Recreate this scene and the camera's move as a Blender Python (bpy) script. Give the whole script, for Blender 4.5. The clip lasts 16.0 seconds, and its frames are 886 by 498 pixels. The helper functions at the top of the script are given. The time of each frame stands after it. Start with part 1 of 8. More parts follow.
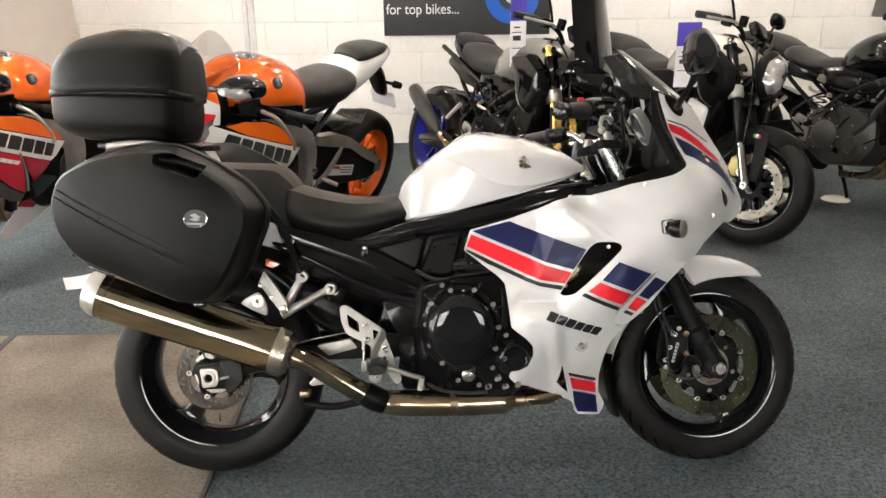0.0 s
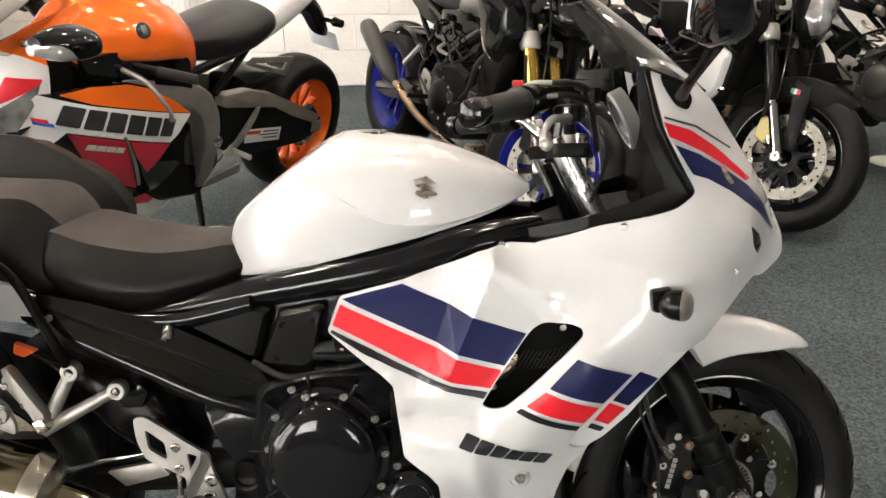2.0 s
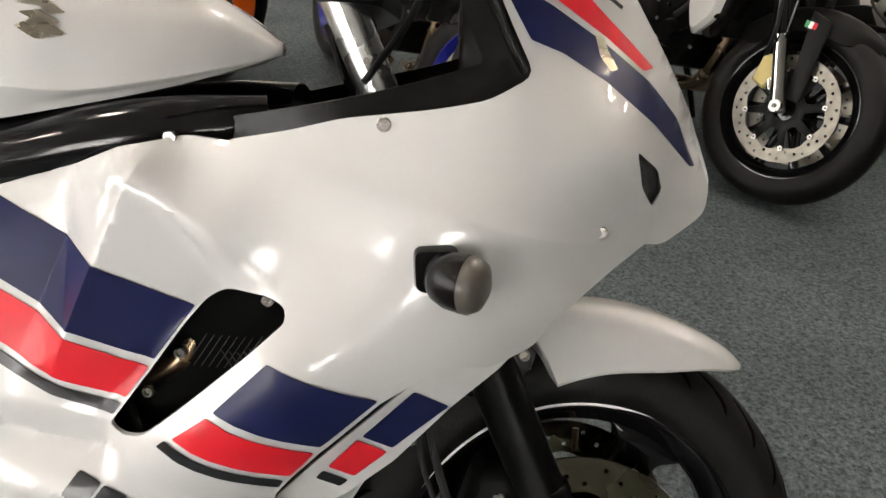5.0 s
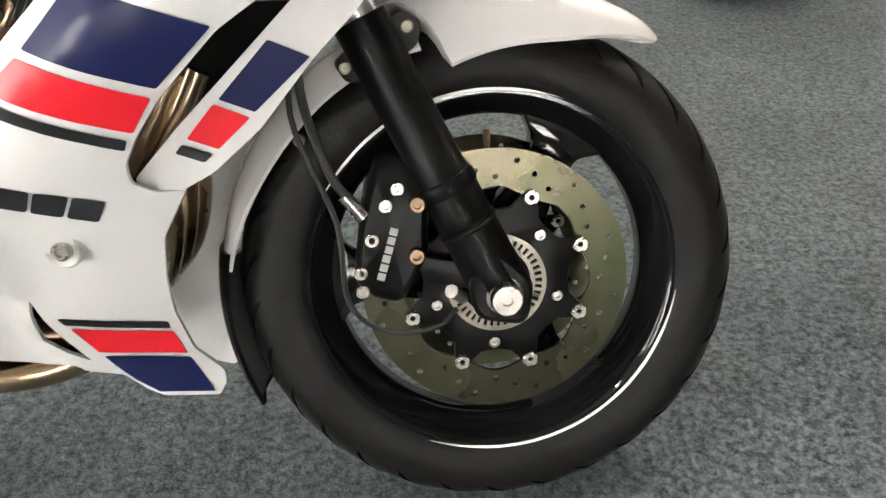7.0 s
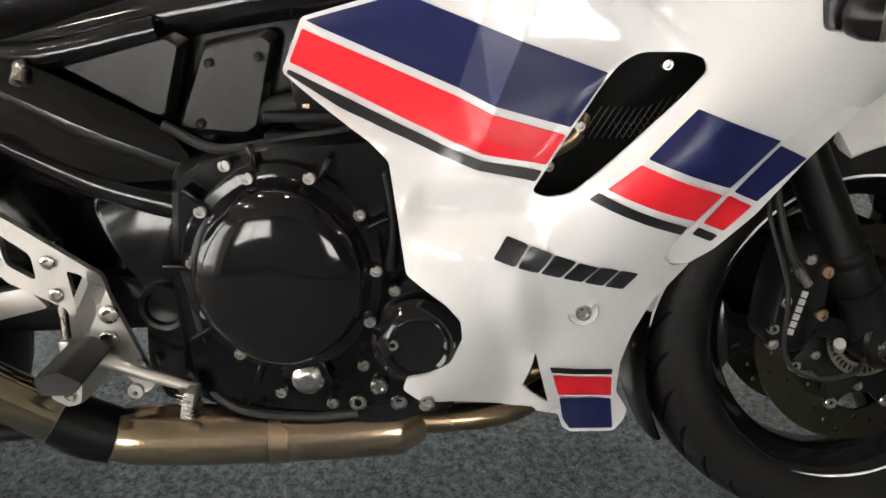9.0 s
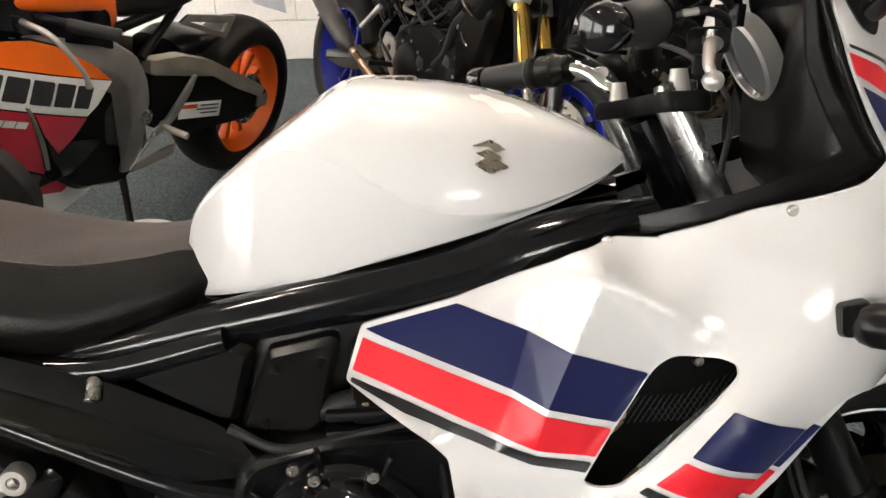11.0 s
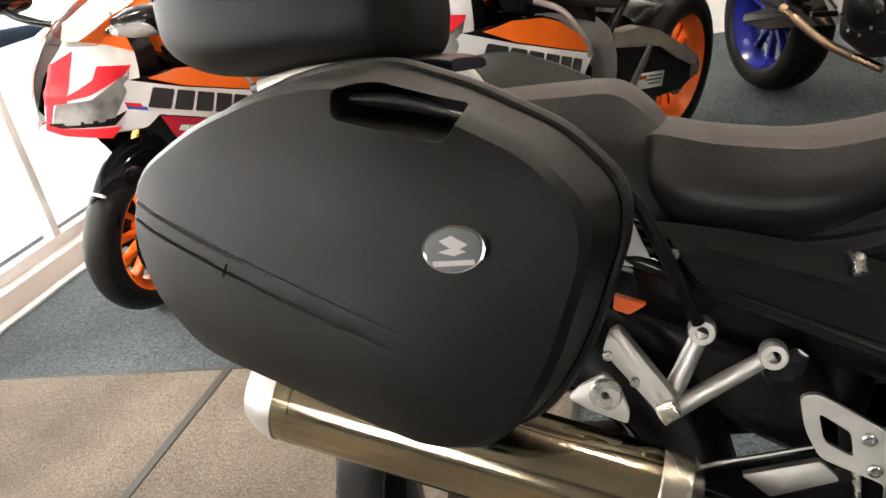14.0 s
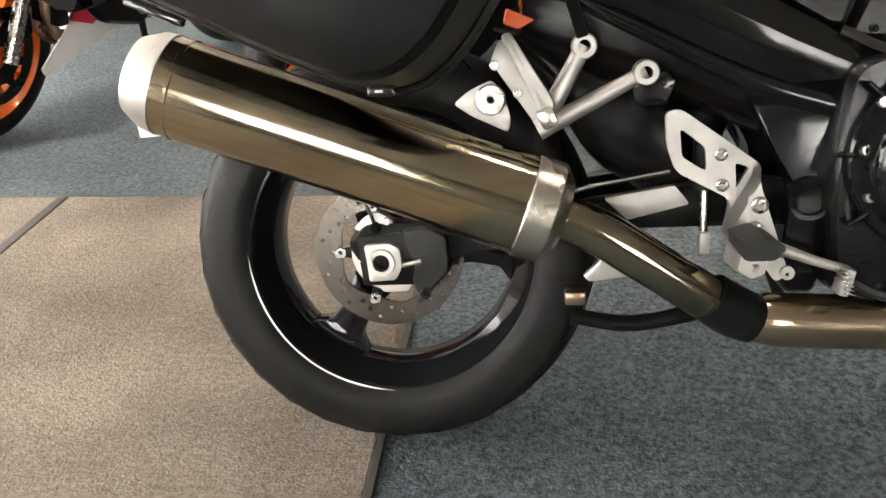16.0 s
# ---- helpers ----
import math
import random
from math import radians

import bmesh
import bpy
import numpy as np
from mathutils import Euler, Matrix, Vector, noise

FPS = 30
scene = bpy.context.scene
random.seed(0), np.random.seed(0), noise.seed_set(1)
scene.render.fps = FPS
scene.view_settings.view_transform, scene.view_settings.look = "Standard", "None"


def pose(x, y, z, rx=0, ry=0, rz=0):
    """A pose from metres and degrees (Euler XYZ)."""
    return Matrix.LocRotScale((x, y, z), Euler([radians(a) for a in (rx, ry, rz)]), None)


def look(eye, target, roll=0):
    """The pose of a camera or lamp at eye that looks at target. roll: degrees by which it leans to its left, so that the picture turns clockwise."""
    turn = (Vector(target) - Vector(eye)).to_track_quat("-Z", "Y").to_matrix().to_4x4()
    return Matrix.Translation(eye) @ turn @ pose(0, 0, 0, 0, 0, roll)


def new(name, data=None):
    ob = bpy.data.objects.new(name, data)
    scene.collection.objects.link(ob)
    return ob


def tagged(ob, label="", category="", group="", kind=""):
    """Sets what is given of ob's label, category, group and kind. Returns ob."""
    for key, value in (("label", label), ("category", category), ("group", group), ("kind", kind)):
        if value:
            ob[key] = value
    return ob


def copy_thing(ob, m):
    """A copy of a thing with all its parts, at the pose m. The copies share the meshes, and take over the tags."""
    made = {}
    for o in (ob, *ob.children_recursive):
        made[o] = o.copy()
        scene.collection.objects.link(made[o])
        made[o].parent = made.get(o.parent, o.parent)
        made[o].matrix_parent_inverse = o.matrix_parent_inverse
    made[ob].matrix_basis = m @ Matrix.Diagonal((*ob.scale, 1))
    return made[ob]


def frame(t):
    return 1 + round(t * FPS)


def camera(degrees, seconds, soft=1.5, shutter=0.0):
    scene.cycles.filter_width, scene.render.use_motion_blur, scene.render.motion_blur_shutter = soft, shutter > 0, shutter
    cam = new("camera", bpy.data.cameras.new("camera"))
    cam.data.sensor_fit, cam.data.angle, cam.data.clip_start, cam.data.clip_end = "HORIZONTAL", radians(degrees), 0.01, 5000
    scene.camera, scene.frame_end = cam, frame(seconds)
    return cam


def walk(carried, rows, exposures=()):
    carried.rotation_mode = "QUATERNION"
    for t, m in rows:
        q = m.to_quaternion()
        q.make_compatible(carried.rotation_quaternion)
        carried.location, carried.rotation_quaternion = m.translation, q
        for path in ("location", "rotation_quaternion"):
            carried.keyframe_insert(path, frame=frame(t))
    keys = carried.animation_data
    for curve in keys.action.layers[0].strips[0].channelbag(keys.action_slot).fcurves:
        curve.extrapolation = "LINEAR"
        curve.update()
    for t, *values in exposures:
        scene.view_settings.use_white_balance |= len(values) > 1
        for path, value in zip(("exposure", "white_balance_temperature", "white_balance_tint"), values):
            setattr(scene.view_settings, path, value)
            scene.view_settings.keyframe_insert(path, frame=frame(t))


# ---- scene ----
cam = camera(55.7, 16.0)
PATH = [
    (0, (0.013, -0.403, 1.488), (0.017, 1.475, 0.8), -0.6),
    (0.5, (0.107, -0.237, 1.476), (0.087, 1.628, 0.754), -0.3),
    (1, (0.18, -0.013, 1.457), (0.138, 1.835, 0.693), -0.5),
    (1.5, (0.213, 0.308, 1.445), (0.177, 2.135, 0.632), -1.5),
    (2, (0.302, 0.558, 1.423), (0.266, 2.363, 0.562), -1.2),
    (2.5, (0.405, 0.782, 1.395), (0.346, 2.559, 0.478), 1.7),
    (3, (0.441, 0.98, 1.352), (0.433, 2.746, 0.414), 6.1),
    (3.2, (0.456, 1.069, 1.339), (0.486, 2.846, 0.422), 7.7),
    (5.3, (0.689, 1.142, 1.07), (0.6, 2.874, 0.075), 3.4),
    (5.5, (0.703, 1.137, 1.04), (0.624, 2.858, 0.023), 2.4),
    (6, (0.75, 1.115, 0.957), (0.696, 2.814, -0.096), -0.0),
    (6.5, (0.792, 1.096, 0.883), (0.736, 2.76, -0.226), -1.2),
    (7, (0.796, 1.087, 0.858), (0.728, 2.727, -0.285), -1.8),
    (7.5, (0.777, 1.081, 0.879), (0.679, 2.718, -0.266), -1.0),
    (8, (0.593, 1.021, 0.941), (0.474, 2.691, -0.154), -0.5),
    (8.5, (0.364, 0.975, 0.978), (0.285, 2.647, -0.116), -1.4),
    (9, (0.25, 0.951, 0.995), (0.239, 2.637, -0.08), -0.4),
    (9.2, (0.229, 0.951, 0.998), (0.235, 2.643, -0.068), 0.1),
    (11.3, (0.105, 1.039, 1.243), (0.242, 2.828, 0.359), -0.3),
    (11.5, (0.086, 1.062, 1.238), (0.128, 2.848, 0.338), -1.5),
    (12, (0.037, 1.101, 1.228), (-0.216, 2.856, 0.303), -4.8),
    (12.5, (-0.019, 1.104, 1.219), (-0.581, 2.789, 0.3), -8.3),
    (13, (-0.107, 1.054, 1.194), (-0.886, 2.659, 0.288), -10.7),
    (13.5, (-0.242, 0.954, 1.179), (-1.013, 2.581, 0.309), -12.3),
    (14, (-0.364, 0.873, 1.169), (-0.964, 2.606, 0.371), -13.0),
    (14.5, (-0.39, 0.809, 1.147), (-0.851, 2.613, 0.419), -12.4),
    (15, (-0.379, 0.728, 1.073), (-0.778, 2.538, 0.322), -10.4),
    (15.5, (-0.416, 0.702, 0.963), (-0.714, 2.482, 0.101), -7.3),
    (16, (-0.443, 0.696, 0.884), (-0.659, 2.457, -0.038), -3.2),
]
EXPOSURES = [(0, 0.32), (1.0, 0.4), (2.0, 0.48), (2.5, 0.34), (3.2, 0.32), (5.3, 0.14), (6.0, 0.5), (6.5, 0.78), (7.2, 1.08), (7.7, 0.86), (8.3, 0.48), (9.2, 0.42), (11.3, 0.38), (12.5, 0.7), (13.0, 1.12), (13.5, 1.3), (13.8, 0.95), (14.1, 0.46), (14.5, 0.47), (15.2, 0.6), (16.0, 0.7)]
walk(cam, [(t, look(eye, target, roll)) for t, eye, target, roll in PATH], EXPOSURES)

# ---- world, sun, large lights ----
world = bpy.data.worlds.new("daylight")
scene.world = world
world.use_nodes = True
_sky = world.node_tree.nodes.new("ShaderNodeTexSky")
_sky.sky_type, _sky.sun_disc = "NISHITA", False
_sky.sun_elevation, _sky.sun_rotation = radians(38), radians(215)
world.node_tree.links.new(_sky.outputs[0], world.node_tree.nodes["Background"].inputs[0])
world.node_tree.nodes["Background"].inputs[1].default_value = 0.12
_sun = new("sun", bpy.data.lights.new("sun", "SUN"))
_sun.data.energy, _sun.data.angle, _sun.data.color = 2.0, radians(8), (1.0, 0.95, 0.88)
_sun.matrix_world = look((-8, -10, 9), (0, 0, 0))


def window_light(name, centre, target, sx, sy, energy, colour):
    ob = new(name, bpy.data.lights.new(name, "AREA"))
    ob.data.shape, ob.data.size, ob.data.size_y = "RECTANGLE", sx, sy
    ob.data.energy, ob.data.color = energy, colour
    ob.matrix_world = look(centre, target)
    return ob


# Area lamps added at the window walls to top up daylight on the motorcycles.
window_light("window_daylight", (-3.06, 1.1, 1.2), (0, 1.1, 0.9), 7.0, 2.2, 45, (1.0, 0.94, 0.86))
window_light("front_daylight", (-1.8, -3.56, 1.72), (-1.8, 0, 1.2), 1.5, 1.35, 42, (1.0, 0.94, 0.86))
window_light("side_daylight", (2.2, -3.56, 1.65), (2.2, 0, 1.2), 1.3, 1.25, 36, (1.0, 0.94, 0.86))


# ---- materials ----
def material(name, colour, rough=0.5, metal=0.0, coat=0.0, vary=0.06, scale=8.0, bump=0.0, bump_scale=200.0, colour2=None,
             fine=0.0, transmission=0.0, emit=0.0, rough_vary=0.08, aniso=None, spec=0.5, vary_object=0.0, fleck=0.0):
    """A node material: base colour broken up by two sizes of noise, roughness wear and fine relief."""
    m = bpy.data.materials.new(name)
    m.use_nodes = True
    n, l = m.node_tree.nodes, m.node_tree.links
    b = n["Principled BSDF"]
    b.inputs["Metallic"].default_value = metal
    b.inputs["Coat Weight"].default_value = coat
    b.inputs["Coat Roughness"].default_value = 0.04
    b.inputs["Transmission Weight"].default_value = transmission
    b.inputs["Specular IOR Level"].default_value = spec
    tc = n.new("ShaderNodeTexCoord")
    co = tc.outputs["Object"]
    if aniso:
        mp = n.new("ShaderNodeMapping")
        mp.inputs["Scale"].default_value = aniso
        l.new(co, mp.inputs[0])
        co = mp.outputs[0]
    big = n.new("ShaderNodeTexNoise")
    big.inputs["Scale"].default_value, big.inputs["Detail"].default_value = scale, 5
    l.new(co, big.inputs["Vector"])
    small = n.new("ShaderNodeTexNoise")
    small.inputs["Scale"].default_value, small.inputs["Detail"].default_value = bump_scale, 3
    l.new(co, small.inputs["Vector"])
    c2 = colour2 or tuple(max(0.0, v * (1 - 3 * vary)) for v in colour)
    ramp = n.new("ShaderNodeMix")
    ramp.data_type = "RGBA"
    ramp.inputs["A"].default_value, ramp.inputs["B"].default_value = (*colour, 1), (*c2, 1)
    rng = n.new("ShaderNodeMapRange")
    rng.inputs["From Min"].default_value, rng.inputs["From Max"].default_value = 0.35, 0.75
    l.new(big.outputs[0], rng.inputs[0])
    l.new(rng.outputs[0], ramp.inputs["Factor"])
    out = ramp.outputs["Result"]
    if fine:
        mix = n.new("ShaderNodeMix")
        mix.data_type, mix.blend_type = "RGBA", "MULTIPLY"
        mix.inputs["Factor"].default_value = 1.0
        fr = n.new("ShaderNodeMapRange")
        fr.inputs["From Min"].default_value, fr.inputs["From Max"].default_value = 0.36, 0.64
        fr.inputs["To Min"].default_value, fr.inputs["To Max"].default_value = 1 - fine, 1 + fine
        src = small
        if fleck:
            src = n.new("ShaderNodeTexNoise")
            src.inputs["Scale"].default_value, src.inputs["Detail"].default_value, src.inputs["Roughness"].default_value = fleck, 6, 0.75
            l.new(co, src.inputs["Vector"])
        l.new(src.outputs[0], fr.inputs[0])
        l.new(out, mix.inputs["A"])
        l.new(fr.outputs[0], mix.inputs["B"])
        out = mix.outputs["Result"]
    if vary_object:
        info = n.new("ShaderNodeObjectInfo")
        orr = n.new("ShaderNodeMapRange")
        orr.inputs["To Min"].default_value, orr.inputs["To Max"].default_value = 1 - vary_object, 1 + vary_object * 0.4
        l.new(info.outputs["Random"], orr.inputs[0])
        mo = n.new("ShaderNodeMix")
        mo.data_type, mo.blend_type = "RGBA", "MULTIPLY"
        mo.inputs["Factor"].default_value = 1.0
        l.new(out, mo.inputs["A"])
        l.new(orr.outputs[0], mo.inputs["B"])
        out = mo.outputs["Result"]
    l.new(out, b.inputs["Base Color"])
    rr = n.new("ShaderNodeMapRange")
    rr.inputs["To Min"].default_value, rr.inputs["To Max"].default_value = max(0.02, rough - rough_vary), min(1, rough + rough_vary)
    l.new(big.outputs[0], rr.inputs[0])
    l.new(rr.outputs[0], b.inputs["Roughness"])
    if bump:
        bp = n.new("ShaderNodeBump")
        bp.inputs["Strength"].default_value, bp.inputs["Distance"].default_value = 1.0, bump
        l.new(small.outputs[0], bp.inputs["Height"])
        l.new(bp.outputs[0], b.inputs["Normal"])
    if emit:
        b.inputs["Emission Color"].default_value = (*colour, 1)
        b.inputs["Emission Strength"].default_value = emit
    return m


PEARL = material("pearl_white_paint", (0.62, 0.617, 0.61), 0.26, coat=1.0, vary=0.012, scale=3, rough_vary=0.04)
NAVY = material("navy_vinyl", (0.009, 0.012, 0.060), 0.3, coat=0.06, spec=0.3, vary=0.03, scale=20, rough_vary=0.01)
RED = material("red_vinyl", (0.72, 0.018, 0.03), 0.32, coat=0.1, spec=0.35, vary=0.03, scale=20, rough_vary=0.01)
DECAL_BLACK = material("black_vinyl", (0.012, 0.012, 0.014), 0.3, coat=0.3)
GLOSS_BLACK = material("gloss_black_paint", (0.005, 0.005, 0.0055), 0.09, coat=0.0, spec=0.42, vary=0.05, scale=12, rough_vary=0.04)
SATIN_BLACK = material("satin_black_metal", (0.005, 0.005, 0.005), 0.32, spec=0.11, rough_vary=0.03, vary=0.1, scale=15, bump=0.0002, bump_scale=350)
CAST_BLACK = material("black_cast_engine", (0.0035, 0.0035, 0.0037), 0.2, spec=0.2, vary=0.2, scale=30, bump=0.0003, bump_scale=140)
FRAME_BLACK = material("frame_black", (0.0045, 0.0045, 0.005), 0.13, coat=0.0, spec=0.42, rough_vary=0.03, vary=0.1, scale=10)
TRIM = material("dark_plastic", (0.005, 0.0046, 0.0042), 0.22, spec=0.2, vary=0.08, scale=9, bump=0.0002, bump_scale=700)
CASE = material("case_plastic", (0.004, 0.0036, 0.0032), 0.4, spec=0.19, vary=0.05, scale=6, bump=0.0004, bump_scale=900, rough_vary=0.05)
CASE_GLOSS = material("case_gloss_insert", (0.010, 0.010, 0.010), 0.14, coat=0.4)
VINYL = material("seat_vinyl", (0.007, 0.0063, 0.0058), 0.34, spec=0.3, vary=0.08, scale=7, bump=0.0006, bump_scale=420)
VINYL_TOP = material("seat_vinyl_grain", (0.034, 0.027, 0.023), 0.6, spec=0.35, vary=0.08, scale=9, bump=0.0009, bump_scale=330)
RUBBER = material("tyre_rubber", (0.0075, 0.0068, 0.0063), 0.46, spec=0.17, vary=0.15, scale=14, bump=0.0004, bump_scale=260, fine=0.12)
RUBBER_SOFT = material("grip_rubber", (0.012, 0.012, 0.012), 0.5, spec=0.3, bump=0.0005, bump_scale=500)
# The darker second tone, stretched lengthwise, paints in dark reflected bands.
TITAN = material("smoked_steel", (0.44, 0.37, 0.25), 0.12, metal=1.0, vary=0.14, scale=3, colour2=(0.17, 0.145, 0.11), aniso=(0.6, 6, 6), rough_vary=0.05)
BRUSHED = material("brushed_steel", (0.62, 0.57, 0.48), 0.27, metal=1.0, vary=0.1, scale=5, bump=0.0002, bump_scale=400)
BRONZE = material("bronzed_collector", (0.55, 0.43, 0.29), 0.2, metal=1.0, vary=0.14, scale=6, colour2=(0.30, 0.23, 0.17))
BURNT = material("heat_tinted_steel", (0.42, 0.30, 0.19), 0.28, metal=1.0, vary=0.15, scale=7, colour2=(0.22, 0.17, 0.13))
ALU = material("cast_aluminium", (0.45, 0.435, 0.405), 0.42, metal=0.85, vary=0.1, scale=14, bump=0.0003, bump_scale=500)
CHROME = material("chrome", (0.82, 0.82, 0.80), 0.09, metal=1.0, vary=0.04)
BOLT = material("zinc_bolt", (0.46, 0.44, 0.41), 0.27, metal=1.0, vary=0.12, scale=60)
BRASS = material("copper_bolt", (0.22, 0.15, 0.10), 0.38, metal=1.0)
# The greenish second tone paints a reflection into the disc's colour.
DISC = material("brake_disc_steel", (0.056, 0.049, 0.035), 0.28, metal=1.0, vary=0.16, scale=9, colour2=(0.042, 0.050, 0.026))
DISC_REAR = material("rear_disc_steel", (0.10, 0.09, 0.078), 0.24, metal=1.0, vary=0.12, scale=20)
DISC_BRIGHT = material("bright_disc_steel", (0.20, 0.185, 0.155), 0.34, metal=1.0, vary=0.1, scale=30)
REFLECT = material("reflective_tape", (0.86, 0.86, 0.85), 0.35)
GREY_MARK = material("grey_print", (0.30, 0.29, 0.28), 0.5)
WHITE_MARK = material("white_print", (0.75, 0.75, 0.74), 0.45)
# Near-black paints in the shade of holes, slots and grooves; also a black plug.
HOLE = material("hole_shade_black", (0.002, 0.002, 0.002), 0.9, spec=0.05)
GOLD = material("gold_anodised", (0.80, 0.50, 0.12), 0.22, metal=1.0, vary=0.06)
SCREEN_BLACK = material("black_screen", (0.006, 0.006, 0.007), 0.05, coat=0.3, vary=0.05, scale=6)
VINYL_BLACK = material("black_vinyl", (0.011, 0.011, 0.012), 0.52, spec=0.35, vary=0.1, scale=10, bump=0.0006, bump_scale=300)
COVER_BLACK = material("cover_black", (0.0036, 0.0033, 0.003), 0.15, spec=0.42, vary=0.08, scale=10, rough_vary=0.03)
STANCHION = material("hard_chrome", (0.80, 0.80, 0.79), 0.26, metal=1.0, vary=0.04)
SMOKE = material("smoked_screen", (0.05, 0.05, 0.05), 0.06, coat=0.5, spec=0.6)
# Opaque: pale and dark mottling painted in for reflections inside clear lamp glass.
LENS_CLEAR = material("mottled_lens", (0.62, 0.62, 0.61), 0.08, metal=0.6, coat=0.8, vary=0.1, scale=14, colour2=(0.10, 0.10, 0.10))
LENS_DARK = material("smoked_lens", (0.09, 0.08, 0.07), 0.3, coat=0.5)
LENS_RED = material("red_lens", (0.55, 0.02, 0.02), 0.15, coat=0.6)
AMBER = material("amber_lens", (0.8, 0.12, 0.02), 0.2, coat=0.5)
ORANGE = material("orange_paint", (0.88, 0.150, 0.010), 0.2, coat=0.7, vary=0.03, scale=5)
CRIMSON = material("crimson_paint", (0.50, 0.012, 0.035), 0.22, coat=0.7, vary=0.03, scale=5)
WHITE_PAINT = material("white_paint", (0.78, 0.78, 0.77), 0.22, coat=0.6, vary=0.02)
DARK_CAST = material("dark_cast_metal", (0.06, 0.058, 0.055), 0.35, metal=0.4, vary=0.1, scale=12)
EMBLEM = material("bright_emblem", (0.62, 0.56, 0.46), 0.28, metal=0.9, vary=0.1, scale=60)
GREY_CAST = material("grey_cast_frame", (0.24, 0.23, 0.22), 0.42, metal=0.5, vary=0.08, scale=10)
ARM_GOLD = material("champagne_swingarm", (0.52, 0.47, 0.39), 0.34, metal=0.7, vary=0.1, scale=8)
BLUE_RIM = material("blue_rim_paint", (0.012, 0.018, 0.24), 0.25, coat=0.4)
SILVER = material("grey_tank_paint", (0.20, 0.20, 0.185), 0.3, metal=0.4, coat=0.5)
CREAM = material("pearl_cream_paint", (0.66, 0.64, 0.56), 0.25, coat=0.6)
CARD_BLUE = material("violet_card", (0.07, 0.045, 0.42), 0.4)
CARD_WHITE = material("white_card", (0.80, 0.80, 0.82), 0.5)
INK = material("black_ink", (0.02, 0.02, 0.022), 0.5)
SIGN_BLUE = material("sign_blue", (0.015, 0.12, 0.55), 0.4)
SIGN_DARK = material("sign_charcoal", (0.035, 0.036, 0.038), 0.42)
GREEN = material("flag_green", (0.02, 0.30, 0.09), 0.4)
YELLOW_TAG = material("yellow_caliper", (0.62, 0.52, 0.18), 0.4)
BLOCK_PAINT = material("painted_blockwork", (0.88, 0.865, 0.83), 0.55, vary=0.025, scale=3, bump=0.0025, bump_scale=90, fine=0.03, vary_object=0.015)
MORTAR = material("painted_mortar", (0.82, 0.80, 0.765), 0.7, bump=0.002, bump_scale=120)
# For unseen walls; kept dark so gloss black parts reflect a dim room.
PLAIN_WALL = material("grey_painted_wall", (0.15, 0.14, 0.13), 0.7, vary=0.04, scale=2)
WALL_PAINT = material("painted_plaster", (0.76, 0.70, 0.64), 0.6, vary=0.02, scale=2, bump=0.0008, bump_scale=160)
# Unseen ceiling, greyed in colour to keep reflections in black parts dim.
CEIL = material("ceiling_tile", (0.40, 0.385, 0.36), 0.8, vary=0.03, bump=0.001, bump_scale=160)
FRAME_WHITE = material("white_window_frame", (0.75, 0.75, 0.74), 0.35)
CARPET = material("blue_grey_carpet", (0.082, 0.098, 0.105), 0.95, vary=0.10, scale=2.2, bump=0.004, bump_scale=230, fine=0.62, spec=0.1, fleck=95)
MAT = material("brown_entrance_mat", (0.184, 0.156, 0.125), 0.95, vary=0.16, scale=3, bump=0.005, bump_scale=200, fine=0.30, spec=0.1, fleck=85)
EDGING = material("mat_edging_strip", (0.035, 0.033, 0.03), 0.6)
ASPHALT = material("outdoor_asphalt", (0.055, 0.055, 0.055), 0.9, bump=0.004, bump_scale=80, fine=0.3)
LAMP = material("lamp_diffuser", (1.0, 0.87, 0.74), 0.5, emit=235.0)
BRIGHT_DAY = material("hazy_daylight", (1.0, 0.98, 0.95), 0.9, emit=6.0)
CAR_PAINT = material("dark_car_paint", (0.02, 0.021, 0.024), 0.2, coat=0.6)


def glass(name, tint=(1, 1, 1), rough=0.0):
    m = bpy.data.materials.new(name)
    m.use_nodes = True
    b = m.node_tree.nodes["Principled BSDF"]
    b.inputs["Base Color"].default_value = (*tint, 1)
    b.inputs["Transmission Weight"].default_value = 1.0
    b.inputs["Roughness"].default_value = rough
    b.inputs["IOR"].default_value = 1.15
    return m


GLASS = glass("window_glass")
SCREEN_CLEAR = glass("clear_screen", (0.80, 0.78, 0.75), 0.02)
SCREEN_TINT = material("tinted_screen", (0.035, 0.033, 0.030), 0.10, transmission=0.4, coat=0.3, vary=0.05, scale=6)


# ---- mesh helpers ----
def part(name, bm, mat, parent=None, label="", m=None, flat=False, angle=38, kind="", fix=True):
    """Links a bmesh as one mesh object, under a thing or a part."""
    if fix:
        bmesh.ops.recalc_face_normals(bm, faces=bm.faces[:])
    me = bpy.data.meshes.new(name)
    bm.to_mesh(me)
    bm.free()
    me.materials.append(mat)
    if not flat:
        me.shade_smooth()
        me.set_sharp_from_angle(angle=radians(angle))
    ob = new(name, me)
    if parent is not None:
        ob.parent = parent
    if m is not None:
        ob.matrix_basis = m
    return tagged(ob, label=label, kind=kind)


def again(ob, m, parent=None):
    """Another object on the same mesh."""
    o = ob.copy()
    scene.collection.objects.link(o)
    o.parent = ob.parent if parent is None else parent
    o.matrix_basis = m
    return o


def thing(name, m, label, category, group=""):
    ob = new(name)
    ob.empty_display_size = 0.1
    ob.matrix_basis = m
    return tagged(ob, label, category, group)


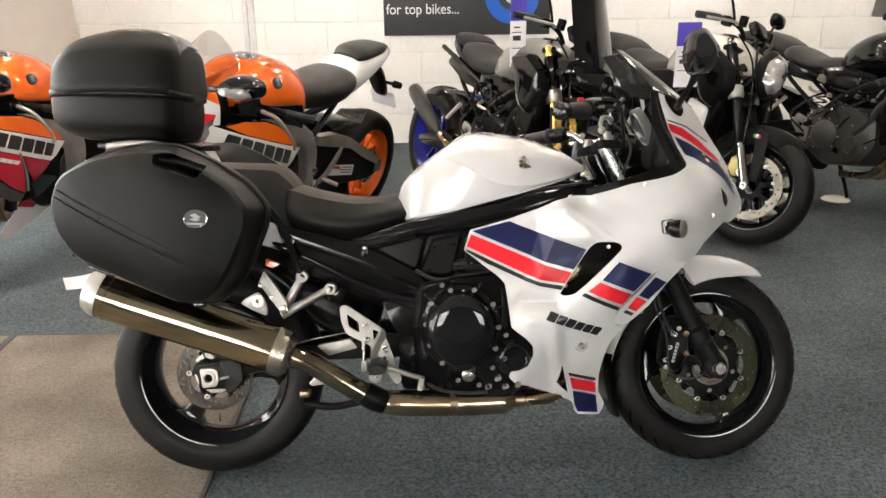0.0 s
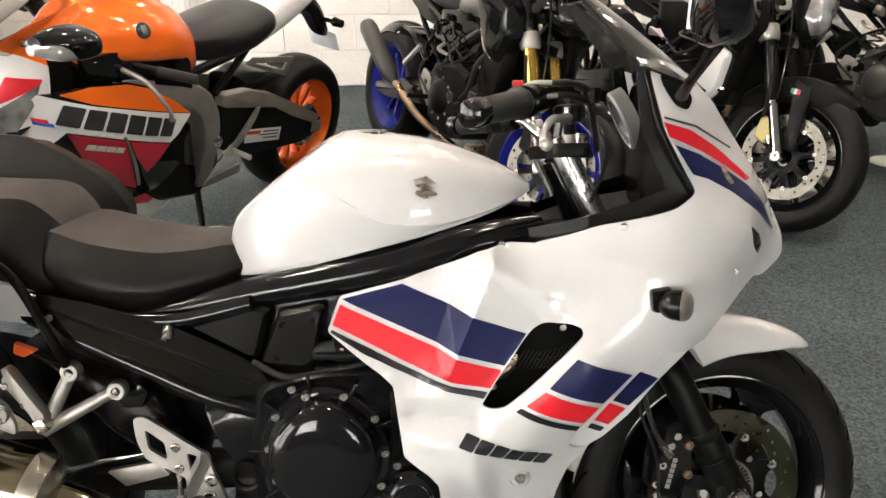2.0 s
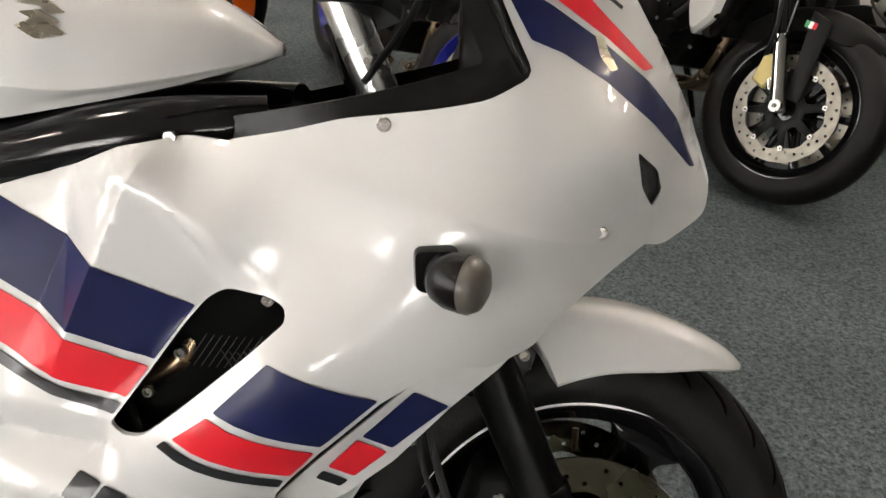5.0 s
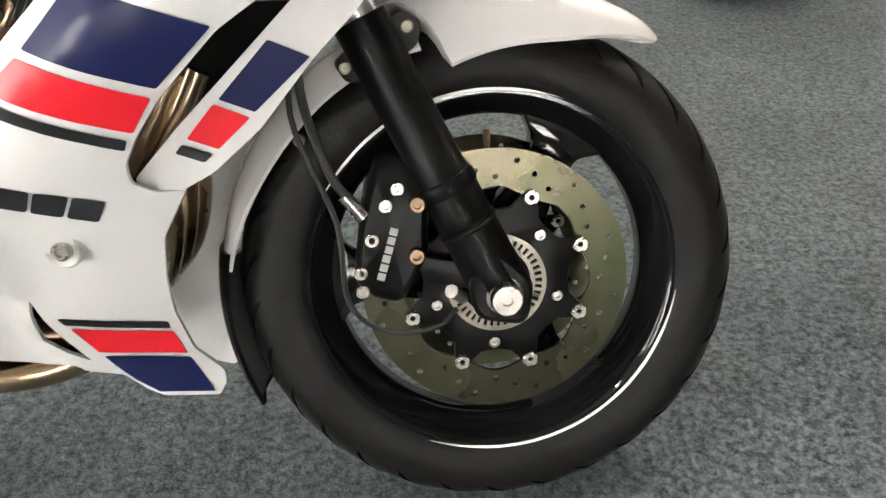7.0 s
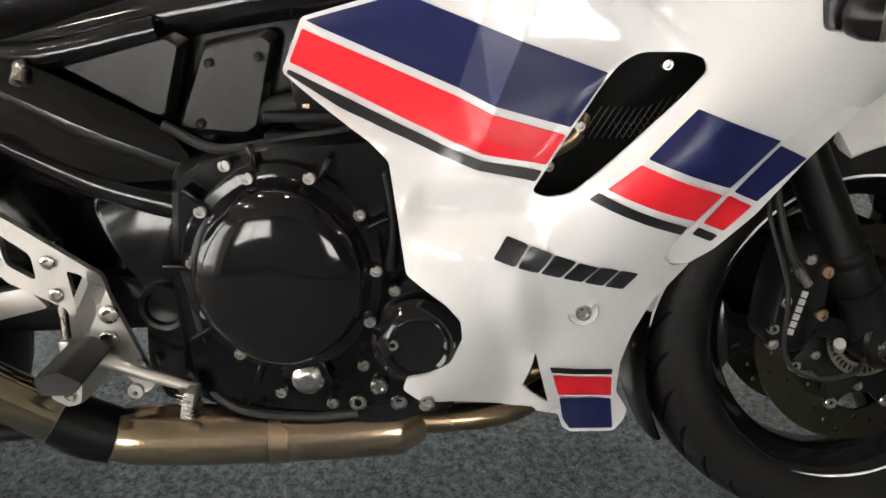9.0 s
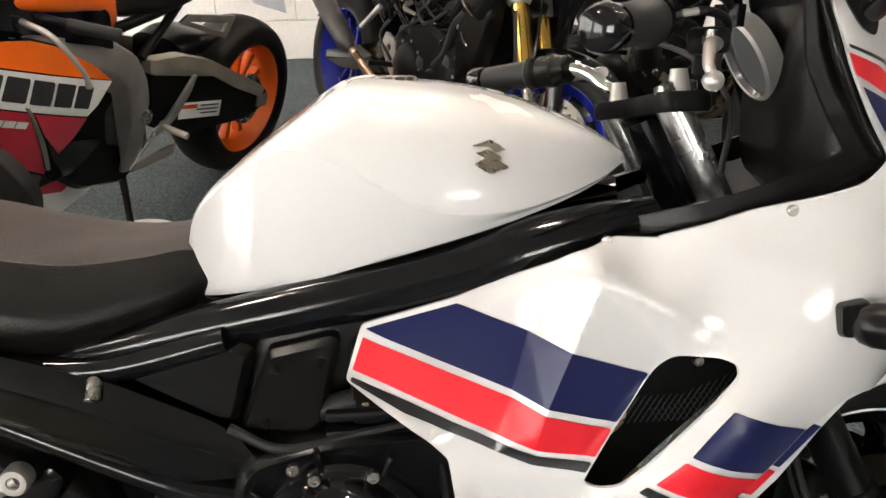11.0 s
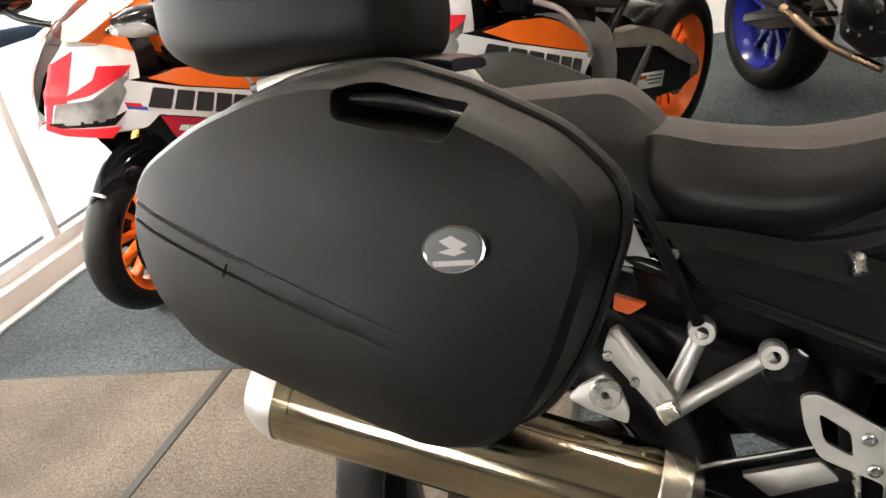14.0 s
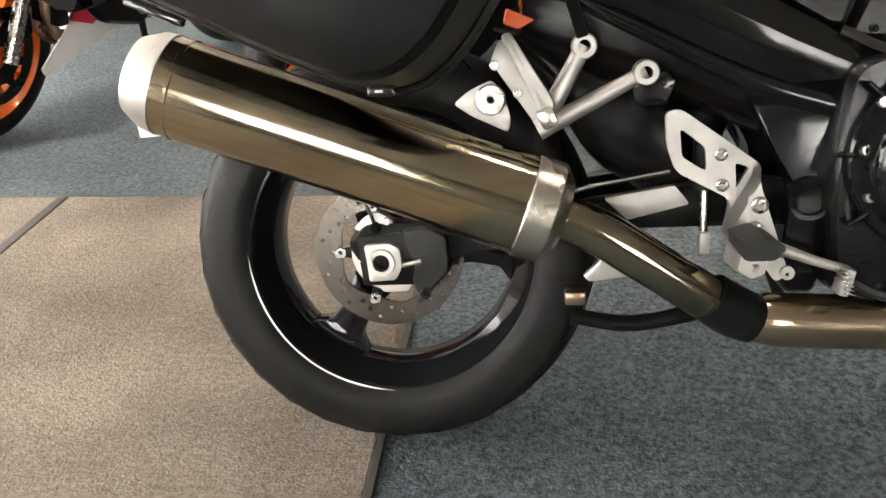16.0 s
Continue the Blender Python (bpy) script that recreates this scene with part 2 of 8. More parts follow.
def catmull(pts, per, closed=False):
    pts = [np.array(p, float) for p in pts]
    n, out = len(pts), []
    for i in range(n if closed else n - 1):
        if closed:
            a, b, c, d = (pts[(i + k - 1) % n] for k in range(4))
        else:
            b, c = pts[i], pts[i + 1]
            a = pts[i - 1] if i else 2 * b - c
            d = pts[i + 2] if i + 2 < n else 2 * c - b
        for k in range(per):
            t = k / per
            out.append(0.5 * ((2 * b) + (c - a) * t + (2 * a - 5 * b + 4 * c - d) * t * t + (3 * b - a - 3 * c + d) * t ** 3))
    if not closed:
        out.append(pts[-1])
    return out


def rounded(pts, r, n=4):
    """A polygon with its corners rounded off."""
    out, k = [], len(pts)
    for i in range(k):
        p, a, b = np.array(pts[i], float), np.array(pts[i - 1], float), np.array(pts[(i + 1) % k], float)
        la, lb = np.linalg.norm(a - p), np.linalg.norm(b - p)
        q = min(r, la * 0.45, lb * 0.45)
        s, e = p + (a - p) / la * q, p + (b - p) / lb * q
        for j in range(n + 1):
            t = j / n
            out.append(tuple((1 - t) ** 2 * s + 2 * t * (1 - t) * p + t * t * e))
    return out


def fill(loops, y=0.0, flip=False):
    """A flat face in the xz plane, with holes: the first loop is its rim."""
    bm = bmesh.new()
    edges = []
    for lp in loops:
        vs = [bm.verts.new((p[0], y, p[1])) for p in lp]
        edges += [bm.edges.new((vs[i - 1], vs[i])) for i in range(len(vs))]
    bmesh.ops.triangle_fill(bm, use_beauty=True, use_dissolve=False, edges=edges, normal=(0, -1, 0))
    return bm


def prism(loops, y0, y1, bevel=0.0):
    """A plate in the xz plane from y0 to y1, with holes and softened edges."""
    bm = fill(loops if isinstance(loops[0][0], (tuple, list, np.ndarray)) else [loops], y0)
    faces = bm.faces[:]
    ret = bmesh.ops.extrude_face_region(bm, geom=faces)
    bmesh.ops.translate(bm, vec=(0, y1 - y0, 0), verts=[g for g in ret["geom"] if isinstance(g, bmesh.types.BMVert)])
    bmesh.ops.recalc_face_normals(bm, faces=bm.faces[:])
    if bevel:
        es = [e for e in bm.edges if e.is_manifold and e.calc_face_angle(0) > 1.2 and abs(e.verts[0].co.y - e.verts[1].co.y) < 1e-6]
        bmesh.ops.bevel(bm, geom=es, offset=bevel, segments=2, affect="EDGES", profile=0.5, clamp_overlap=True)
    return bm


def surface(controls):
    """A thin-plate surface through a few (x, z, half width) controls."""
    c = np.array(controls, float)
    n = len(c)

    def u(r2):
        return np.where(r2 > 1e-12, r2 * np.log(np.maximum(r2, 1e-12)), 0.0)

    d = ((c[:, None, :2] - c[None, :, :2]) ** 2).sum(-1)
    a = np.zeros((n + 3, n + 3))
    a[:n, :n], a[:n, n], a[:n, n + 1:] = u(d) + np.eye(n) * 0.0006, 1, c[:, :2]
    a[n, :n], a[n + 1:, :n] = 1, c[:, :2].T
    w = np.linalg.solve(a, np.concatenate([c[:, 2], np.zeros(3)]))

    def f(x, z):
        r2 = (c[:, 0] - x) ** 2 + (c[:, 1] - z) ** 2
        return float(u(r2) @ w[:n] + w[n] + w[n + 1] * x + w[n + 2] * z)
    return f


def panel(loops, depth, thick=0.005, step=0.02, off=0.0, side=-1, creases=()):
    """A shaped skin over an outline in the xz plane: y follows the depth function."""
    loops = loops if isinstance(loops[0][0], (tuple, list, np.ndarray)) else [loops]
    bm = fill(loops)
    xs, zs = [p[0] for p in loops[0]], [p[1] for p in loops[0]]
    for lo, hi, no in ((min(xs), max(xs), (1, 0, 0)), (min(zs), max(zs), (0, 0, 1))):
        k = int((hi - lo) / step)
        for i in range(1, k + 1):
            v = lo + (hi - lo) * i / (k + 1)
            bmesh.ops.bisect_plane(bm, geom=bm.verts[:] + bm.edges[:] + bm.faces[:], dist=1e-5, plane_co=(v * no[0], 0, v * no[2]), plane_no=no)
    for (ax, az), (bx, bz) in creases:
        bmesh.ops.bisect_plane(bm, geom=bm.verts[:] + bm.edges[:] + bm.faces[:], dist=1e-5, plane_co=(ax, 0, az), plane_no=(bz - az, 0, ax - bx))
    for v in bm.verts:
        v.co.y = side * (depth(v.co.x, v.co.z) + off)
    bmesh.ops.recalc_face_normals(bm, faces=bm.faces[:])
    if thick:
        f = max(bm.faces, key=lambda q: q.calc_area())
        ret = bmesh.ops.extrude_face_region(bm, geom=bm.faces[:])
        vs = [g for g in ret["geom"] if isinstance(g, bmesh.types.BMVert)]
        bmesh.ops.translate(bm, vec=(0, -side * thick, 0), verts=vs)
    return bm


def mirrored(bm):
    c = bm.copy()
    for v in c.verts:
        v.co.y = -v.co.y
    bmesh.ops.reverse_faces(c, faces=c.faces[:])
    return c


def rings_to_mesh(rings, cap=True, closed=True):
    bm = bmesh.new()
    rows = [[bm.verts.new(tuple(p)) for p in r] for r in rings]
    for a, b in zip(rows, rows[1:]):
        k = len(a)
        for i in range(k if closed else k - 1):
            j = (i + 1) % k
            bm.faces.new((a[i], a[j], b[j], b[i]))
    if cap:
        for r in (rows[0], rows[-1]):
            c = bm.verts.new(sum((v.co for v in r), Vector()) / len(r))
            for i in range(len(r)):
                bm.faces.new((r[i], r[(i + 1) % len(r)], c))
    bmesh.ops.remove_doubles(bm, verts=bm.verts[:], dist=1e-5)
    return bm


def tube(pts, r, seg=12, per=6, cap=True, smooth=True):
    """A round bar along a curve; r is a number or one for each point."""
    rs = list(r) if isinstance(r, (list, tuple)) else [r] * len(pts)
    rows = catmull([(*p, q) for p, q in zip(pts, rs)], per) if smooth and len(pts) > 2 else [np.array((*p, q), float) for p, q in zip(pts, rs)]
    rings, up = [], None
    for i, p in enumerate(rows):
        a, b = rows[max(0, i - 1)][:3], rows[min(len(rows) - 1, i + 1)][:3]
        d = Vector(b - a).normalized()
        if up is None:
            up = d.orthogonal().normalized()
        up = (up - d * up.dot(d)).normalized()
        s = d.cross(up)
        c = Vector(p[:3])
        rings.append([c + (up * math.cos(2 * math.pi * k / seg) + s * math.sin(2 * math.pi * k / seg)) * p[3] for k in range(seg)])
    return rings_to_mesh(rings, cap)


def lathe(profile, seg=64, closed=True):
    """A profile of (radius, y) turned round the y axis."""
    rings = [[(r * math.cos(2 * math.pi * k / seg), y, r * math.sin(2 * math.pi * k / seg)) for r, y in profile] for k in range(seg)]
    bm = bmesh.new()
    rows = [[bm.verts.new(p) for p in r] for r in rings]
    m = len(profile)
    for k in range(seg):
        a, b = rows[k], rows[(k + 1) % seg]
        for i in range(m if closed else m - 1):
            j = (i + 1) % m
            bm.faces.new((a[i], a[j], b[j], b[i]))
    bmesh.ops.remove_doubles(bm, verts=bm.verts[:], dist=1e-6)
    return bm


def loft(stations, seg=28, per=5):
    """A body along x; stations are (x, y, z low, z high, half width, squareness, taper)."""
    rows = catmull(stations, per)
    rings = []
    for x, yc, zb, zt, hw, n, tp in rows:
        ring = []
        for k in range(seg):
            a = 2 * math.pi * k / seg
            c, s = math.cos(a), math.sin(a)
            yy = math.copysign(abs(c) ** (2 / n), c) * hw * (1 - tp * s)
            zz = (zb + zt) / 2 + math.copysign(abs(s) ** (2 / n), s) * (zt - zb) / 2
            ring.append((x, yc + yy, zz))
        rings.append(ring)
    return rings_to_mesh(rings)


def stack(outline, rings, cap=True):
    """A body out of one outline in the xz plane; rings are (y, scale, dx, dz) or (y, scale x, scale z, dx, dz)."""
    o = np.array(outline, float)
    c = (o.min(0) + o.max(0)) / 2
    made = []
    for r in rings:
        y, sx, sz, dx, dz = (r[0], r[1], r[1], r[2], r[3]) if len(r) == 4 else r
        made.append([(c[0] + (p[0] - c[0]) * sx + dx, y, c[1] + (p[1] - c[1]) * sz + dz) for p in o])
    return rings_to_mesh(made, cap)


def box(sx, sy, sz, m=None, bevel=0.003, seg=2, into=None):
    bm = bmesh.new()
    bmesh.ops.create_cube(bm, size=1, matrix=Matrix.Diagonal((sx, sy, sz, 1)))
    if bevel:
        bmesh.ops.bevel(bm, geom=bm.edges[:], offset=min(bevel, 0.45 * min(sx, sy, sz)), segments=seg, affect="EDGES", profile=0.5)
    if m is not None:
        bmesh.ops.transform(bm, matrix=m, verts=bm.verts[:])
    return join(into, bm) if into is not None else bm


def join(a, b):
    """Puts bmesh b into a."""
    me = bpy.data.meshes.new("joined")
    b.to_mesh(me)
    b.free()
    a.from_mesh(me)
    bpy.data.meshes.remove(me)
    return a


def carved(bm, cutter):
    """The body left when the cutter is taken out of it."""
    obs = []
    for b in (bm, cutter):
        bmesh.ops.recalc_face_normals(b, faces=b.faces[:])
        me = bpy.data.meshes.new("carving")
        b.to_mesh(me)
        b.free()
        ob = bpy.data.objects.new("carving", me)
        scene.collection.objects.link(ob)
        obs.append(ob)
    mod = obs[0].modifiers.new("cut", "BOOLEAN")
    mod.operation, mod.solver, mod.object = "DIFFERENCE", "EXACT", obs[1]
    bpy.context.view_layer.update()
    me = bpy.data.meshes.new_from_object(obs[0].evaluated_get(bpy.context.evaluated_depsgraph_get()))
    out = bmesh.new()
    out.from_mesh(me)
    for ob in obs:
        bpy.data.objects.remove(ob)
    return out


def moved(bm, m):
    bmesh.ops.transform(bm, matrix=m, verts=bm.verts[:])
    return bm


def circle(cx, cz, r, n=24, a0=0.0):
    return [(cx + r * math.cos(a0 + 2 * math.pi * k / n), cz + r * math.sin(a0 + 2 * math.pi * k / n)) for k in range(n)]


def bolt_head(r=0.008, h=0.006):
    """A socket-head bolt looking along -y."""
    return lathe([(0.0, -h * 0.45), (r * 0.45, -h * 0.45), (r * 0.5, -h), (r * 0.86, -h), (r, -h * 0.72), (r, 0.002), (0.0, 0.002)], 14, closed=False)


def bolts(places, r, mat, parent, name="bolt", h=0.006, m=None):
    first = None
    for p in places:
        at = Matrix.Translation(p)
        if m is not None:
            at = m @ at
        if first is None:
            first = part(name, bolt_head(r, h), mat, parent, m=at)
        else:
            again(first, at)


def word_bars(n, x0, z0, x1, z1, height, slant=0.25, gap=0.22):
    """Outlines of n slanted blocks in a row: a name that is not spelled out."""
    dx, dz = (x1 - x0) / n, (z1 - z0) / n
    lx = math.hypot(dx, dz)
    ux, uz = dx / lx, dz / lx
    nx, nz = -uz + slant * ux, ux + slant * uz
    out = []
    for i in range(n):
        ax, az = x0 + dx * i, z0 + dz * i
        bx, bz = ax + dx * (1 - gap), az + dz * (1 - gap)
        out.append([(ax, az), (bx, bz), (bx + nx * height, bz + nz * height), (ax + nx * height, az + nz * height)])
    return out


def ribs(stations, i0, i1, per=5, yc=0.0):
    """A skin over half sections: stations are (x, [(y, z), ...] from the lower edge to the top centre); takes the points i0 to i1, on both sides."""
    rows = [np.array([(x, y, z) for y, z in pts], float) for x, pts in stations]
    flat = catmull([q.reshape(-1) for q in rows], per)
    k = len(rows[0])
    bm = bmesh.new()
    top = i1 == k - 1
    for sides in ((1,), (-1,)) if not top else ((1, -1),):
        grid = []
        for q in flat:
            q = q.reshape(-1, 3)
            line = catmull(q[i0:i1 + 1], 4) if i1 - i0 > 1 else [q[i0], q[i1]]
            pts = [(v[0], yc + sides[0] * -1 * v[1], v[2]) for v in line]
            if top:
                pts += [(v[0], yc + v[1], v[2]) for v in line[-2::-1]]
            grid.append([bm.verts.new(t) for t in pts])
        for a, c in zip(grid, grid[1:]):
            for i in range(len(a) - 1):
                bm.faces.new((a[i], a[i + 1], c[i + 1], c[i]))
        if top:
            for row in (grid[0], grid[-1]):
                bm.faces.new(row)
    bmesh.ops.remove_doubles(bm, verts=bm.verts[:], dist=1e-6)
    return bm


# ---- room ----
FZ = -0.028
WX0, WX1, WY0, WY1, WH = -2.98, 6.0, -3.4, 6.22, 2.75


def slab(name, x0, x1, y0, y1, z0, z1, mat, label="", category="", bevel=0.0, parent=None):
    bm = box(x1 - x0, y1 - y0, z1 - z0, Matrix.Translation(((x0 + x1) / 2, (y0 + y1) / 2, (z0 + z1) / 2)), bevel)
    ob = part(name, bm, mat, parent, flat=True)
    return tagged(ob, label, category, kind="structure" if parent is None else "")


def pieces_wall(name, axis, lo, hi, level, openings, mat, label, thick=0.2, out=1):
    """A wall along one axis, pieced round its openings (a0, a1, z0, z1)."""
    bm = bmesh.new()
    cuts = sorted({lo, hi, *[v for o in openings for v in o[:2]]})
    for a, b in zip(cuts, cuts[1:]):
        zs = [FZ, WH]
        for o in openings:
            if o[0] <= a and o[1] >= b:
                zs = [FZ, o[2], o[3], WH]
        for z0, z1 in zip(zs[::2], zs[1::2]):
            if z1 - z0 < 0.01:
                continue
            c, m = (a + b) / 2, level + out * thick / 2
            at = (c, m, (z0 + z1) / 2) if axis == "x" else (m, c, (z0 + z1) / 2)
            sz = (b - a, thick, z1 - z0) if axis == "x" else (thick, b - a, z1 - z0)
            box(*sz, Matrix.Translation(at), 0, into=bm)
    ob = part(name, bm, mat, flat=True)
    return tagged(ob, label, "wall", kind="structure")


floor = slab("floor", WX0 - 0.2, WX1, WY0, WY1, FZ - 0.06, FZ, CARPET, "worn blue-grey cord carpet on the showroom floor", "floor")
ground = slab("ground", -60, 60, -60, 60, -0.30, -0.12, ASPHALT, "grey asphalt forecourt outside the windows", "ground")

wall_north = slab("wall_north", WX0, WX1, WY1 + 0.004, WY1 + 0.2, FZ, WH, MORTAR, "white-painted concrete block wall of the showroom", "wall")
backdrop = slab("backdrop", -14.0, -13.9, -14, 20, -2, 9, BRIGHT_DAY, "hazy bright street beyond the windows", "backdrop")
backdrop_front = slab("backdrop", -14, 14, -15.0, -14.9, -2, 9, BRIGHT_DAY, "hazy bright street beyond the front windows", "backdrop")
wall_east = slab("wall_east", WX1, WX1 + 0.2, WY0, WY1, FZ, WH, PLAIN_WALL, "plain painted side wall", "wall")
LEFT_WINDOWS = [(-2.4, -0.1, 0.06, 2.3), (0.15, 2.35, 0.06, 2.3), (2.6, 4.75, 0.06, 2.3)]
wall_west = pieces_wall("wall_west", "y", WY0, WY1, WX0, LEFT_WINDOWS, WALL_PAINT, "pale painted wall with tall shop windows", out=-1)
wall_pier = slab("wall_pier", WX0, -2.755, 4.80, WY1 - 0.02, FZ, WH, WALL_PAINT, "pale painted pier beside the block wall", "wall")
FRONT_WINDOWS = [(-2.6, -1.0, 1.0, 2.45), (1.5, 2.9, 1.0, 2.3)]
wall_south = pieces_wall("wall_south", "x", WX0, WX1, WY0, FRONT_WINDOWS, PLAIN_WALL, "painted front wall with shop windows", out=-1)
ceiling = slab("ceiling", WX0 - 0.2, WX1 + 0.2, WY0 - 0.2, WY1 + 0.2, WH, WH + 0.1, CEIL, "unseen grey ceiling that closes the room", "ceiling")


def shop_window(name, axis, level, a0, a1, z0, z1):
    """A framed window with a mullion; it stands in its opening."""
    w, h = a1 - a0, z1 - z0
    if axis == "y":
        m = Matrix.Translation((level, (a0 + a1) / 2, z0)) @ Matrix.Rotation(radians(90), 4, "Z")
    else:
        m = Matrix.Translation(((a0 + a1) / 2, level, z0))
    root = thing(name, m, "white-framed shop window with clear panes", "window")
    root["kind"] = "structure"
    f = 0.05
    part("window_frame", prism([[(-w / 2, 0), (w / 2, 0), (w / 2, h), (-w / 2, h)], [(-w / 2 + f, f), (w / 2 - f, f), (w / 2 - f, h - f), (-w / 2 + f, h - f)]], -0.03, 0.03, 0.004), FRAME_WHITE, root)
    part("mullion", box(0.045, 0.06, h - 2 * f, Matrix.Translation((0, 0, h / 2)), 0.004), FRAME_WHITE, root)
    part("transom", box(w - 2 * f, 0.055, 0.045, Matrix.Translation((0, 0, h * 0.72)), 0.004), FRAME_WHITE, root)
    for s in (-1, 1):
        g = part("pane", box(w / 2 - f - 0.024, 0.006, h - 2 * f, Matrix.Translation((s * (w / 4 - f / 2 + 0.011), 0.012, h / 2)), 0), GLASS, root, flat=True)
        g.visible_shadow = False


for i, (a, b, z0, z1) in enumerate(LEFT_WINDOWS):
    shop_window("window_%d" % (i + 1), "y", WX0 - 0.1, a, b, z0, z1)
for i, (a, b, z0, z1) in enumerate(FRONT_WINDOWS):
    shop_window("window_%d" % (i + 4), "x", WY0 - 0.1, a, b, z0, z1)

# entrance mats: two brown mats with edging between them
MAT_Z = 0.006


def entrance_mat(x0, x1, y0, y1, label):
    ob = part("entrance_mat", box(x1 - x0, y1 - y0, MAT_Z, Matrix.Translation(((x0 + x1) / 2, (y0 + y1) / 2, FZ + MAT_Z / 2)), 0.002), MAT, flat=True)
    tagged(ob, label, "mat", "entrance mats", "structure")


entrance_mat(-1.745, -0.70, -1.2, 2.74, "brown ribbed entrance mat laid in the carpet")
entrance_mat(-2.88, -1.775, -1.2, 2.74, "brown ribbed entrance mat along the window wall")
for nm, x0, x1, y0, y1, zz in (("trim", -1.775, -1.745, -1.2, 2.74, 0.008), ("trim", -0.70, -0.685, -1.2, 2.74, 0.007), ("trim", -2.88, -0.685, 2.74, 2.752, 0.007)):
    tagged(part(nm, box(x1 - x0, y1 - y0, zz, Matrix.Translation(((x0 + x1) / 2, (y0 + y1) / 2, FZ + zz / 2)), 0.002), EDGING, flat=True), "dark edging strip round the entrance mats", "edging", kind="structure")
tagged(part("trim", box(0.05, 7.2, 0.012, Matrix.Translation((-2.93, 2.5, FZ + 0.006)), 0.003), FRAME_WHITE, flat=True), "pale threshold strip at the foot of the windows", "threshold", kind="structure")


def ceiling_light(x, y):
    root = thing("ceiling_light", Matrix.Translation((x, y, WH)), "small square recessed ceiling light with a glowing diffuser", "lamp", "ceiling lights")
    part("frame", prism([[(-0.08, -0.08), (0.08, -0.08), (0.08, 0.08), (-0.08, 0.08)], [(-0.062, -0.062), (0.062, -0.062), (0.062, 0.062), (-0.062, 0.062)]], 0.0, 0.03, 0.003), FRAME_WHITE, root, m=Matrix.Rotation(radians(-90), 4, "X"))
    part("diffuser", box(0.12, 0.12, 0.012, Matrix.Translation((0, 0, -0.012)), 0), LAMP, root, flat=True)
    return root


# Unseen fittings; the rows are spaced to brighten the back wall and far carpet.
_first = ceiling_light(-1.6, 0.7)
for _y, _xs in ((2.1, (-2.2, -0.9, 0.4)), (2.9, (2.1, 3.3)), (3.5, (-2.2, -0.9, 0.4, 1.7, 3.0, 4.3)), (5.3, (-2.2, -1.2, -0.2, 0.8, 1.8, 2.8, 3.8))):
    for _x in _xs:
        copy_thing(_first, Matrix.Translation((_x, _y, WH)))

# trunking on the back wall
trunk = thing("cable_trunking", Matrix.Translation((-1.43, WY1, 0)), "white plastic cable trunking running down the block wall", "trunking")
for _dx in (-0.03, 0.022):
    part("cover", box(0.036, 0.022, 2.74, Matrix.Translation((_dx, -0.013, 1.372)), 0.004), FRAME_WHITE, trunk)

# sign board on the back wall
sign = thing("sign_board", Matrix.Translation((0, WY1 - 0.004, 0)), "dark hanging advertising board with white lettering and a blue disc", "sign")
part("board", prism([(-0.405, 0.815), (0.86, 0.815), (0.86, 1.40), (-0.405, 1.40)], -0.02, 0.0, 0.002), SIGN_DARK, sign)
part("disc", prism([circle(0.57, 1.10, 0.205, 48), circle(0.57, 1.10, 0.105, 36)], -0.025, -0.0205), SIGN_BLUE, sign, "blue ring printed on the board")
part("disc_centre", prism(circle(0.57, 1.10, 0.055, 32), -0.025, -0.0205), CARD_WHITE, sign)


def lettering(body, size, at, rot, mat, parent, name="lettering"):
    cu = bpy.data.curves.new(name, "FONT")
    cu.body, cu.size, cu.extrude = body, size, 0.0012
    tmp = bpy.data.objects.new("tmp_text", cu)
    scene.collection.objects.link(tmp)
    me = bpy.data.meshes.new_from_object(tmp.evaluated_get(bpy.context.evaluated_depsgraph_get()))
    bpy.data.objects.remove(tmp)
    me.materials.append(mat)
    ob = new(name, me)
    ob.parent = parent
    ob.matrix_basis = Matrix.Translation(at) @ rot
    return ob


lettering("for top bikes...", 0.108, (-0.385, -0.0225, 0.975), Matrix.Rotation(radians(90), 4, "X") @ Matrix.Diagonal((0.88, 1, 1, 1)), CARD_WHITE, sign)
part("lettering", prism([(-0.385, 1.105), (0.02, 1.105), (0.02, 1.16), (-0.385, 1.16)], -0.0225, -0.0203), CARD_WHITE, sign)

poster = thing("poster", Matrix.Translation((3.35, WY1 - 0.004, 0.84)), "glossy poster with a grey machine picture", "poster")
part("sheet", box(0.5, 0.004, 0.7, Matrix.Translation((0.2, 0, 0.36)), 0), CARD_WHITE, poster, flat=True)
part("picture", prism([(-0.03, 0.08), (0.40, 0.05), (0.42, 0.42), (0.2, 0.50), (0.0, 0.3)], -0.0045, -0.0025), GREY_CAST, poster)

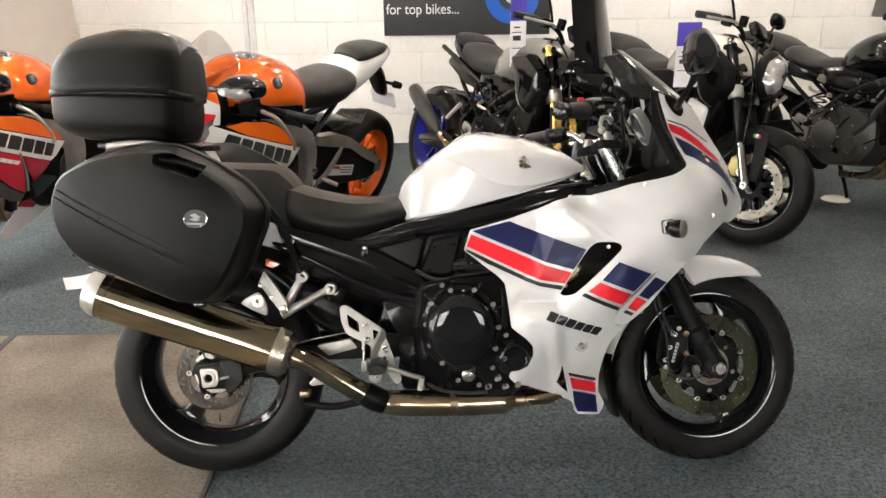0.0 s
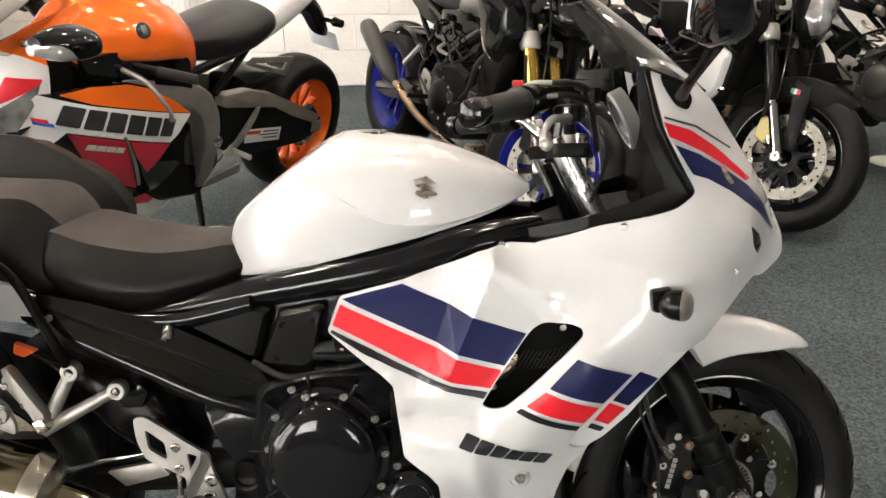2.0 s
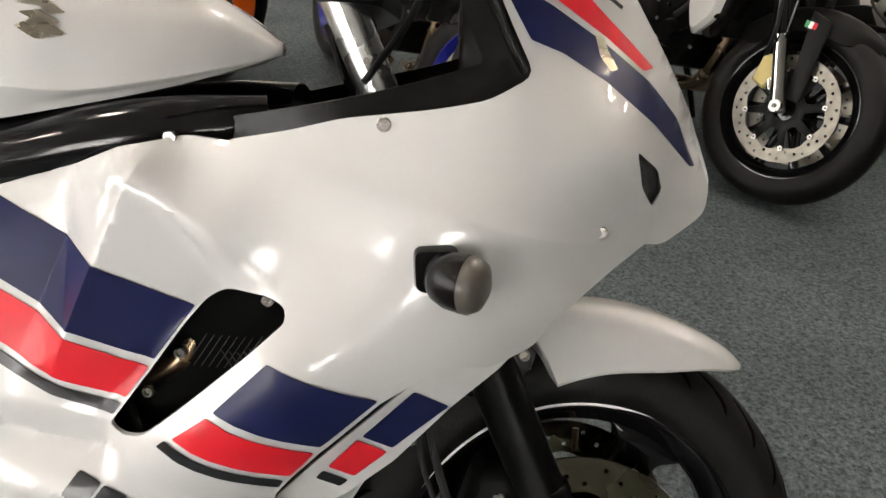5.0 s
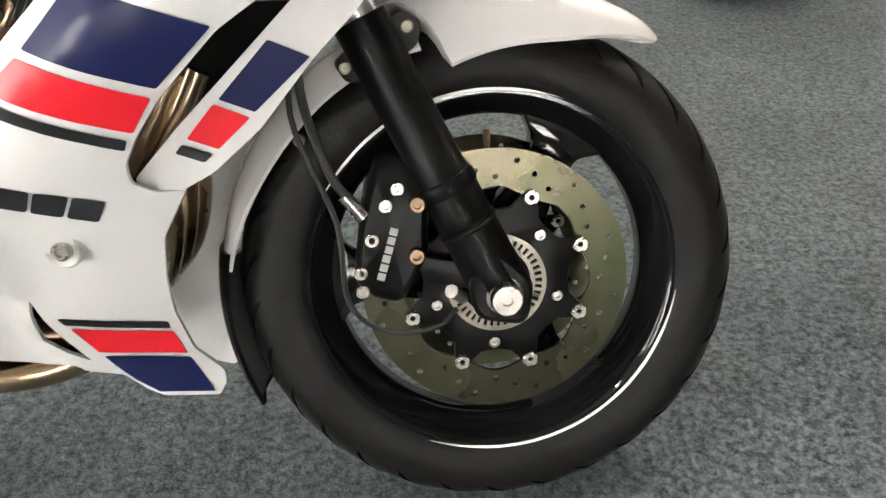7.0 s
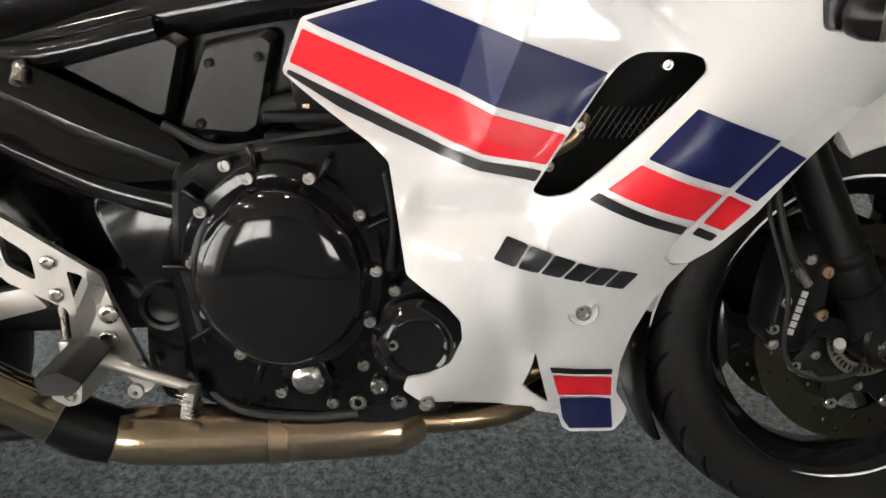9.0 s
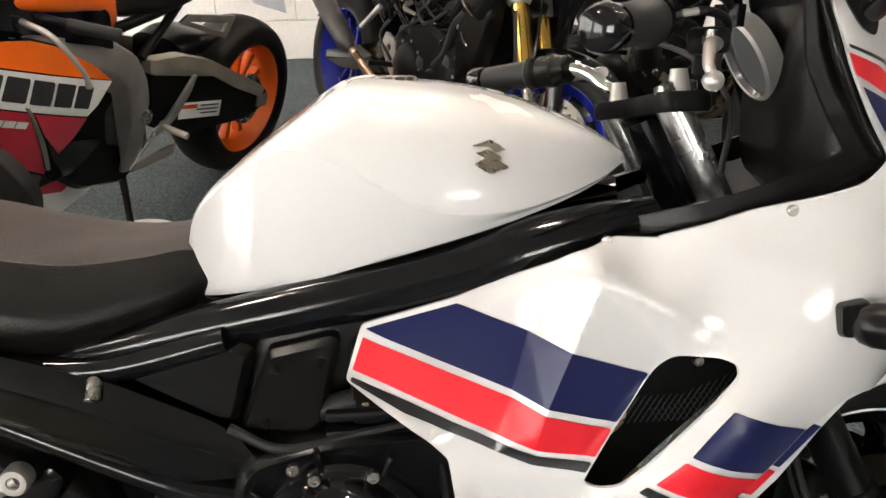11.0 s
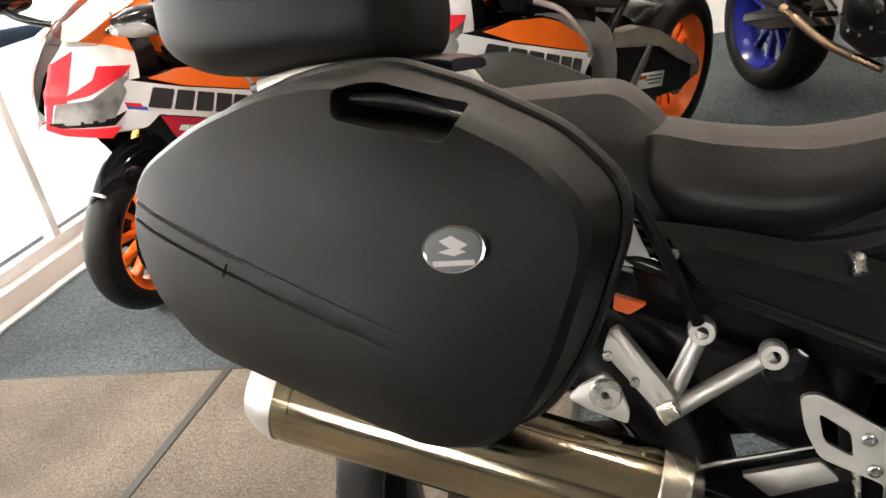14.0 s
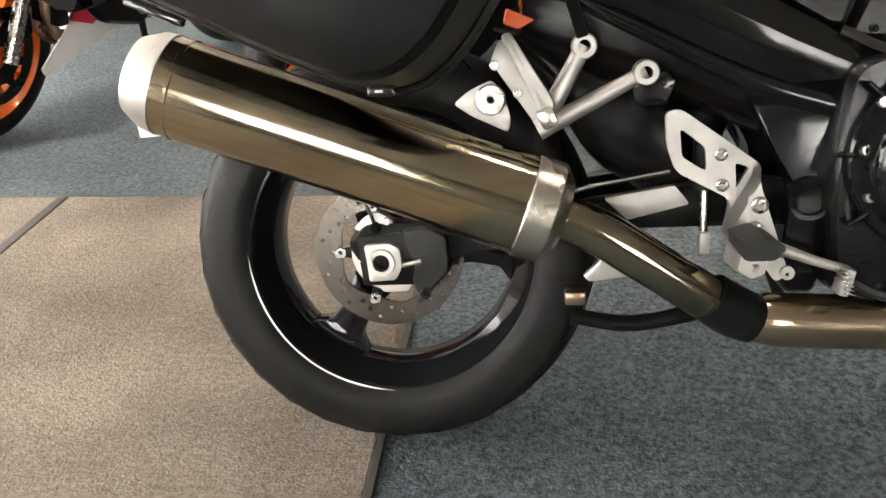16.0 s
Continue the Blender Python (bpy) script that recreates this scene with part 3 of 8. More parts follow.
# dark car parked on the forecourt, seen through the window
car = thing("car", Matrix.Translation((-6.8, 6.2, -0.12)) @ Matrix.Rotation(radians(80), 4, "Z"), "dark parked car on the forecourt outside", "car")
part("body", loft([(-2.0, 0, 0.35, 0.75, 0.70, 4, 0.05), (-1.6, 0, 0.28, 0.95, 0.85, 4, 0.08), (-0.4, 0, 0.25, 0.98, 0.88, 4, 0.08), (0.9, 0, 0.25, 0.95, 0.88, 4, 0.08), (1.9, 0, 0.30, 0.80, 0.80, 4, 0.08), (2.1, 0, 0.38, 0.65, 0.66, 4, 0.05)]), CAR_PAINT, car)
part("cabin", loft([(-1.7, 0, 0.90, 1.02, 0.62, 4, 0.2), (-1.1, 0, 0.90, 1.38, 0.72, 4, 0.16), (0.0, 0, 0.90, 1.45, 0.74, 4, 0.16), (0.9, 0, 0.90, 1.0, 0.66, 4, 0.1)]), SMOKE, car)
for _x in (-1.3, 1.35):
    for _y in (-0.78, 0.78):
        part("wheel", moved(lathe([(0.05, -0.1), (0.22, -0.1), (0.31, -0.08), (0.32, 0), (0.31, 0.08), (0.22, 0.1), (0.05, 0.1)], 28), Matrix.Translation((_x, _y, 0.32))), RUBBER, car)

leaflet = thing("leaflet", Matrix.Translation((-1.715, 3.33, FZ)) @ Matrix.Rotation(radians(28), 4, "Z"), "white paper leaflet lying on the carpet", "paper")
_sheet = box(0.15, 0.17, 0.0012, Matrix.Translation((0, 0, 0.0012)), 0)
bmesh.ops.subdivide_edges(_sheet, edges=_sheet.edges[:], cuts=4, use_grid_fill=True)
for v in _sheet.verts:
    v.co.z += 0.9 * v.co.x ** 2
part("sheet", _sheet, CARD_WHITE, leaflet)


# ---- wheels, shared by all motorcycles ----
def tyre_profile(R, w):
    half = [(0.214, 0.80), (0.222, 0.90), (0.236, 0.985), (0.252, 1.0), (R - 0.034, 0.955), (R - 0.018, 0.80), (R - 0.007, 0.52), (R - 0.0015, 0.25), (R, 0.0)]
    pts = catmull([(r, -w * k) for r, k in half], 2)
    pts = [tuple(p) for p in pts]
    return pts + [(r, -y) for r, y in reversed(pts[:-1])] + [(0.218, w * 0.6), (0.218, -w * 0.6)]


def wheel(root, name, centre, R, w, rim_mat, spokes=3, a0=0.0, wide=0.026, m=None, label="", arcs=(), grooves=True):
    """A cast wheel: rim with spokes and hub, and on it the tyre, the valve and the rim tape."""
    at = Matrix.Translation(centre)
    if m is not None:
        at = m @ at
    k = w * 0.86
    bm = lathe([(0.2145, -k), (0.2300, -k), (0.2310, -k + 0.006), (0.226, -k + 0.012), (0.205, -k * 0.45), (0.205, k * 0.45), (0.226, k - 0.012), (0.2310, k - 0.006), (0.2300, k), (0.2145, k),
                (0.209, k * 0.90), (0.201, k * 0.66), (0.193, k * 0.50), (0.189, k * 0.38), (0.189, -k * 0.38), (0.193, -k * 0.50), (0.201, -k * 0.66), (0.209, -k * 0.90)], 72)
    rim = part(name, bm, rim_mat, root, label, m=at)
    for i in range(spokes):
        a = a0 + 2 * math.pi * i / spokes
        o = [(0.030, -wide * 1.35), (0.07, -wide * 1.1), (0.12, -wide * 0.78), (0.165, -wide * 0.95), (0.186, -wide * 1.9), (0.192, -wide * 1.9), (0.192, wide * 1.9), (0.186, wide * 1.9), (0.165, wide * 0.95), (0.12, wide * 0.78), (0.07, wide * 1.1), (0.030, wide * 1.35)]
        part("spoke", prism(rounded(o, 0.006, 2), -0.022, 0.022, 0.006), rim_mat, rim, m=Matrix.Rotation(-a, 4, "Y"))
    part("hub", lathe([(0.012, -0.045), (0.05, -0.045), (0.056, -0.035), (0.056, 0.035), (0.05, 0.045), (0.012, 0.045)], 32), rim_mat, rim)
    part("tyre", lathe(tyre_profile(R, w), 168), RUBBER, rim, "black road tyre with worn tread")
    if grooves:
        g = None
        for i in range(30):
            for s in (-1, 1):
                turn = Matrix.Rotation(2 * math.pi * (i + (0.5 if s > 0 else 0)) / 30, 4, "Y")
                if s > 0:
                    turn = turn @ Matrix.Rotation(math.pi, 4, "Z")
                if g is None:
                    pts = []
                    prof = sorted((-y, r) for r, y in tyre_profile(R, w) if y <= 0 and r > 0.25)
                    for t, f in ((0, 0.24), (0.4, 0.42), (0.85, 0.60), (1.3, 0.78), (1.6, 0.93)):
                        q = float(np.interp(w * f, [v[0] for v in prof], [v[1] for v in prof])) - 0.0039
                        pts.append((q * math.sin(t * 0.17), -w * f, q * math.cos(t * 0.17)))
                    # A black strip just proud of the tread stands for the groove's shade.
                    g = part("tread_groove", tube(pts, [0.0012, 0.0042, 0.0045, 0.0042, 0.0012], 8, 3), HOLE, rim, m=turn)
                else:
                    again(g, turn)
    part("valve", tube([(0.168 * math.cos(a0 + 0.5), 0, 0.168 * math.sin(a0 + 0.5)), (0.140 * math.cos(a0 + 0.5), -0.004, 0.140 * math.sin(a0 + 0.5))], [0.0045, 0.0035], 8), BRASS, rim)
    for b0, b1 in arcs:
        n = 40
        o, q = [], []
        for i in range(n + 1):
            a = radians(b0 + (b1 - b0) * i / n)
            e = min(1, 5 * i / n, 5 * (n - i) / n) * 0.0046 + 0.0006
            o.append(((0.2225 + e) * math.cos(a), (0.2225 + e) * math.sin(a)))
            q.append(((0.2225 - e) * math.cos(a), (0.2225 - e) * math.sin(a)))
        part("rim_tape", prism(o + q[::-1], -k - 0.0016, -k - 0.0004), REFLECT, rim, "white reflective rim tape")
    return rim


def brake_disc(parent, y, r0, r1, mat, bolts_n=8, holes=True, m=None, carrier=True):
    """A drilled floating disc on its carrier, in the plane of its wheel."""
    loops = [circle(0, 0, r1, 72), [((r0 + 0.004 * math.cos(bolts_n * 2 * math.pi * i / 96)) * math.cos(2 * math.pi * i / 96), (r0 + 0.004 * math.cos(bolts_n * 2 * math.pi * i / 96)) * math.sin(2 * math.pi * i / 96)) for i in range(96)]]
    if holes:
        for i in range(36):
            a = 2 * math.pi * i / 36
            rr = r0 + (r1 - r0) * (0.3, 0.5, 0.72)[i % 3]
            loops.append(circle(rr * math.cos(a), rr * math.sin(a), 0.0034 if mat is DISC or mat is DISC_REAR else 0.0052, 8))
    d = part("brake_disc", prism(loops, y, y + 0.005), mat, parent, "drilled steel brake disc", m=m)
    if carrier:
        star, core = [], r0 * (0.78 if mat is DISC else 0.5)
        for i in range(bolts_n):
            a = 2 * math.pi * (i + 0.5) / bolts_n
            h = math.pi / bolts_n
            star += [(core * math.cos(a - h * 0.98), core * math.sin(a - h * 0.98)), ((core + 0.004) * math.cos(a - h * 0.5), (core + 0.004) * math.sin(a - h * 0.5)), (r0 * math.cos(a - 0.075), r0 * math.sin(a - 0.075)), ((r0 + 0.004) * math.cos(a), (r0 + 0.004) * math.sin(a)), (r0 * math.cos(a + 0.075), r0 * math.sin(a + 0.075)), ((core + 0.004) * math.cos(a + h * 0.5), (core + 0.004) * math.sin(a + h * 0.5))]
        part("carrier", prism([star, circle(0, 0, 0.036, 32)], y - 0.002, y + 0.006, 0.001), SATIN_BLACK, d)
        ring = lathe([(0.0036, -0.004), (0.0076, -0.004), (0.0088, -0.0025), (0.0088, 0.002), (0.0036, 0.002)], 16)
        places = [((r0 - 0.002) * math.cos(2 * math.pi * (i + 0.5) / bolts_n), y - 0.003, (r0 - 0.002) * math.sin(2 * math.pi * (i + 0.5) / bolts_n)) for i in range(bolts_n)]
        first = part("disc_button", ring, BOLT, d, m=Matrix.Translation(places[0]))
        for p in places[1:]:
            again(first, Matrix.Translation(p))
    return d


# ---- the white touring motorcycle ----
LEAN = 13.0
BIKE = pose(-0.66, 1.81, 0.0) @ Matrix.Rotation(radians(-LEAN), 4, "X")
bike = thing("motorcycle", BIKE, "white faired touring motorcycle with navy and red stripes and black cases", "motorcycle")
RAKE = radians(26.5)
AXIS = Vector((-math.sin(RAKE), 0, math.cos(RAKE)))
PIVOT = Vector((1.375, 0, 0.455))
HUB = Matrix.Translation((1.485, 0, 0.2995))
STEER = Matrix.Translation((-0.008, 0.055, -0.032)) @ HUB @ Matrix.Rotation(radians(-4), 4, "X") @ HUB.inverted() @ Matrix.Translation(PIVOT) @ Matrix.Rotation(radians(7), 4, AXIS) @ Matrix.Translation(-PIVOT)
REAR = Matrix.Translation((0, 0, 0.287)) @ Matrix.Rotation(radians(-2.6), 4, "X") @ Matrix.Translation((0, 0, -0.315))


def on_fork(s, y, ahead=0.0):
    """A point s metres up the fork line from the front axle's height."""
    return Vector((1.487 + ahead * math.cos(RAKE), y, 0.300 + ahead * math.sin(RAKE))) + AXIS * s


# wheels and brakes
front = wheel(bike, "front_wheel", (1.485, 0, 0.2995), 0.2995, 0.060, GLOSS_BLACK, 3, radians(62), 0.03, STEER, "gloss black cast front wheel", [(-118, 0), (64, 158)])
rear = wheel(bike, "rear_wheel", (0, 0, 0.315), 0.315, 0.090, GLOSS_BLACK, 3, radians(238), 0.03, REAR, "gloss black cast rear wheel", [(172, 280)])
for s in (-1, 1):
    brake_disc(front, s * 0.062 - 0.0025, 0.108, 0.155, DISC)
brake_disc(rear, -0.078, 0.076, 0.113, DISC_REAR, 5)
abs_ring = []
for i in range(40):
    a0, a1 = 2 * math.pi * i / 40, 2 * math.pi * (i + 0.5) / 40
    abs_ring.append([(0.047 * math.cos(a0), 0.047 * math.sin(a0)), (0.056 * math.cos(a0), 0.056 * math.sin(a0)), (0.056 * math.cos(a1), 0.056 * math.sin(a1)), (0.047 * math.cos(a1), 0.047 * math.sin(a1))])
part("sensor_ring", prism([circle(0, 0, 0.058, 48), circle(0, 0, 0.040, 40)] + [[(u * 0.95, v * 0.95) for u, v in q] for q in abs_ring], -0.074, -0.071), DISC_BRIGHT, front, "slotted steel sensor ring")
bolts([(0.074 * math.cos(radians(a)), -0.066, 0.074 * math.sin(radians(a))) for a in (47, -15, -92, -160, 120)], 0.0068, BOLT, front, h=0.006)
part("sensor_ring", prism([circle(0, 0, 0.048, 48), circle(0, 0, 0.034, 40)] + [[(u * 0.79, v * 0.79) for u, v in q] for q in abs_ring], -0.092, -0.089), BOLT, rear, "slotted steel sensor ring")
part("hub_flange", prism([circle(0, 0, 0.056, 48), circle(0, 0, 0.048, 40)], -0.086, -0.082, 0.001), ALU, rear)

# fork, axle, calipers
for s, nm in ((-1, "right"), (1, "left")):
    y = s * 0.098
    leg = part("fork_leg", tube([on_fork(-0.01, y), on_fork(0.10, y), on_fork(0.13, y), on_fork(0.135, y), on_fork(0.33, y)], [0.034, 0.032, 0.032, 0.0295, 0.0295], 24, smooth=False), SATIN_BLACK, bike, "satin black fork slider", m=STEER)
    part("collar", tube([on_fork(0.125, y), on_fork(0.129, y), on_fork(0.140, y), on_fork(0.144, y)], [0.031, 0.034, 0.034, 0.031], 24, smooth=False), SATIN_BLACK, leg)
    part("collar", tube([on_fork(0.08, y), on_fork(0.083, y), on_fork(0.087, y), on_fork(0.09, y)], [0.031, 0.0345, 0.0345, 0.031], 24, smooth=False), SATIN_BLACK, leg)
    part("axle_clamp", stack(rounded([(1.455, 0.274), (1.512, 0.264), (1.520, 0.315), (1.475, 0.355), (1.446, 0.318)], 0.016), [(y - 0.03, 0.86, 0, 0), (y - 0.024, 1, 0, 0), (y + 0.024, 1, 0, 0), (y + 0.03, 0.86, 0, 0)]), SATIN_BLACK, leg)
    part("stanchion", tube([on_fork(0.33, y), on_fork(0.748, y)], 0.0225, 24), STANCHION, leg, "chromed fork stanchion")
part("axle_bolt", moved(lathe([(0.0, -0.012), (0.0055, -0.012), (0.0065, -0.016), (0.016, -0.016), (0.018, -0.012), (0.018, 0.0), (0.021, 0.0), (0.021, 0.006), (0.0, 0.006)], 28, closed=False), Matrix.Translation((1.487, -0.128, 0.300))), BOLT, bike, "bright hollow axle nut", m=STEER)
CALIPER = rounded([(1.352, 0.452), (1.388, 0.455), (1.408, 0.428), (1.405, 0.340), (1.395, 0.322), (1.375, 0.286), (1.340, 0.296), (1.322, 0.315), (1.330, 0.378), (1.342, 0.425)], 0.012)
for s in (-1, 1):
    cal = part("brake_caliper", stack(CALIPER, [(s * 0.045, 0.9, 0, 0), (s * 0.05, 1, 0, 0), (s * 0.092, 1, 0, 0), (s * 0.104, 0.93, 0, 0), (s * 0.110, 0.80, 0, 0)]), SATIN_BLACK, bike, "black four-piston brake caliper", m=STEER)
    if s < 0:
        bolts([(1.373, -0.108, 0.42), (1.360, -0.108, 0.402), (1.344, -0.107, 0.364), (1.331, -0.105, 0.327), (1.332, -0.104, 0.306)], 0.0078, BOLT, cal)
        bolts([(1.394, -0.112, 0.403), (1.392, -0.112, 0.346)], 0.009, BRASS, cal)
        for q in word_bars(6, 1.356, 0.318, 1.374, 0.378, 0.0085, 0.0):
            part("mark", prism(q, -0.1115, -0.110), GREY_MARK, cal)
part("bracket", prism(rounded([(1.392, 0.34), (1.45, 0.33), (1.455, 0.30), (1.40, 0.31)], 0.006), -0.095, -0.07, 0.003), SATIN_BLACK, bike, m=STEER)
part("bracket", prism(rounded([(1.392, 0.41), (1.44, 0.405), (1.442, 0.38), (1.40, 0.385)], 0.006), -0.095, -0.07, 0.003), SATIN_BLACK, bike, m=STEER)
part("brake_hose", tube([(1.30, -0.10, 0.60), (1.295, -0.112, 0.52), (1.318, -0.115, 0.44), (1.338, -0.112, 0.41), (1.345, -0.108, 0.40)], 0.0048, 8), RUBBER_SOFT, bike, "black rubber brake hose")
part("sensor_cable", tube([(1.30, -0.105, 0.60), (1.285, -0.118, 0.50), (1.322, -0.118, 0.39), (1.33, -0.118, 0.30), (1.37, -0.118, 0.268), (1.42, -0.115, 0.272), (1.44, -0.10, 0.285)], 0.003, 8), RUBBER_SOFT, bike)
part("hose_union", tube([(1.33, -0.112, 0.415), (1.348, -0.112, 0.392)], 0.007, 10), BOLT, bike)
part("sensor", tube([(1.43, -0.10, 0.30), (1.445, -0.075, 0.285)], 0.008, 10), ALU, bike, m=STEER)


# front mudguard: an arched shell round the tyre
def mudguard(name, a_list, mat, label="", skew=0.0, c=(1.485, 0.2995)):
    rings = []
    for a, r, drop, hw in catmull(a_list, 6):
        ring = []
        lean = skew * max(0.0, (a - 60) / 41) ** 2
        for k in range(17):
            t = -1 + k / 8
            rr = r - drop * abs(t) ** 3.2
            ring.append((c[0] + rr * math.cos(radians(a + lean * (1 - abs(t)))), hw * math.copysign(abs(t) ** 0.75, t), c[1] + rr * math.sin(radians(a + lean * (1 - abs(t))))))
        for k in range(16, -1, -1):
            t = -1 + k / 8
            rr = r - drop * abs(t) ** 3.2 - 0.004
            ring.append((c[0] + rr * math.cos(radians(a + lean * (1 - abs(t)))), (hw - 0.003) * math.copysign(abs(t) ** 0.75, t), c[1] + rr * math.sin(radians(a + lean * (1 - abs(t))))))
        rings.append(ring)
    return part(name, rings_to_mesh(rings), mat, bike, label, m=STEER)


mudguard("front_mudguard", [(53.5, 0.333, 0.002, 0.012), (55, 0.336, 0.010, 0.030), (61, 0.339, 0.026, 0.056), (74, 0.338, 0.054, 0.074), (90, 0.337, 0.072, 0.076), (101, 0.336, 0.083, 0.076)], PEARL, "white front mudguard", 13)
part("mudguard_bracket", stack(rounded([(1.310, 0.552), (1.324, 0.530), (1.352, 0.532), (1.400, 0.568), (1.405, 0.592), (1.386, 0.604), (1.346, 0.584)], 0.008), [(-0.066, 1, 0, 0), (-0.090, 1, 0, 0), (-0.095, 0.94, 0, 0)]), SATIN_BLACK, bike, "black mudguard bracket across the fork", m=STEER)
mudguard("front_mudguard_rear", [(107, 0.318, 0.04, 0.070), (125, 0.318, 0.035, 0.070), (150, 0.318, 0.03, 0.068), (176, 0.318, 0.012, 0.060)], PEARL, "white rear half of the front mudguard")
mudguard("mudguard_extension", [(172, 0.322, 0.014, 0.064), (190, 0.324, 0.012, 0.060), (208, 0.324, 0.008, 0.052)], TRIM, "black mudguard extension")
bolts([(1.389, -0.096, 0.587), (1.324, -0.096, 0.546), (1.27, -0.074, 0.47)], 0.0068, DISC_BRIGHT, bike, m=STEER)

# fairing skin
def ridge(x, z, x0, z0, x1, z1, width, height, lo=0.0, hi=1.0):
    """A soft fold along a line."""
    dx, dz = x1 - x0, z1 - z0
    n2 = dx * dx + dz * dz
    t = ((x - x0) * dx + (z - z0) * dz) / n2
    d = abs((x - x0) * dz - (z - z0) * dx) / math.sqrt(n2)
    e = max(0.0, 1 - d / width) * max(0.0, min(1.0, min(t - lo, hi - t) * 6))
    return height * e


def folds(x, z):
    """The creases of the side fairing, over its smooth surface."""
    w = ridge(x, z, 1.10, 0.805, 1.50, 0.72, 0.05, 0.009)         # fold below the headlamp
    w += ridge(x, z, 0.86, 0.518, 1.02, 0.512, 0.03, -0.014)       # hollow under the stripes
    w += ridge(x, z, 0.88, 0.470, 1.10, 0.455, 0.022, 0.006)       # lip below the hollow
    w += ridge(x, z, 0.975, 0.47, 1.03, 0.22, 0.03, 0.010)         # fold down to the belly
    return w


SKIN = surface([(x, z, d - 0.002 - folds(x, z)) for x, z, d in (
    (0.753, 0.712, 0.140), (0.748, 0.682, 0.158), (0.736, 0.659, 0.170), (0.865, 0.734, 0.149), (0.943, 0.705, 0.176), (0.921, 0.639, 0.180), (0.906, 0.606, 0.190), (0.985, 0.693, 0.212),
    (0.957, 0.622, 0.205), (1.075, 0.658, 0.193), (1.034, 0.597, 0.199), (1.013, 0.567, 0.205), (1.101, 0.678, 0.195), (1.165, 0.677, 0.224), (1.001, 0.543, 0.211), (1.031, 0.539, 0.228),
    (1.155, 0.631, 0.246), (1.109, 0.581, 0.250), (1.072, 0.550, 0.247), (1.251, 0.591, 0.217), (1.201, 0.544, 0.224), (1.172, 0.504, 0.213), (0.827, 0.591, 0.199), (0.843, 0.576, 0.195),
    (0.863, 0.443, 0.215), (0.926, 0.386, 0.219), (0.855, 0.316, 0.214), (0.893, 0.287, 0.196), (0.968, 0.486, 0.224), (1.107, 0.429, 0.185), (1.067, 0.380, 0.166), (1.015, 0.323, 0.155),
    (1.003, 0.262, 0.125), (1.039, 0.225, 0.104), (1.032, 0.297, 0.147), (1.124, 0.261, 0.084), (1.130, 0.207, 0.056), (1.146, 0.133, 0.019), (1.070, 0.143, 0.036), (1.236, 0.836, 0.176),
    (1.443, 0.743, 0.119), (1.363, 0.888, 0.146), (1.458, 0.827, 0.125), (1.500, 0.770, 0.070), (1.510, 0.724, 0.040), (1.578, 0.756, -0.02), (1.302, 1.005, 0.145), (1.275, 1.098, 0.115),
    (1.412, 0.672, 0.152), (1.387, 0.630, 0.150), (1.345, 0.625, 0.185), (1.275, 0.720, 0.220), (1.037, 0.800, 0.150), (0.935, 0.764, 0.143), (1.42, 0.90, 0.095), (1.47, 1.0, 0.0),
    (1.022, 0.779, 0.205), (1.092, 0.730, 0.216), (1.13, 0.775, 0.192), (1.20, 0.775, 0.200), (1.55, 0.82, -0.02), (1.185, 0.437, 0.158), (1.150, 0.430, 0.172), (1.180, 0.730, 0.208))])


# flat facets behind the vent: corners (x, z, half width), then the triangles between them
FACET = {"a": (0.753, 0.712, 0.149), "b": (0.736, 0.659, 0.164), "c": (0.865, 0.736, 0.150), "e": (0.938, 0.766, 0.152), "f": (1.022, 0.782, 0.207), "g": (0.943, 0.705, 0.166), "h": (0.921, 0.639, 0.183), "i": (0.907, 0.600, 0.194), "u": (0.898, 0.572, 0.200),
         "j": (0.985, 0.693, 0.209), "k": (0.957, 0.622, 0.209), "l": (0.939, 0.572, 0.210), "m": (1.075, 0.658, 0.195), "n": (1.013, 0.567, 0.203), "o": (1.001, 0.548, 0.210), "p": (1.101, 0.681, 0.196), "q": (1.172, 0.682, 0.227), "r": (0.827, 0.591, 0.192)}
TRIANGLES = "acg agh ahb bhi bir gjk gkh hkl hli ilu ceg efj ejg jfp fqp jpm jmk kmn knl lno".split()
RIM = [FACET[k] for k in "acefqpmnoluirb"]
CREASES = [(FACET["u"][:2], FACET["g"][:2]), (FACET["l"][:2], FACET["f"][:2]), (FACET["f"][:2], FACET["q"][:2])]


def facet(x, z):
    """Depth of the facets at a place inside their rim, and how far inside it lies."""
    near = 1.0
    for (x0, z0, _), (x1, z1, _) in zip(RIM, RIM[1:] + RIM[:1]):
        dx, dz = x1 - x0, z1 - z0
        t = max(0.0, min(1.0, ((x - x0) * dx + (z - z0) * dz) / (dx * dx + dz * dz)))
        near = min(near, math.hypot(x - x0 - t * dx, z - z0 - t * dz))
    for tri in TRIANGLES:
        (x0, z0, d0), (x1, z1, d1), (x2, z2, d2) = (FACET[k] for k in tri)
        det = (z1 - z2) * (x0 - x2) + (x2 - x1) * (z0 - z2)
        a = ((z1 - z2) * (x - x2) + (x2 - x1) * (z - z2)) / det
        b = ((z2 - z0) * (x - x2) + (x0 - x2) * (z - z2)) / det
        if min(a, b, 1 - a - b) >= -1e-6:
            return a * d0 + b * d1 + (1 - a - b) * d2 - 0.002, near
    return None, 0.0


def skin(x, z):
    w = SKIN(x, z) + folds(x, z)
    d, near = facet(x, z)
    return w if d is None else w + (d - w) * min(1.0, near / 0.020)


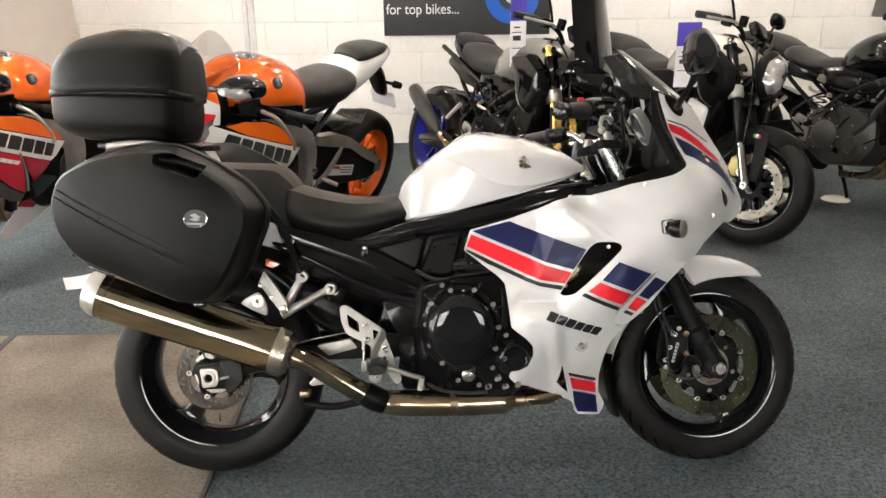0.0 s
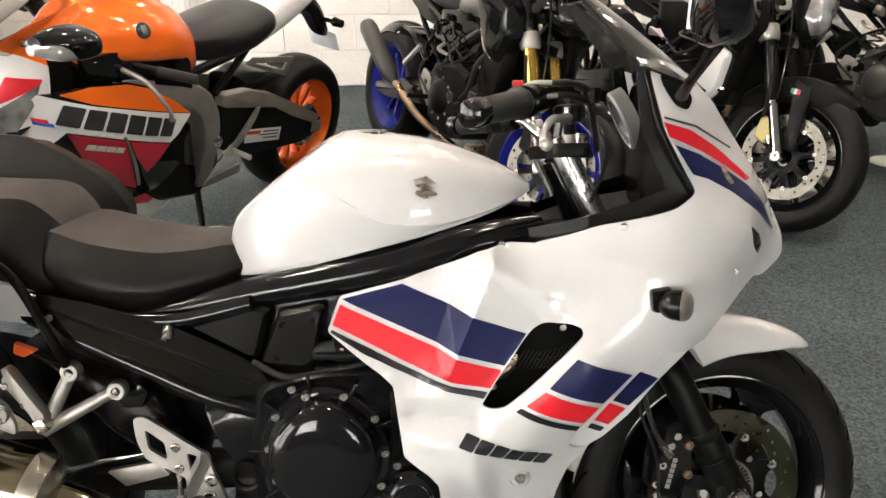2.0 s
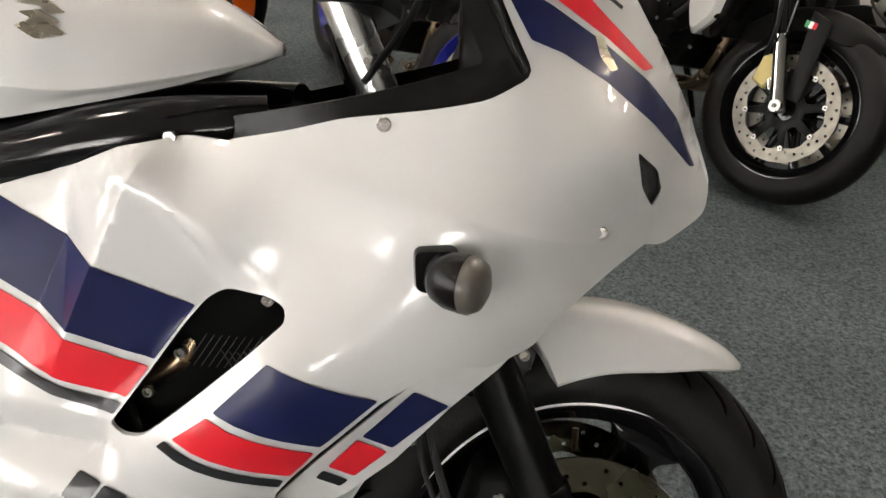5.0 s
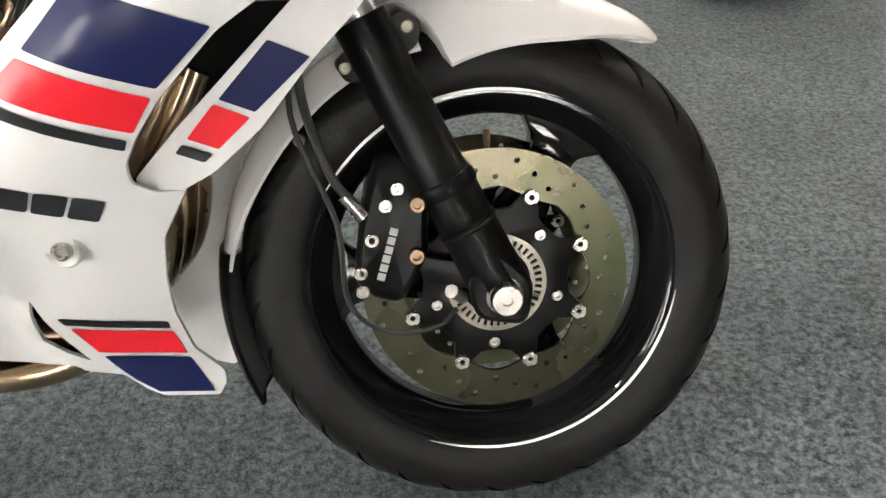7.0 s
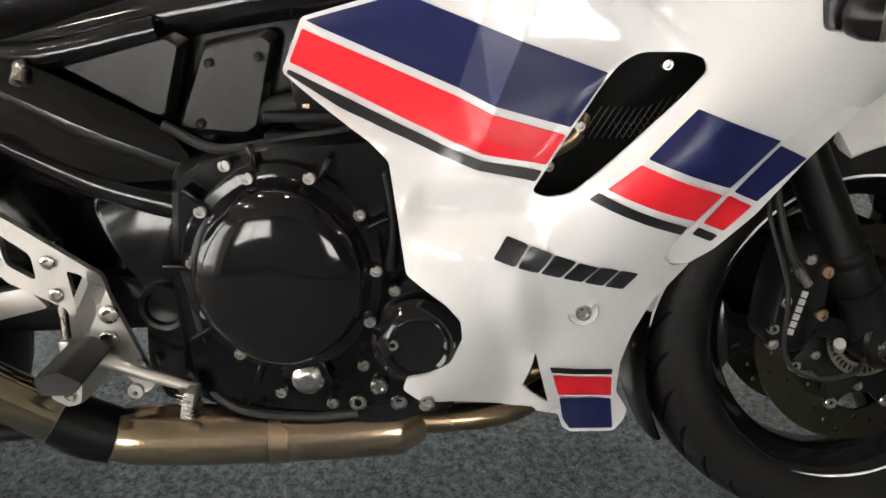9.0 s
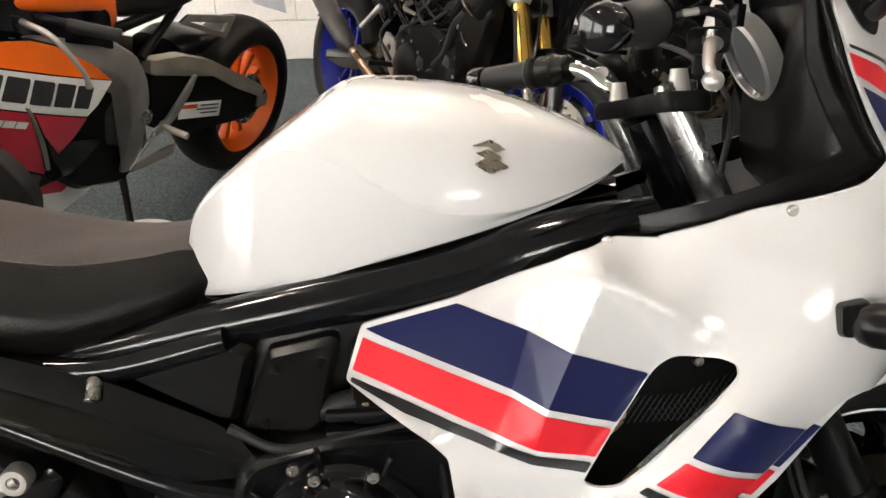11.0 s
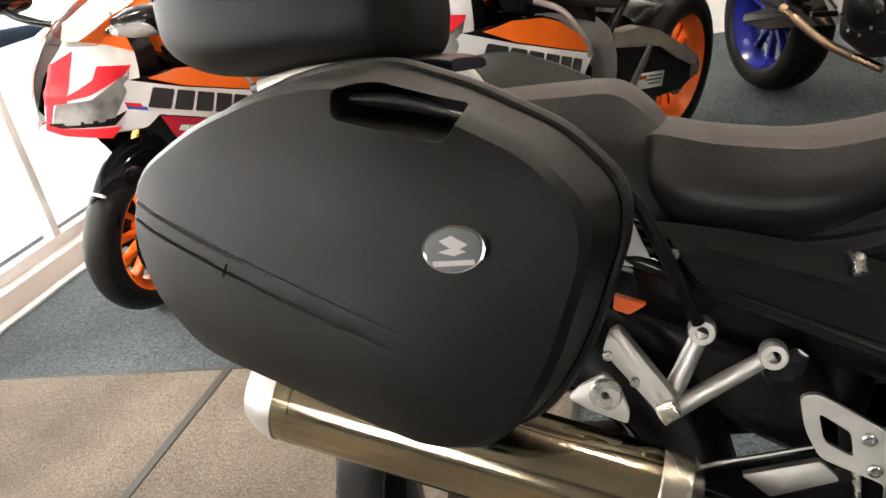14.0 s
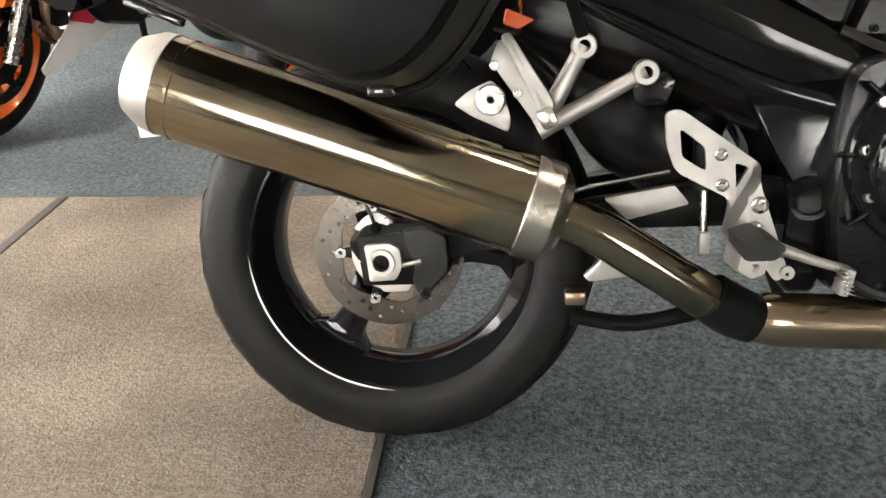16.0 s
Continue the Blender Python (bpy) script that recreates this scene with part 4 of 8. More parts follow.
def blade_depth(x, z):
    """The recessed strip in front of the slot."""
    return 0.1480 - 0.25 * (x - 1.262) + 0.12 * (z - 0.535)


VENT = rounded([(0.998, 0.538), (1.012, 0.533), (1.036, 0.539), (1.066, 0.566), (1.133, 0.630), (1.166, 0.664), (1.164, 0.676), (1.148, 0.682), (1.105, 0.680), (1.086, 0.668), (1.066, 0.642)], 0.010)
NICK = [(1.015, 0.323), (1.003, 0.262), (1.039, 0.225)]
SIDE = rounded([(0.736, 0.658), (0.755, 0.712), (0.811, 0.727), (0.869, 0.743), (0.942, 0.769), (0.995, 0.794), (1.05, 0.806), (1.10, 0.806), (1.18, 0.806), (1.255, 0.796), (1.32, 0.782), (1.415, 0.752), (1.508, 0.722), (1.46, 0.697), (1.413, 0.669), (1.387, 0.632), (1.350, 0.619), (1.309, 0.626), (1.277, 0.606), (1.252, 0.589), (1.199, 0.535), (1.171, 0.500), (1.154, 0.474), (1.150, 0.453), (1.165, 0.439), (1.189, 0.437), (1.154, 0.382), (1.139, 0.325), (1.133, 0.275), (1.137, 0.215), (1.160, 0.172), (1.158, 0.150), (1.146, 0.129), (1.083, 0.135), (1.069, 0.150), (1.057, 0.190), (1.008, 0.218), (0.949, 0.247), (0.915, 0.267), (0.878, 0.281), (0.858, 0.303), (0.863, 0.319), (0.889, 0.321), (0.913, 0.333), (0.926, 0.366), (0.924, 0.393), (0.908, 0.413), (0.881, 0.433), (0.865, 0.446), (0.856, 0.512), (0.848, 0.567), (0.827, 0.590), (0.774, 0.629)], 0.005, 3)
BLADE = rounded([(1.146, 0.450), (1.190, 0.497), (1.235, 0.541), (1.302, 0.607), (1.345, 0.630), (1.392, 0.642), (1.358, 0.597), (1.314, 0.553), (1.262, 0.491), (1.216, 0.452), (1.185, 0.436), (1.160, 0.437)], 0.006, 3)
_side = panel([SIDE, VENT, NICK], skin, 0.006, 0.0095, creases=CREASES)
part("side_fairing", moved(mirrored(_side), Matrix.Translation((0, 0.05, 0))), PEARL, bike, "white side fairing")
fairing = part("side_fairing", _side, PEARL, bike, "white side fairing with navy, red and black stripes")
blade = part("fairing_blade", panel(BLADE, blade_depth, 0.005, 0.02), PEARL, bike, "white strip of fairing in front of the slot")
COWL = rounded([(1.087, 0.806), (1.15, 0.822), (1.198, 0.837), (1.277, 0.852), (1.324, 0.863), (1.363, 0.886), (1.338, 0.93), (1.306, 0.989), (1.292, 1.043), (1.283, 1.09), (1.298, 1.108), (1.34, 1.09), (1.405, 1.036), (1.458, 0.966), (1.502, 0.905), (1.545, 0.842), (1.575, 0.775), (1.572, 0.742), (1.522, 0.713), (1.40, 0.742), (1.25, 0.782)], 0.012, 3)
SLIT = rounded([(1.468, 0.822), (1.497, 0.800), (1.506, 0.778), (1.497, 0.762), (1.480, 0.785)], 0.005)
_cowl = panel([COWL, SLIT], skin, 0.006, 0.018, 0.002)
part("upper_cowl", moved(mirrored(_cowl), Matrix.Translation((0, 0.05, 0))), PEARL, bike, "white upper cowl")
cowl = part("upper_cowl", _cowl, PEARL, bike, "white upper cowl with red and navy bands")
part("position_lamp", panel(rounded([(1.455, 0.83), (1.505, 0.81), (1.512, 0.775), (1.498, 0.752), (1.472, 0.78)], 0.006), skin, 0.004, 0.02, -0.012), SMOKE, cowl, "smoked side lamp")
part("headlight", loft([(1.34, 0.025, 0.76, 0.95, 0.09, 3, 0.1), (1.43, 0.025, 0.75, 0.92, 0.070, 3, 0.2), (1.49, 0.025, 0.755, 0.85, 0.035, 3, 0.2), (1.520, 0.025, 0.765, 0.81, 0.015, 3, 0.1)]), LENS_CLEAR, bike, "clear headlamp glass")


def decal(name, pts, mat, parent, depth=skin, off=0.0024, r=0.002, step=0.02):
    return part(name, panel(rounded(pts, r, 2), depth, 0.0008, step, off, creases=CREASES[:2] if depth is skin else ()), mat, parent)


decal("navy_stripe", [(0.760, 0.709), (0.865, 0.736), (0.943, 0.706), (0.985, 0.692), (1.075, 0.659), (1.038, 0.604), (0.957, 0.628), (0.921, 0.643)], NAVY, fairing, off=0.0022, step=0.0075)
decal("red_stripe", [(0.757, 0.701), (0.744, 0.668), (0.906, 0.593), (0.948, 0.577), (1.013, 0.566), (1.033, 0.596), (0.957, 0.619), (0.919, 0.635)], RED, fairing, off=0.0022, step=0.0075)
decal("black_stripe", [(0.741, 0.657), (0.743, 0.661), (0.904, 0.586), (0.946, 0.570), (1.009, 0.560), (1.002, 0.549), (0.941, 0.560), (0.900, 0.576), (0.80, 0.622)], DECAL_BLACK, fairing, off=0.0022, step=0.0075)
decal("navy_stripe", [(1.155, 0.631), (1.250, 0.593), (1.201, 0.545), (1.109, 0.582)], NAVY, fairing)
decal("red_stripe", [(1.103, 0.576), (1.195, 0.537), (1.172, 0.506), (1.071, 0.550)], RED, fairing)
decal("black_stripe", [(1.063, 0.546), (1.165, 0.499), (1.160, 0.489), (1.054, 0.538)], DECAL_BLACK, fairing)
decal("navy_stripe", [(1.278, 0.573), (1.313, 0.556), (1.260, 0.508), (1.230, 0.522)], NAVY, blade, blade_depth)
decal("red_stripe", [(1.225, 0.518), (1.255, 0.503), (1.224, 0.475), (1.198, 0.487)], RED, blade, blade_depth)
decal("black_stripe", [(1.193, 0.482), (1.218, 0.470), (1.210, 0.463), (1.186, 0.474)], DECAL_BLACK, blade, blade_depth)
decal("black_stripe", [(1.034, 0.297), (1.124, 0.264), (1.124, 0.254), (1.038, 0.286)], DECAL_BLACK, fairing)
decal("red_stripe", [(1.040, 0.280), (1.125, 0.248), (1.130, 0.210), (1.052, 0.238)], RED, fairing)
decal("navy_stripe", [(1.054, 0.230), (1.131, 0.202), (1.143, 0.138), (1.080, 0.145), (1.066, 0.175)], NAVY, fairing)
for q in word_bars(6, 0.958, 0.470, 1.112, 0.411, 0.027, 0.2, 0.10):
    decal("name_block", q, DECAL_BLACK, fairing, r=0.003, step=0.015)
decal("black_stripe", [(1.303, 1.014), (1.367, 0.996), (1.447, 0.952), (1.445, 0.949), (1.366, 0.992), (1.304, 1.010)], DECAL_BLACK, cowl, off=0.0032, r=0.001)
decal("red_stripe", [(1.302, 1.005), (1.355, 0.989), (1.411, 0.956), (1.454, 0.922), (1.485, 0.896), (1.473, 0.893), (1.431, 0.922), (1.38, 0.951), (1.338, 0.970), (1.313, 0.980)], RED, cowl, off=0.0032)
decal("navy_stripe", [(1.323, 0.967), (1.372, 0.948), (1.429, 0.917), (1.479, 0.884), (1.520, 0.846), (1.552, 0.795), (1.545, 0.795), (1.49, 0.842), (1.432, 0.883), (1.388, 0.906), (1.357, 0.916)], NAVY, cowl, off=0.0032)
decal("emblem", [(1.418, 0.926), (1.428, 0.922), (1.432, 0.912), (1.444, 0.894), (1.436, 0.892), (1.424, 0.906)], EMBLEM, cowl, off=0.0042)
_at = lambda x, z, o=0.002: (x, -(skin(x, z) + o), z)
bolts([_at(1.067, 0.382, 0.003), _at(0.885, 0.279)], 0.0095, BOLT, fairing, h=0.007)
bolts([_at(1.236, 0.836, 0.003), _at(1.443, 0.743, 0.002), _at(1.036, 0.803, 0.000)], 0.0065, BOLT, cowl, h=0.003)
part("bolt_cup", moved(lathe([(0.009, 0.003), (0.015, -0.001), (0.017, -0.003), (0.019, 0.0), (0.019, 0.004)], 24), Matrix.Translation(_at(1.067, 0.382, 0.001))), PEARL, fairing)

# dark inside of the vents
INNER = surface([(0.95, 0.6, 0.150), (1.2, 0.65, 0.165), (1.0, 0.5, 0.165), (1.25, 0.5, 0.10), (1.05, 0.3, 0.11), (1.1, 0.2, 0.03)])
part("vent_duct", panel([(0.96, 0.50), (1.05, 0.50), (1.2, 0.64), (1.2, 0.70), (1.05, 0.70), (0.98, 0.62)], INNER, 0.004, 0.05), SATIN_BLACK, bike, "black duct with a wire mesh")
_mesh = bmesh.new()
for i in range(16):
    u = i * 0.0075
    join(_mesh, tube([(1.055 + u, -0.163, 0.585), (1.055 + u + 0.045, -0.165, 0.660)], 0.0006, 4))
    join(_mesh, tube([(1.055 + u + 0.045, -0.161, 0.585), (1.055 + u, -0.163, 0.660)], 0.0006, 4))
part("vent_mesh", _mesh, DARK_CAST, bike)
part("vent_pipe", tube([(1.00, -0.155, 0.560), (1.045, -0.160, 0.585), (1.065, -0.150, 0.620)], 0.010, 12), BURNT, bike)
bolts([(1.020, -0.168, 0.556), (1.052, -0.168, 0.600), (1.138, -0.176, 0.665)], 0.006, BOLT, bike)
for _d in (0.0, 0.024):
    part("down_pipe", tube([(1.085 + _d, -0.105, 0.400), (1.120 + _d, -0.112, 0.445), (1.150 + _d, -0.114, 0.490), (1.175 + _d, -0.108, 0.540)], 0.0135, 12), BRONZE, bike, "bronzed pipe behind the fairing slot")
# Added black sheet behind the slot stands for the shade in its depth.
part("slot_liner", panel([(1.10, 0.42), (1.2, 0.44), (1.32, 0.60), (1.22, 0.60), (1.10, 0.48)], lambda x, z: INNER(x, z) - 0.045, 0.004, 0.05), SATIN_BLACK, bike)

# radiator, down pipes and oil cooler seen through the gaps
part("radiator", box(0.035, 0.30, 0.26, Matrix.Translation((1.06, 0.02, 0.46)) @ Matrix.Rotation(radians(-12), 4, "Y"), 0.004), SATIN_BLACK, bike, "black finned radiator")
for i in range(4):
    y = -0.12 + 0.08 * i
    part("down_pipe", tube([(0.95, y * 0.8 + 0.01, 0.50), (1.06, y * 0.8 + 0.01, 0.50), (1.110, y * 0.8 + 0.01, 0.42), (1.10, y * 0.6 + 0.01, 0.30), (1.02, y * 0.4 + 0.02, 0.23), (0.92, y * 0.3, 0.22)], 0.019, 12), BURNT, bike, "heat-tinted exhaust down pipe")

# screen, cockpit and mirrors
_rows = []
for i in range(13):
    v = i / 12
    row = []
    for k in range(17):
        u = -1 + k / 8
        hw = 0.145 - 0.05 * v ** 1.5
        cx, cz = 1.405 - 0.205 * v, 1.045 + 0.185 * v - 0.02 * v * v
        ex, ez = 1.264 - 0.098 * v, 1.092 + 0.115 * v
        q = abs(u) ** 2.2
        row.append((cx + (ex - cx) * q, hw * u, cz + (ez - cz) * q))
    _rows.append(row)
_scr = rings_to_mesh(_rows, cap=False, closed=False)
_ret = bmesh.ops.extrude_face_region(_scr, geom=_scr.faces[:])
bmesh.ops.translate(_scr, vec=(0.003, 0, 0.003), verts=[g for g in _ret["geom"] if isinstance(g, bmesh.types.BMVert)])
part("windscreen", _scr, SCREEN_TINT, bike, "smoked curved windscreen")
_in = surface([(1.0, 0.79, 0.078), (1.2, 0.83, 0.146), (1.36, 0.885, 0.128), (1.28, 1.08, 0.115), (1.15, 0.9, 0.12), (1.2, 1.0, 0.10)])
for s in (-1, 1):
    part("inner_fairing", panel(rounded([(0.98, 0.785), (1.09, 0.80), (1.20, 0.832), (1.30, 0.85), (1.365, 0.88), (1.338, 0.93), (1.306, 0.99), (1.283, 1.095), (1.262, 1.085), (1.272, 0.99), (1.298, 0.93), (1.318, 0.892), (1.25, 0.868), (1.19, 0.850), (1.09, 0.824), (1.0, 0.802)], 0.006), _in, 0.006, 0.04, side=s), TRIM, bike, "black inner fairing panel")
part("inner_shelf", stack(rounded([(0.98, -0.085), (1.10, -0.105), (1.22, -0.140), (1.36, -0.125), (1.36, 0.125), (1.22, 0.140), (1.10, 0.105), (0.98, 0.085)], 0.02), [(0.775, 0.97, 0, 0), (0.780, 1, 0, 0), (0.792, 1, 0, 0), (0.796, 0.97, 0, 0)]), TRIM, bike, "black inner panel below the bars", m=Matrix(((1, 0, 0, 0), (0, 0, 1, 0), (0, 1, 0, 0), (0, 0, 0, 1))))
part("cockpit", loft([(1.292, 0.02, 0.84, 1.060, 0.085, 4, 0.05), (1.33, 0, 0.81, 1.09, 0.115, 4, 0.05), (1.40, 0, 0.82, 1.02, 0.08, 3, 0.1)]), TRIM, bike, "black instrument surround")
part("instrument", moved(lathe([(0.0, 0.0), (0.048, 0.0), (0.052, -0.006), (0.054, 0.004), (0.05, 0.012), (0.0, 0.012)], 36, closed=False), Matrix.Translation((1.272, 0.045, 0.995)) @ Matrix.Rotation(radians(-25), 4, "Y") @ Matrix.Rotation(radians(-90), 4, "Z")), SMOKE, bike, "round dark dial with a grey rim")
part("dial_rim", moved(lathe([(0.050, -0.002), (0.054, -0.008), (0.058, -0.004), (0.058, 0.02), (0.050, 0.02)], 36), Matrix.Translation((1.272, 0.045, 0.995)) @ Matrix.Rotation(radians(-25), 4, "Y") @ Matrix.Rotation(radians(-90), 4, "Z")), GREY_CAST, bike)
for s in (-1, 1):
    part("cowl_edge", tube([(1.279, s * (skin(1.285, 1.085) - 0.008), 1.088), (1.287, s * (skin(1.295, 1.04) - 0.008), 1.043), (1.301, s * (skin(1.31, 0.99) - 0.008), 0.989), (1.331, s * (skin(1.34, 0.93) - 0.010), 0.930), (1.357, s * (skin(1.36, 0.89) - 0.012), 0.888)], 0.006, 10), TRIM, bike, "rolled black edge of the cockpit opening")
for s in (-1, 1):
    stalk = part("mirror", stack(rounded([(1.290, 1.215), (1.330, 1.225), (1.372, 1.17), (1.362, 1.125), (1.30, 1.115), (1.283, 1.15)], 0.02), [(s * 0.285, 0.4, 0.012, -0.03), (s * 0.30, 0.78, 0.006, -0.008), (s * 0.34, 1.0, 0, 0), (s * 0.40, 0.95, -0.006, 0.008), (s * 0.43, 0.55, -0.012, 0.012)]), GLOSS_BLACK, bike, "black fairing mirror")
    part("mirror_stem", tube([(1.332, s * 0.135, 1.048), (1.330, s * 0.19, 1.070), (1.334, s * 0.25, 1.100), (1.336, s * 0.30, 1.130)], [0.012, 0.0085, 0.0085, 0.014], 12), TRIM, stalk)
    part("mirror_foot", panel(rounded([(1.298, 1.083), (1.33, 1.085), (1.362, 1.04), (1.35, 1.02), (1.325, 1.03), (1.305, 1.06)], 0.012), skin, 0.006, 0.03, 0.0062, side=s), GLOSS_BLACK, stalk)
for s in (-1, 1):
    turn = Matrix.Translation((1.314, s * 0.236, 0.718)) @ Matrix.Rotation(radians(0 if s < 0 else 180), 4, "Z") @ Matrix.Rotation(radians(s * -66), 4, "Z")
    ind = part("indicator", moved(lathe([(0.0, 0.030), (0.012, 0.028), (0.020, 0.020), (0.0245, 0.008), (0.0255, -0.008), (0.0, -0.008)], 28, closed=False), turn), TRIM, bike, "black fairing indicator with a smoked lens")
    part("lens", moved(lathe([(0.0250, -0.0075), (0.0255, -0.012), (0.021, -0.020), (0.012, -0.0245), (0.0, -0.0255)], 28, closed=False), turn), LENS_DARK, ind, "smoked grey lens")
    part("indicator_stem", stack(rounded([(1.272, 0.740), (1.308, 0.744), (1.316, 0.722), (1.304, 0.700), (1.276, 0.702)], 0.008), [(s * 0.17, 1.1, 0, 0), (s * 0.222, 1.0, 0, 0), (s * 0.228, 0.9, 0, 0)]), GLOSS_BLACK, ind)

# tank
TANK = []


def tank_half(wb, fc):
    """Half width up the tank's side, from its lower edge to the top: (share of height, width)."""
    wc, up = wb * (1.14 - 0.12 * fc), 0.97 - fc
    return [(0.0, wb), (min(0.05, fc * 0.4), wb + 0.004), (fc - 0.03, wc * 0.995), (fc + 0.03, wc * 0.99), (fc + 0.03 + up * 0.5, wc * 0.92), (fc + 0.03 + up * 0.85, wc * 0.64), (1.0, 0.0)]


for x, wb, zb, zt, fc in ((0.548, 0.070, 0.738, 0.800, 0.80), (0.566, 0.092, 0.738, 0.847, 0.84), (0.61, 0.112, 0.745, 0.888, 0.86), (0.68, 0.128, 0.758, 0.940, 0.80), (0.75, 0.140, 0.774, 0.984, 0.52), (0.83, 0.146, 0.795, 0.982, 0.27), (0.92, 0.134, 0.817, 0.968, 0.14), (1.0, 0.104, 0.838, 0.941, 0.12), (1.055, 0.068, 0.856, 0.914, 0.12), (1.095, 0.022, 0.872, 0.887, 0.12)):
    TANK.append((x, [(w, zb + f * (zt - zb)) for f, w in tank_half(wb, fc)]))
tank = part("fuel_tank", ribs(TANK, 0, 6, 6, 0.022), PEARL, bike, "white painted fuel tank", angle=60)
part("filler_cap", moved(lathe([(0.0, -0.004), (0.03, -0.003), (0.033, -0.002), (0.036, 0.004)], 32, closed=False), Matrix.Translation((0.80, 0.030, 0.982)) @ Matrix.Rotation(radians(-90), 4, "X")), BOLT, tank)
for q in ([(0.888, 0.917), (0.912, 0.925), (0.932, 0.908), (0.918, 0.904), (0.910, 0.914)], [(0.892, 0.906), (0.908, 0.910), (0.928, 0.895), (0.914, 0.890)], [(0.902, 0.897), (0.912, 0.900), (0.936, 0.880), (0.910, 0.872), (0.890, 0.888)]):
    q = [(0.907 + (u - 0.911) * 0.90, 0.899 + (v - 0.899) * 0.70) for u, v in q]
    part("emblem", panel(rounded(q, 0.002, 2), lambda x, z: 0.124 - (z - 0.897) * 0.42 - (x - 0.907) * 0.45, 0.007, 0.02, 0.004), EMBLEM, tank, "chrome tank emblem")

# frame
for s in (-1, 1):
    part("frame_beam", tube([(0.385, s * 0.112, 0.672), (0.42, s * 0.112, 0.678), (0.57, s * 0.108, 0.707), (0.70, s * 0.106, 0.730), (0.86, s * 0.104, 0.760), (0.95, s * 0.102, 0.785), (1.03, s * 0.095, 0.802), (1.11, s * 0.075, 0.815)], [0.012, 0.019, 0.026, 0.031, 0.037, 0.037, 0.034, 0.026], 24), FRAME_BLACK, bike, "gloss black steel frame beam")
    part("frame_tube", tube([(0.60, s * 0.135, 0.700), (0.45, s * 0.140, 0.672), (0.30, s * 0.135, 0.690), (0.12, s * 0.125, 0.735), (-0.12, s * 0.12, 0.80)], 0.016, 12), FRAME_BLACK, bike)
    part("frame_tube", tube([(0.60, s * 0.138, 0.505), (0.527, s * 0.142, 0.527), (0.452, s * 0.142, 0.560), (0.273, s * 0.140, 0.648), (0.12, s * 0.13, 0.72)], [0.020, 0.017, 0.014, 0.013, 0.013], 14), FRAME_BLACK, bike)
    part("pivot_plate", stack(rounded([(0.497, 0.512), (0.556, 0.537), (0.618, 0.537), (0.603, 0.470), (0.612, 0.40), (0.614, 0.33), (0.600, 0.247), (0.560, 0.247), (0.545, 0.291), (0.548, 0.33), (0.554, 0.42), (0.526, 0.474)], 0.010), [(s * 0.08, 1, 0, 0), (s * 0.128, 1, 0, 0), (s * 0.138, 0.96, 0, 0), (s * 0.146, 0.86, 0, 0), (s * 0.151, 0.70, 0, 0), (s * 0.153, 0.45, 0, 0)]), FRAME_BLACK, bike, "gloss black swingarm pivot plate")
    part("pivot_cap", moved(lathe([(0.0, -0.001), (0.014, -0.003), (0.020, -0.004), (0.022, -0.010), (0.028, -0.011), (0.030, -0.006), (0.030, 0.01)], 36, closed=False), Matrix.Translation((0.577, s * 0.152, 0.385)) @ Matrix.Rotation(radians(0 if s < 0 else 180), 4, "Z")), TRIM, bike)
    arm = part("swingarm", stack(rounded([(0.60, 0.40), (0.60, 0.345), (0.30, 0.335), (0.10, 0.292), (-0.035, 0.282), (-0.055, 0.315), (-0.03, 0.345), (0.10, 0.345), (0.35, 0.385), (0.50, 0.41)], 0.015), [(s * 0.085, 0.97, 0.9, 0, 0), (s * 0.092, 1, 1, 0, 0), (s * 0.118, 1, 1, 0, 0), (s * 0.125, 0.97, 0.85, 0, 0)]), SATIN_BLACK, bike, "black aluminium swingarm")
part("swingarm_brace", prism(rounded([(0.312, 0.382), (0.407, 0.400), (0.428, 0.374), (0.345, 0.352)], 0.005), -0.134, -0.120, 0.002), ALU, bike, "bare aluminium front of the swingarm")
part("stand_lug", prism(rounded([(0.286, 0.270), (0.316, 0.300), (0.369, 0.273), (0.295, 0.262)], 0.003), -0.132, -0.122, 0.001), ALU, bike, "pale lug of the centre stand")
part("brake_line", tube([(0.20, -0.126, 0.370), (0.286, -0.128, 0.396), (0.345, -0.130, 0.408), (0.400, -0.132, 0.419)], 0.0035, 8), CHROME, bike, "bright rear brake line")
part("regulator", stack(rounded([(0.341, 0.537), (0.390, 0.555), (0.405, 0.540), (0.392, 0.508), (0.352, 0.507)], 0.005), [(-0.06, 1, 0, 0), (-0.132, 1, 0, 0), (-0.138, 0.92, 0, 0), (-0.139, 0.8, 0, 0)]), FRAME_BLACK, bike, "gloss black regulator box")
part("arm_end", prism(rounded([(-0.036, 0.346), (0.030, 0.356), (0.075, 0.348), (0.075, 0.280), (-0.030, 0.277)], 0.006), -0.132, -0.112, 0.003), SATIN_BLACK, bike, "black forked end of the swingarm", m=REAR)
part("axle_block", prism([rounded([(-0.025, 0.339), (0.011, 0.342), (0.026, 0.335), (0.029, 0.308), (0.020, 0.289), (-0.018, 0.286), (-0.021, 0.314)], 0.004), circle(0.0, 0.314, 0.0125, 24)], -0.145, -0.128, 0.002), ALU, bike, "bright axle block", m=REAR)
part("axle_boss", moved(lathe([(0.0125, -0.150), (0.019, -0.150), (0.0205, -0.146), (0.0205, -0.140), (0.0125, -0.140)], 28), Matrix.Translation((0, 0, 0.314))), ALU, bike, m=REAR)
part("axle_core", prism(circle(0, 0.314, 0.0125, 24), -0.130, -0.10), HOLE, bike, m=REAR)
